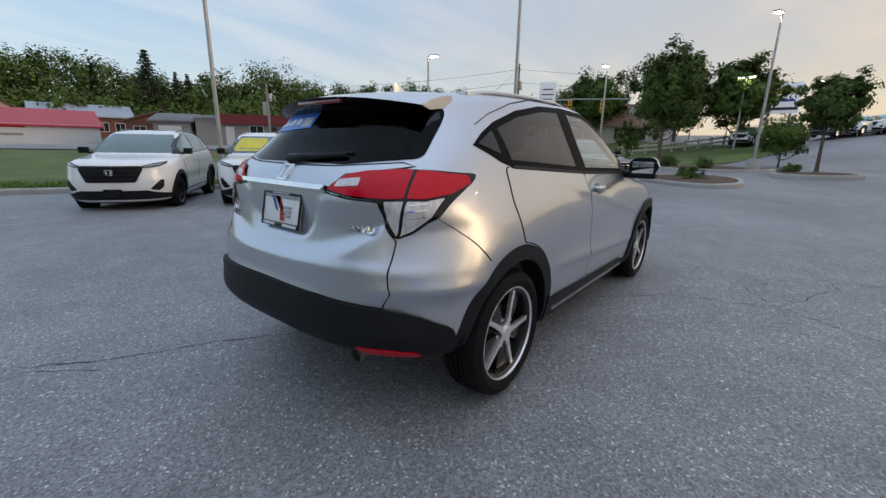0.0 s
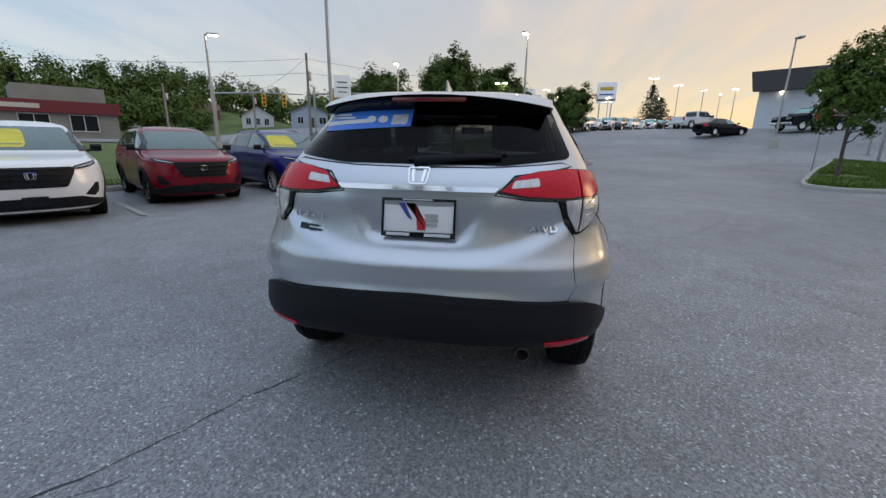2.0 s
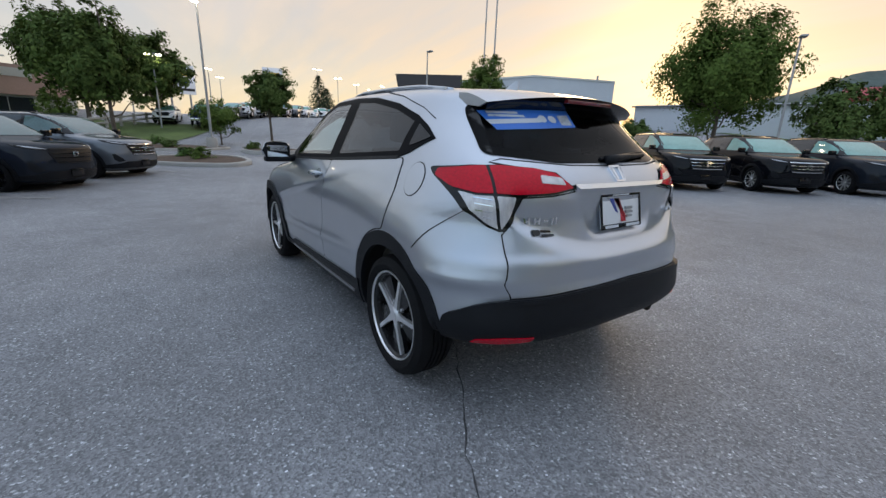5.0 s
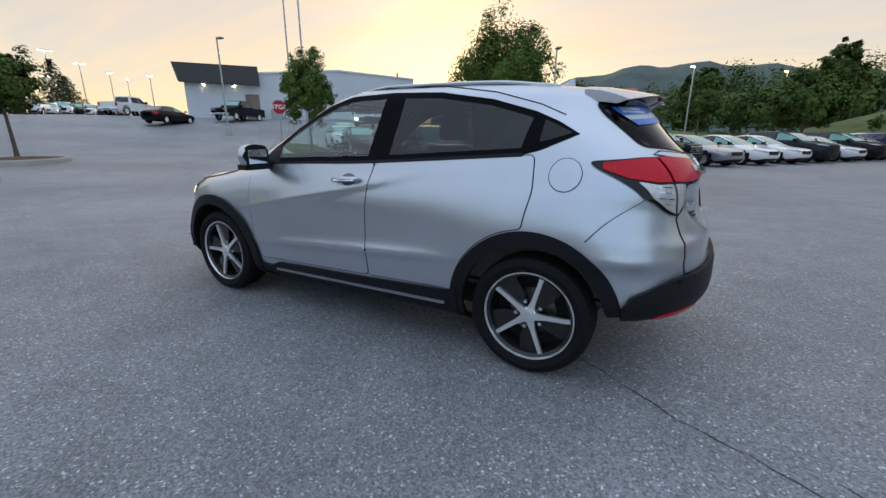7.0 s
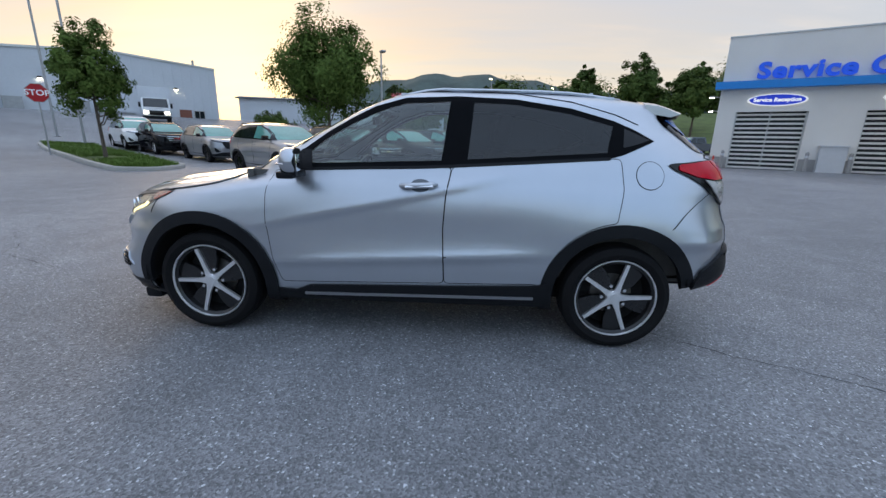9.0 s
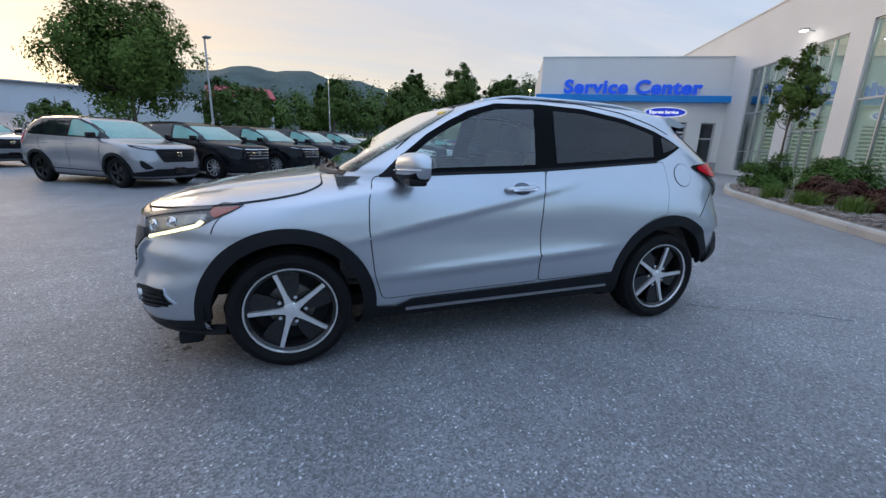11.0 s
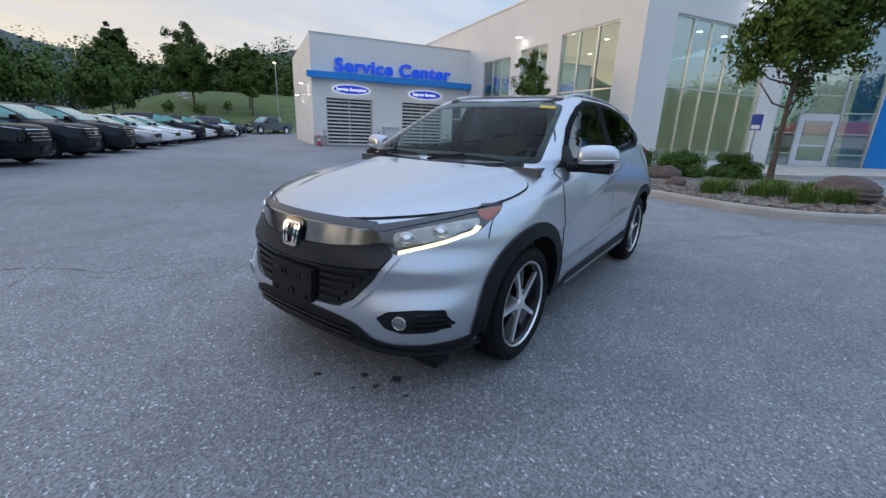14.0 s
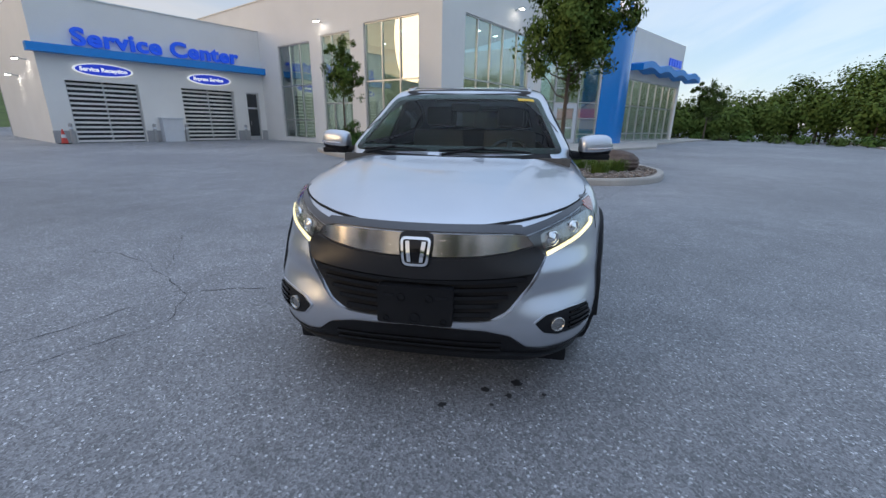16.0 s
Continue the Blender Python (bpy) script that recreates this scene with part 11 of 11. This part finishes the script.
    sh = thing("shop", "low shop under a long terracotta sign board", "building")
    z = level(48, 13)
    slab("wall", f, -0.5, L + 0.5, -7.0, -0.4, z - 1.0, z + 2.6, M_PALE, sh)
    bd = slab("sign_board", f, 0, L, -0.4, 0.0, z + 1.9, z + 4.4, M_TERRA, sh, "long terracotta sign board")
    bm = bmesh.new()
    lathe(bm, [(0.0, 0.0), (0.95, 0.0), (0.95, 0.06), (0.0, 0.06)], n=28, m=Matrix.Translation(f(1.6, 0, z + 3.15)) @ Matrix.Rotation(math.atan2(*(f(0, 1, 0) - f(0, 0, 0)).yx) - math.pi / 2, 4, "Z"))
    part("emblem", bm, M_SIGNW, bd)
    for s0, s1, zz, hh in ((3.2, 10.6, 3.4, 0.7), (3.2, 6.0, 2.5, 0.35)):
        slab("sign_bar", f, s0, s1, 0.0, 0.06, z + zz, z + zz + hh, M_PALE, bd)
    wall_window(f, 2.0, 5.0, z + 0.5, z + 1.7, sh, M_ALU, -0.4)
    wall_window(f, 7.0, 10.5, z + 0.5, z + 1.7, sh, M_ALU, -0.4)
    # rail fence of the upper lot
    f, L = axis_map((37.0, 9.5), (47.0, -0.5))
    fn = thing("guard_fence", "low pale guard fence on posts", "fence")
    for k in range(12):
        s = L * k / 11
        c = f(s, 0, 0)
        z = level(c.x, c.y)
        slab("post", f, s - 0.08, s + 0.08, -0.08, 0.08, z - 0.2, z + 1.0, M_CONC, fn)
    for zz in (0.45, 0.82):
        bm = bmesh.new()
        tube(bm, [f(L * k / 11, 0.1, level(*f(L * k / 11, 0, 0).xy) + zz) for k in range(12)], 0.09, 6)
        part("rail", bm, M_CONC, fn)
    # signs, signals, poles
    post_sign(70.0, -14.8, -100, 11.0, 3.0, 3.2, "tall white dealer sign with a gold shape", "dealer")
    post_sign(56.4, -1.3, -90, 8.4, 3.2, 3.2, "white dealer sign with a gold shape on posts", "dealer")
    post_sign(29.5, 13.4, -65, 6.3, 1.3, 1.7, "small white notice board on posts", "plain")
    signal_mast((33.5, 28.0), (36.6, 20.5), (0.55, 0.78), 4.9)
    signal_mast((37.0, 19.5), (40.8, 10.0), (0.2, 0.45, 0.75), 5.2)
    utility_pole(34.6, 18.9, 9.0, 2)
    utility_pole(21.6, 42.0, 7.4)
    utility_pole(-20.0, 58.0, 8.0)
    utility_pole(52.0, 36.0, 8.0)
    utility_pole(43.0, 42.0, 7.6)
    for dz in (0.0, -1.2):
        wire((-20.0, 58.0, 7.6 + dz), (21.6, 42.0, 7.0 + dz), 0.7)
        wire((21.6, 42.0, 7.0 + dz), (34.6, 18.9, 8.5 + dz), 0.5)
        wire((34.6, 18.9, 8.5 + dz), (62.0, -2.0, 10.0 + dz), 0.6)
    wire((34.6, 18.9, 8.6), (52.0, 36.0, 7.7), 0.5)
    wire((52.0, 36.0, 7.7), (43.0, 42.0, 7.3), 0.3)
    # far buildings beyond the used cars
    house((6.0, -74.5), (14.0, -73.0), 9.0, 5.2, 1.6, M_WHITEP, M_REDROOF, [(1.0, 2.0, 1.0, 2.4), (3.2, 4.2, 1.0, 2.4), (5.4, 6.4, 1.0, 2.4)], "white house with a red roof among the trees")
    house((16.5, -72.0), (36.0, -65.0), 10.0, 3.6, 0.4, M_WHITEP, M_GREYROOF, [(3.0, 4.4, 1.0, 2.2), (9.0, 10.4, 1.0, 2.2)], "long low white building beyond the used cars", category="building")
    house((26.0, -134.0), (16.0, -138.0), 10.0, 5.0, 1.0, mat("orange_wall", (0.45, 0.16, 0.08), 0.8, vary=0.1), M_BROWNROOF, [], "orange-red building beyond the trees", category="building")
    # accessible parking sign by the bed
    sg = thing("parking_sign", "small blue and white parking sign on a post", "sign", at=pose(-13.4, 1.55, level(-13.4, 1.55) + 0.1, 0, 0, 80))
    bm = bmesh.new()
    cyl(bm, (0, 0, -0.2), (0, 0, 2.0), 0.03, n=8)
    part("post", bm, M_STEEL, sg)
    bm = bmesh.new()
    box(bm, -0.15, -0.045, 1.5, 0.15, -0.033, 1.98, 0.006)
    part("plate", bm, M_SIGNB, sg)
    bm = bmesh.new()
    box(bm, -0.11, -0.052, 1.54, 0.11, -0.044, 1.66, 0.003)
    part("bar", bm, M_SIGNW, sg)


make_far()


# ---------------------------------------------------------------- cracks and spots in the asphalt
M_CRACK = mat("crack_filler", (0.055, 0.056, 0.06), 0.9, vary=0.3, scale=20)
M_OIL = mat("oil_stain", (0.03, 0.03, 0.032), 0.45, vary=0.3, scale=20)


def crack(pts, w, seed, wander=0.035):
    """A ragged open crack as a thin dark strip on the ground."""
    rnd = random.Random(seed)
    line = []
    for (ax, ay), (bx, by) in zip(pts, pts[1:]):
        n = max(2, int(math.hypot(bx - ax, by - ay) / 0.07))
        for i in range(n):
            t = i / n
            line.append([ax + (bx - ax) * t, ay + (by - ay) * t])
    line.append(list(pts[-1]))
    off = 0.0
    bm = bmesh.new()
    prev = None
    for i, (x, y) in enumerate(line):
        j, k = line[min(i + 1, len(line) - 1)], line[max(i - 1, 0)]
        dx, dy = j[0] - k[0], j[1] - k[1]
        m = math.hypot(dx, dy) or 1
        off = off * 0.86 + rnd.gauss(0, wander * 0.4)
        h = w * (0.15 + 0.75 * rnd.random() ** 1.5) / 2
        nx, ny = -dy / m, dx / m
        row = [bm.verts.new((x + nx * (off + s * h), y + ny * (off + s * h), level(x, y) + 0.0025)) for s in (-1, 1)]
        if prev:
            bm.faces.new([prev[0], row[0], row[1], prev[1]])
        prev = row
    tagged(part("asphalt_crack", bm, M_CRACK, smooth=False), "thin ragged crack across the worn asphalt", "crack", "asphalt cracks", "structure")


def make_cracks():
    for k, (w, pts) in enumerate(CRACKS):
        crack(pts, w, 40 + k)
    rnd = random.Random(3)
    for x, y, r in ((1.93, 0.47, 0.030), (2.01, 0.31, 0.022), (2.04, 0.43, 0.018), (2.16, 0.12, 0.022), (2.0, 0.60, 0.013), (2.12, 0.35, 0.012)):
        bm = bmesh.new()
        vs = [bm.verts.new((x + r * (0.6 + 0.6 * rnd.random()) * math.cos(a * 0.5236), y + r * (0.6 + 0.6 * rnd.random()) * math.sin(a * 0.5236), 0.003)) for a in range(12)]
        bm.faces.new(vs)
        tagged(part("oil_spot", bm, M_OIL, smooth=False), "small dark oil spot on the asphalt", "stain", "oil spots", "structure")


CRACKS = [
    (0.014, [(-1.2, 0.33), (-1.8, 0.75), (-2.6, 1.24), (-4.2, 2.25), (-5.6, 2.9)]),
    (0.008, [(-2.59, 1.0), (-3.38, 1.69), (-5.18, 2.64)]),
    (0.015, [(0.39, -0.68), (0.87, -1.18), (1.25, -1.99), (1.53, -2.15), (2.12, -2.5), (2.35, -2.45), (2.68, -2.99), (3.67, -3.81), (4.9, -4.6)]),
    (0.012, [(1.25, -1.99), (1.65, -1.75), (2.04, -1.93), (2.54, -2.38)]),
    (0.013, [(1.25, -1.99), (0.85, -2.5), (0.53, -3.31), (0.54, -3.64)]),
    (0.010, [(0.85, -2.5), (0.4, -2.75), (-0.2, -3.3)]),
    (0.012, [(0.89, -4.98), (0.2, -5.9), (-0.58, -6.86)]),
    (0.012, [(3.55, -0.2), (4.59, -0.55), (4.9, -1.1), (5.45, -1.35), (5.6, -2.4)]),
    (0.010, [(2.68, -2.99), (3.1, -2.4), (3.9, -2.2)]),
]
make_cracks()
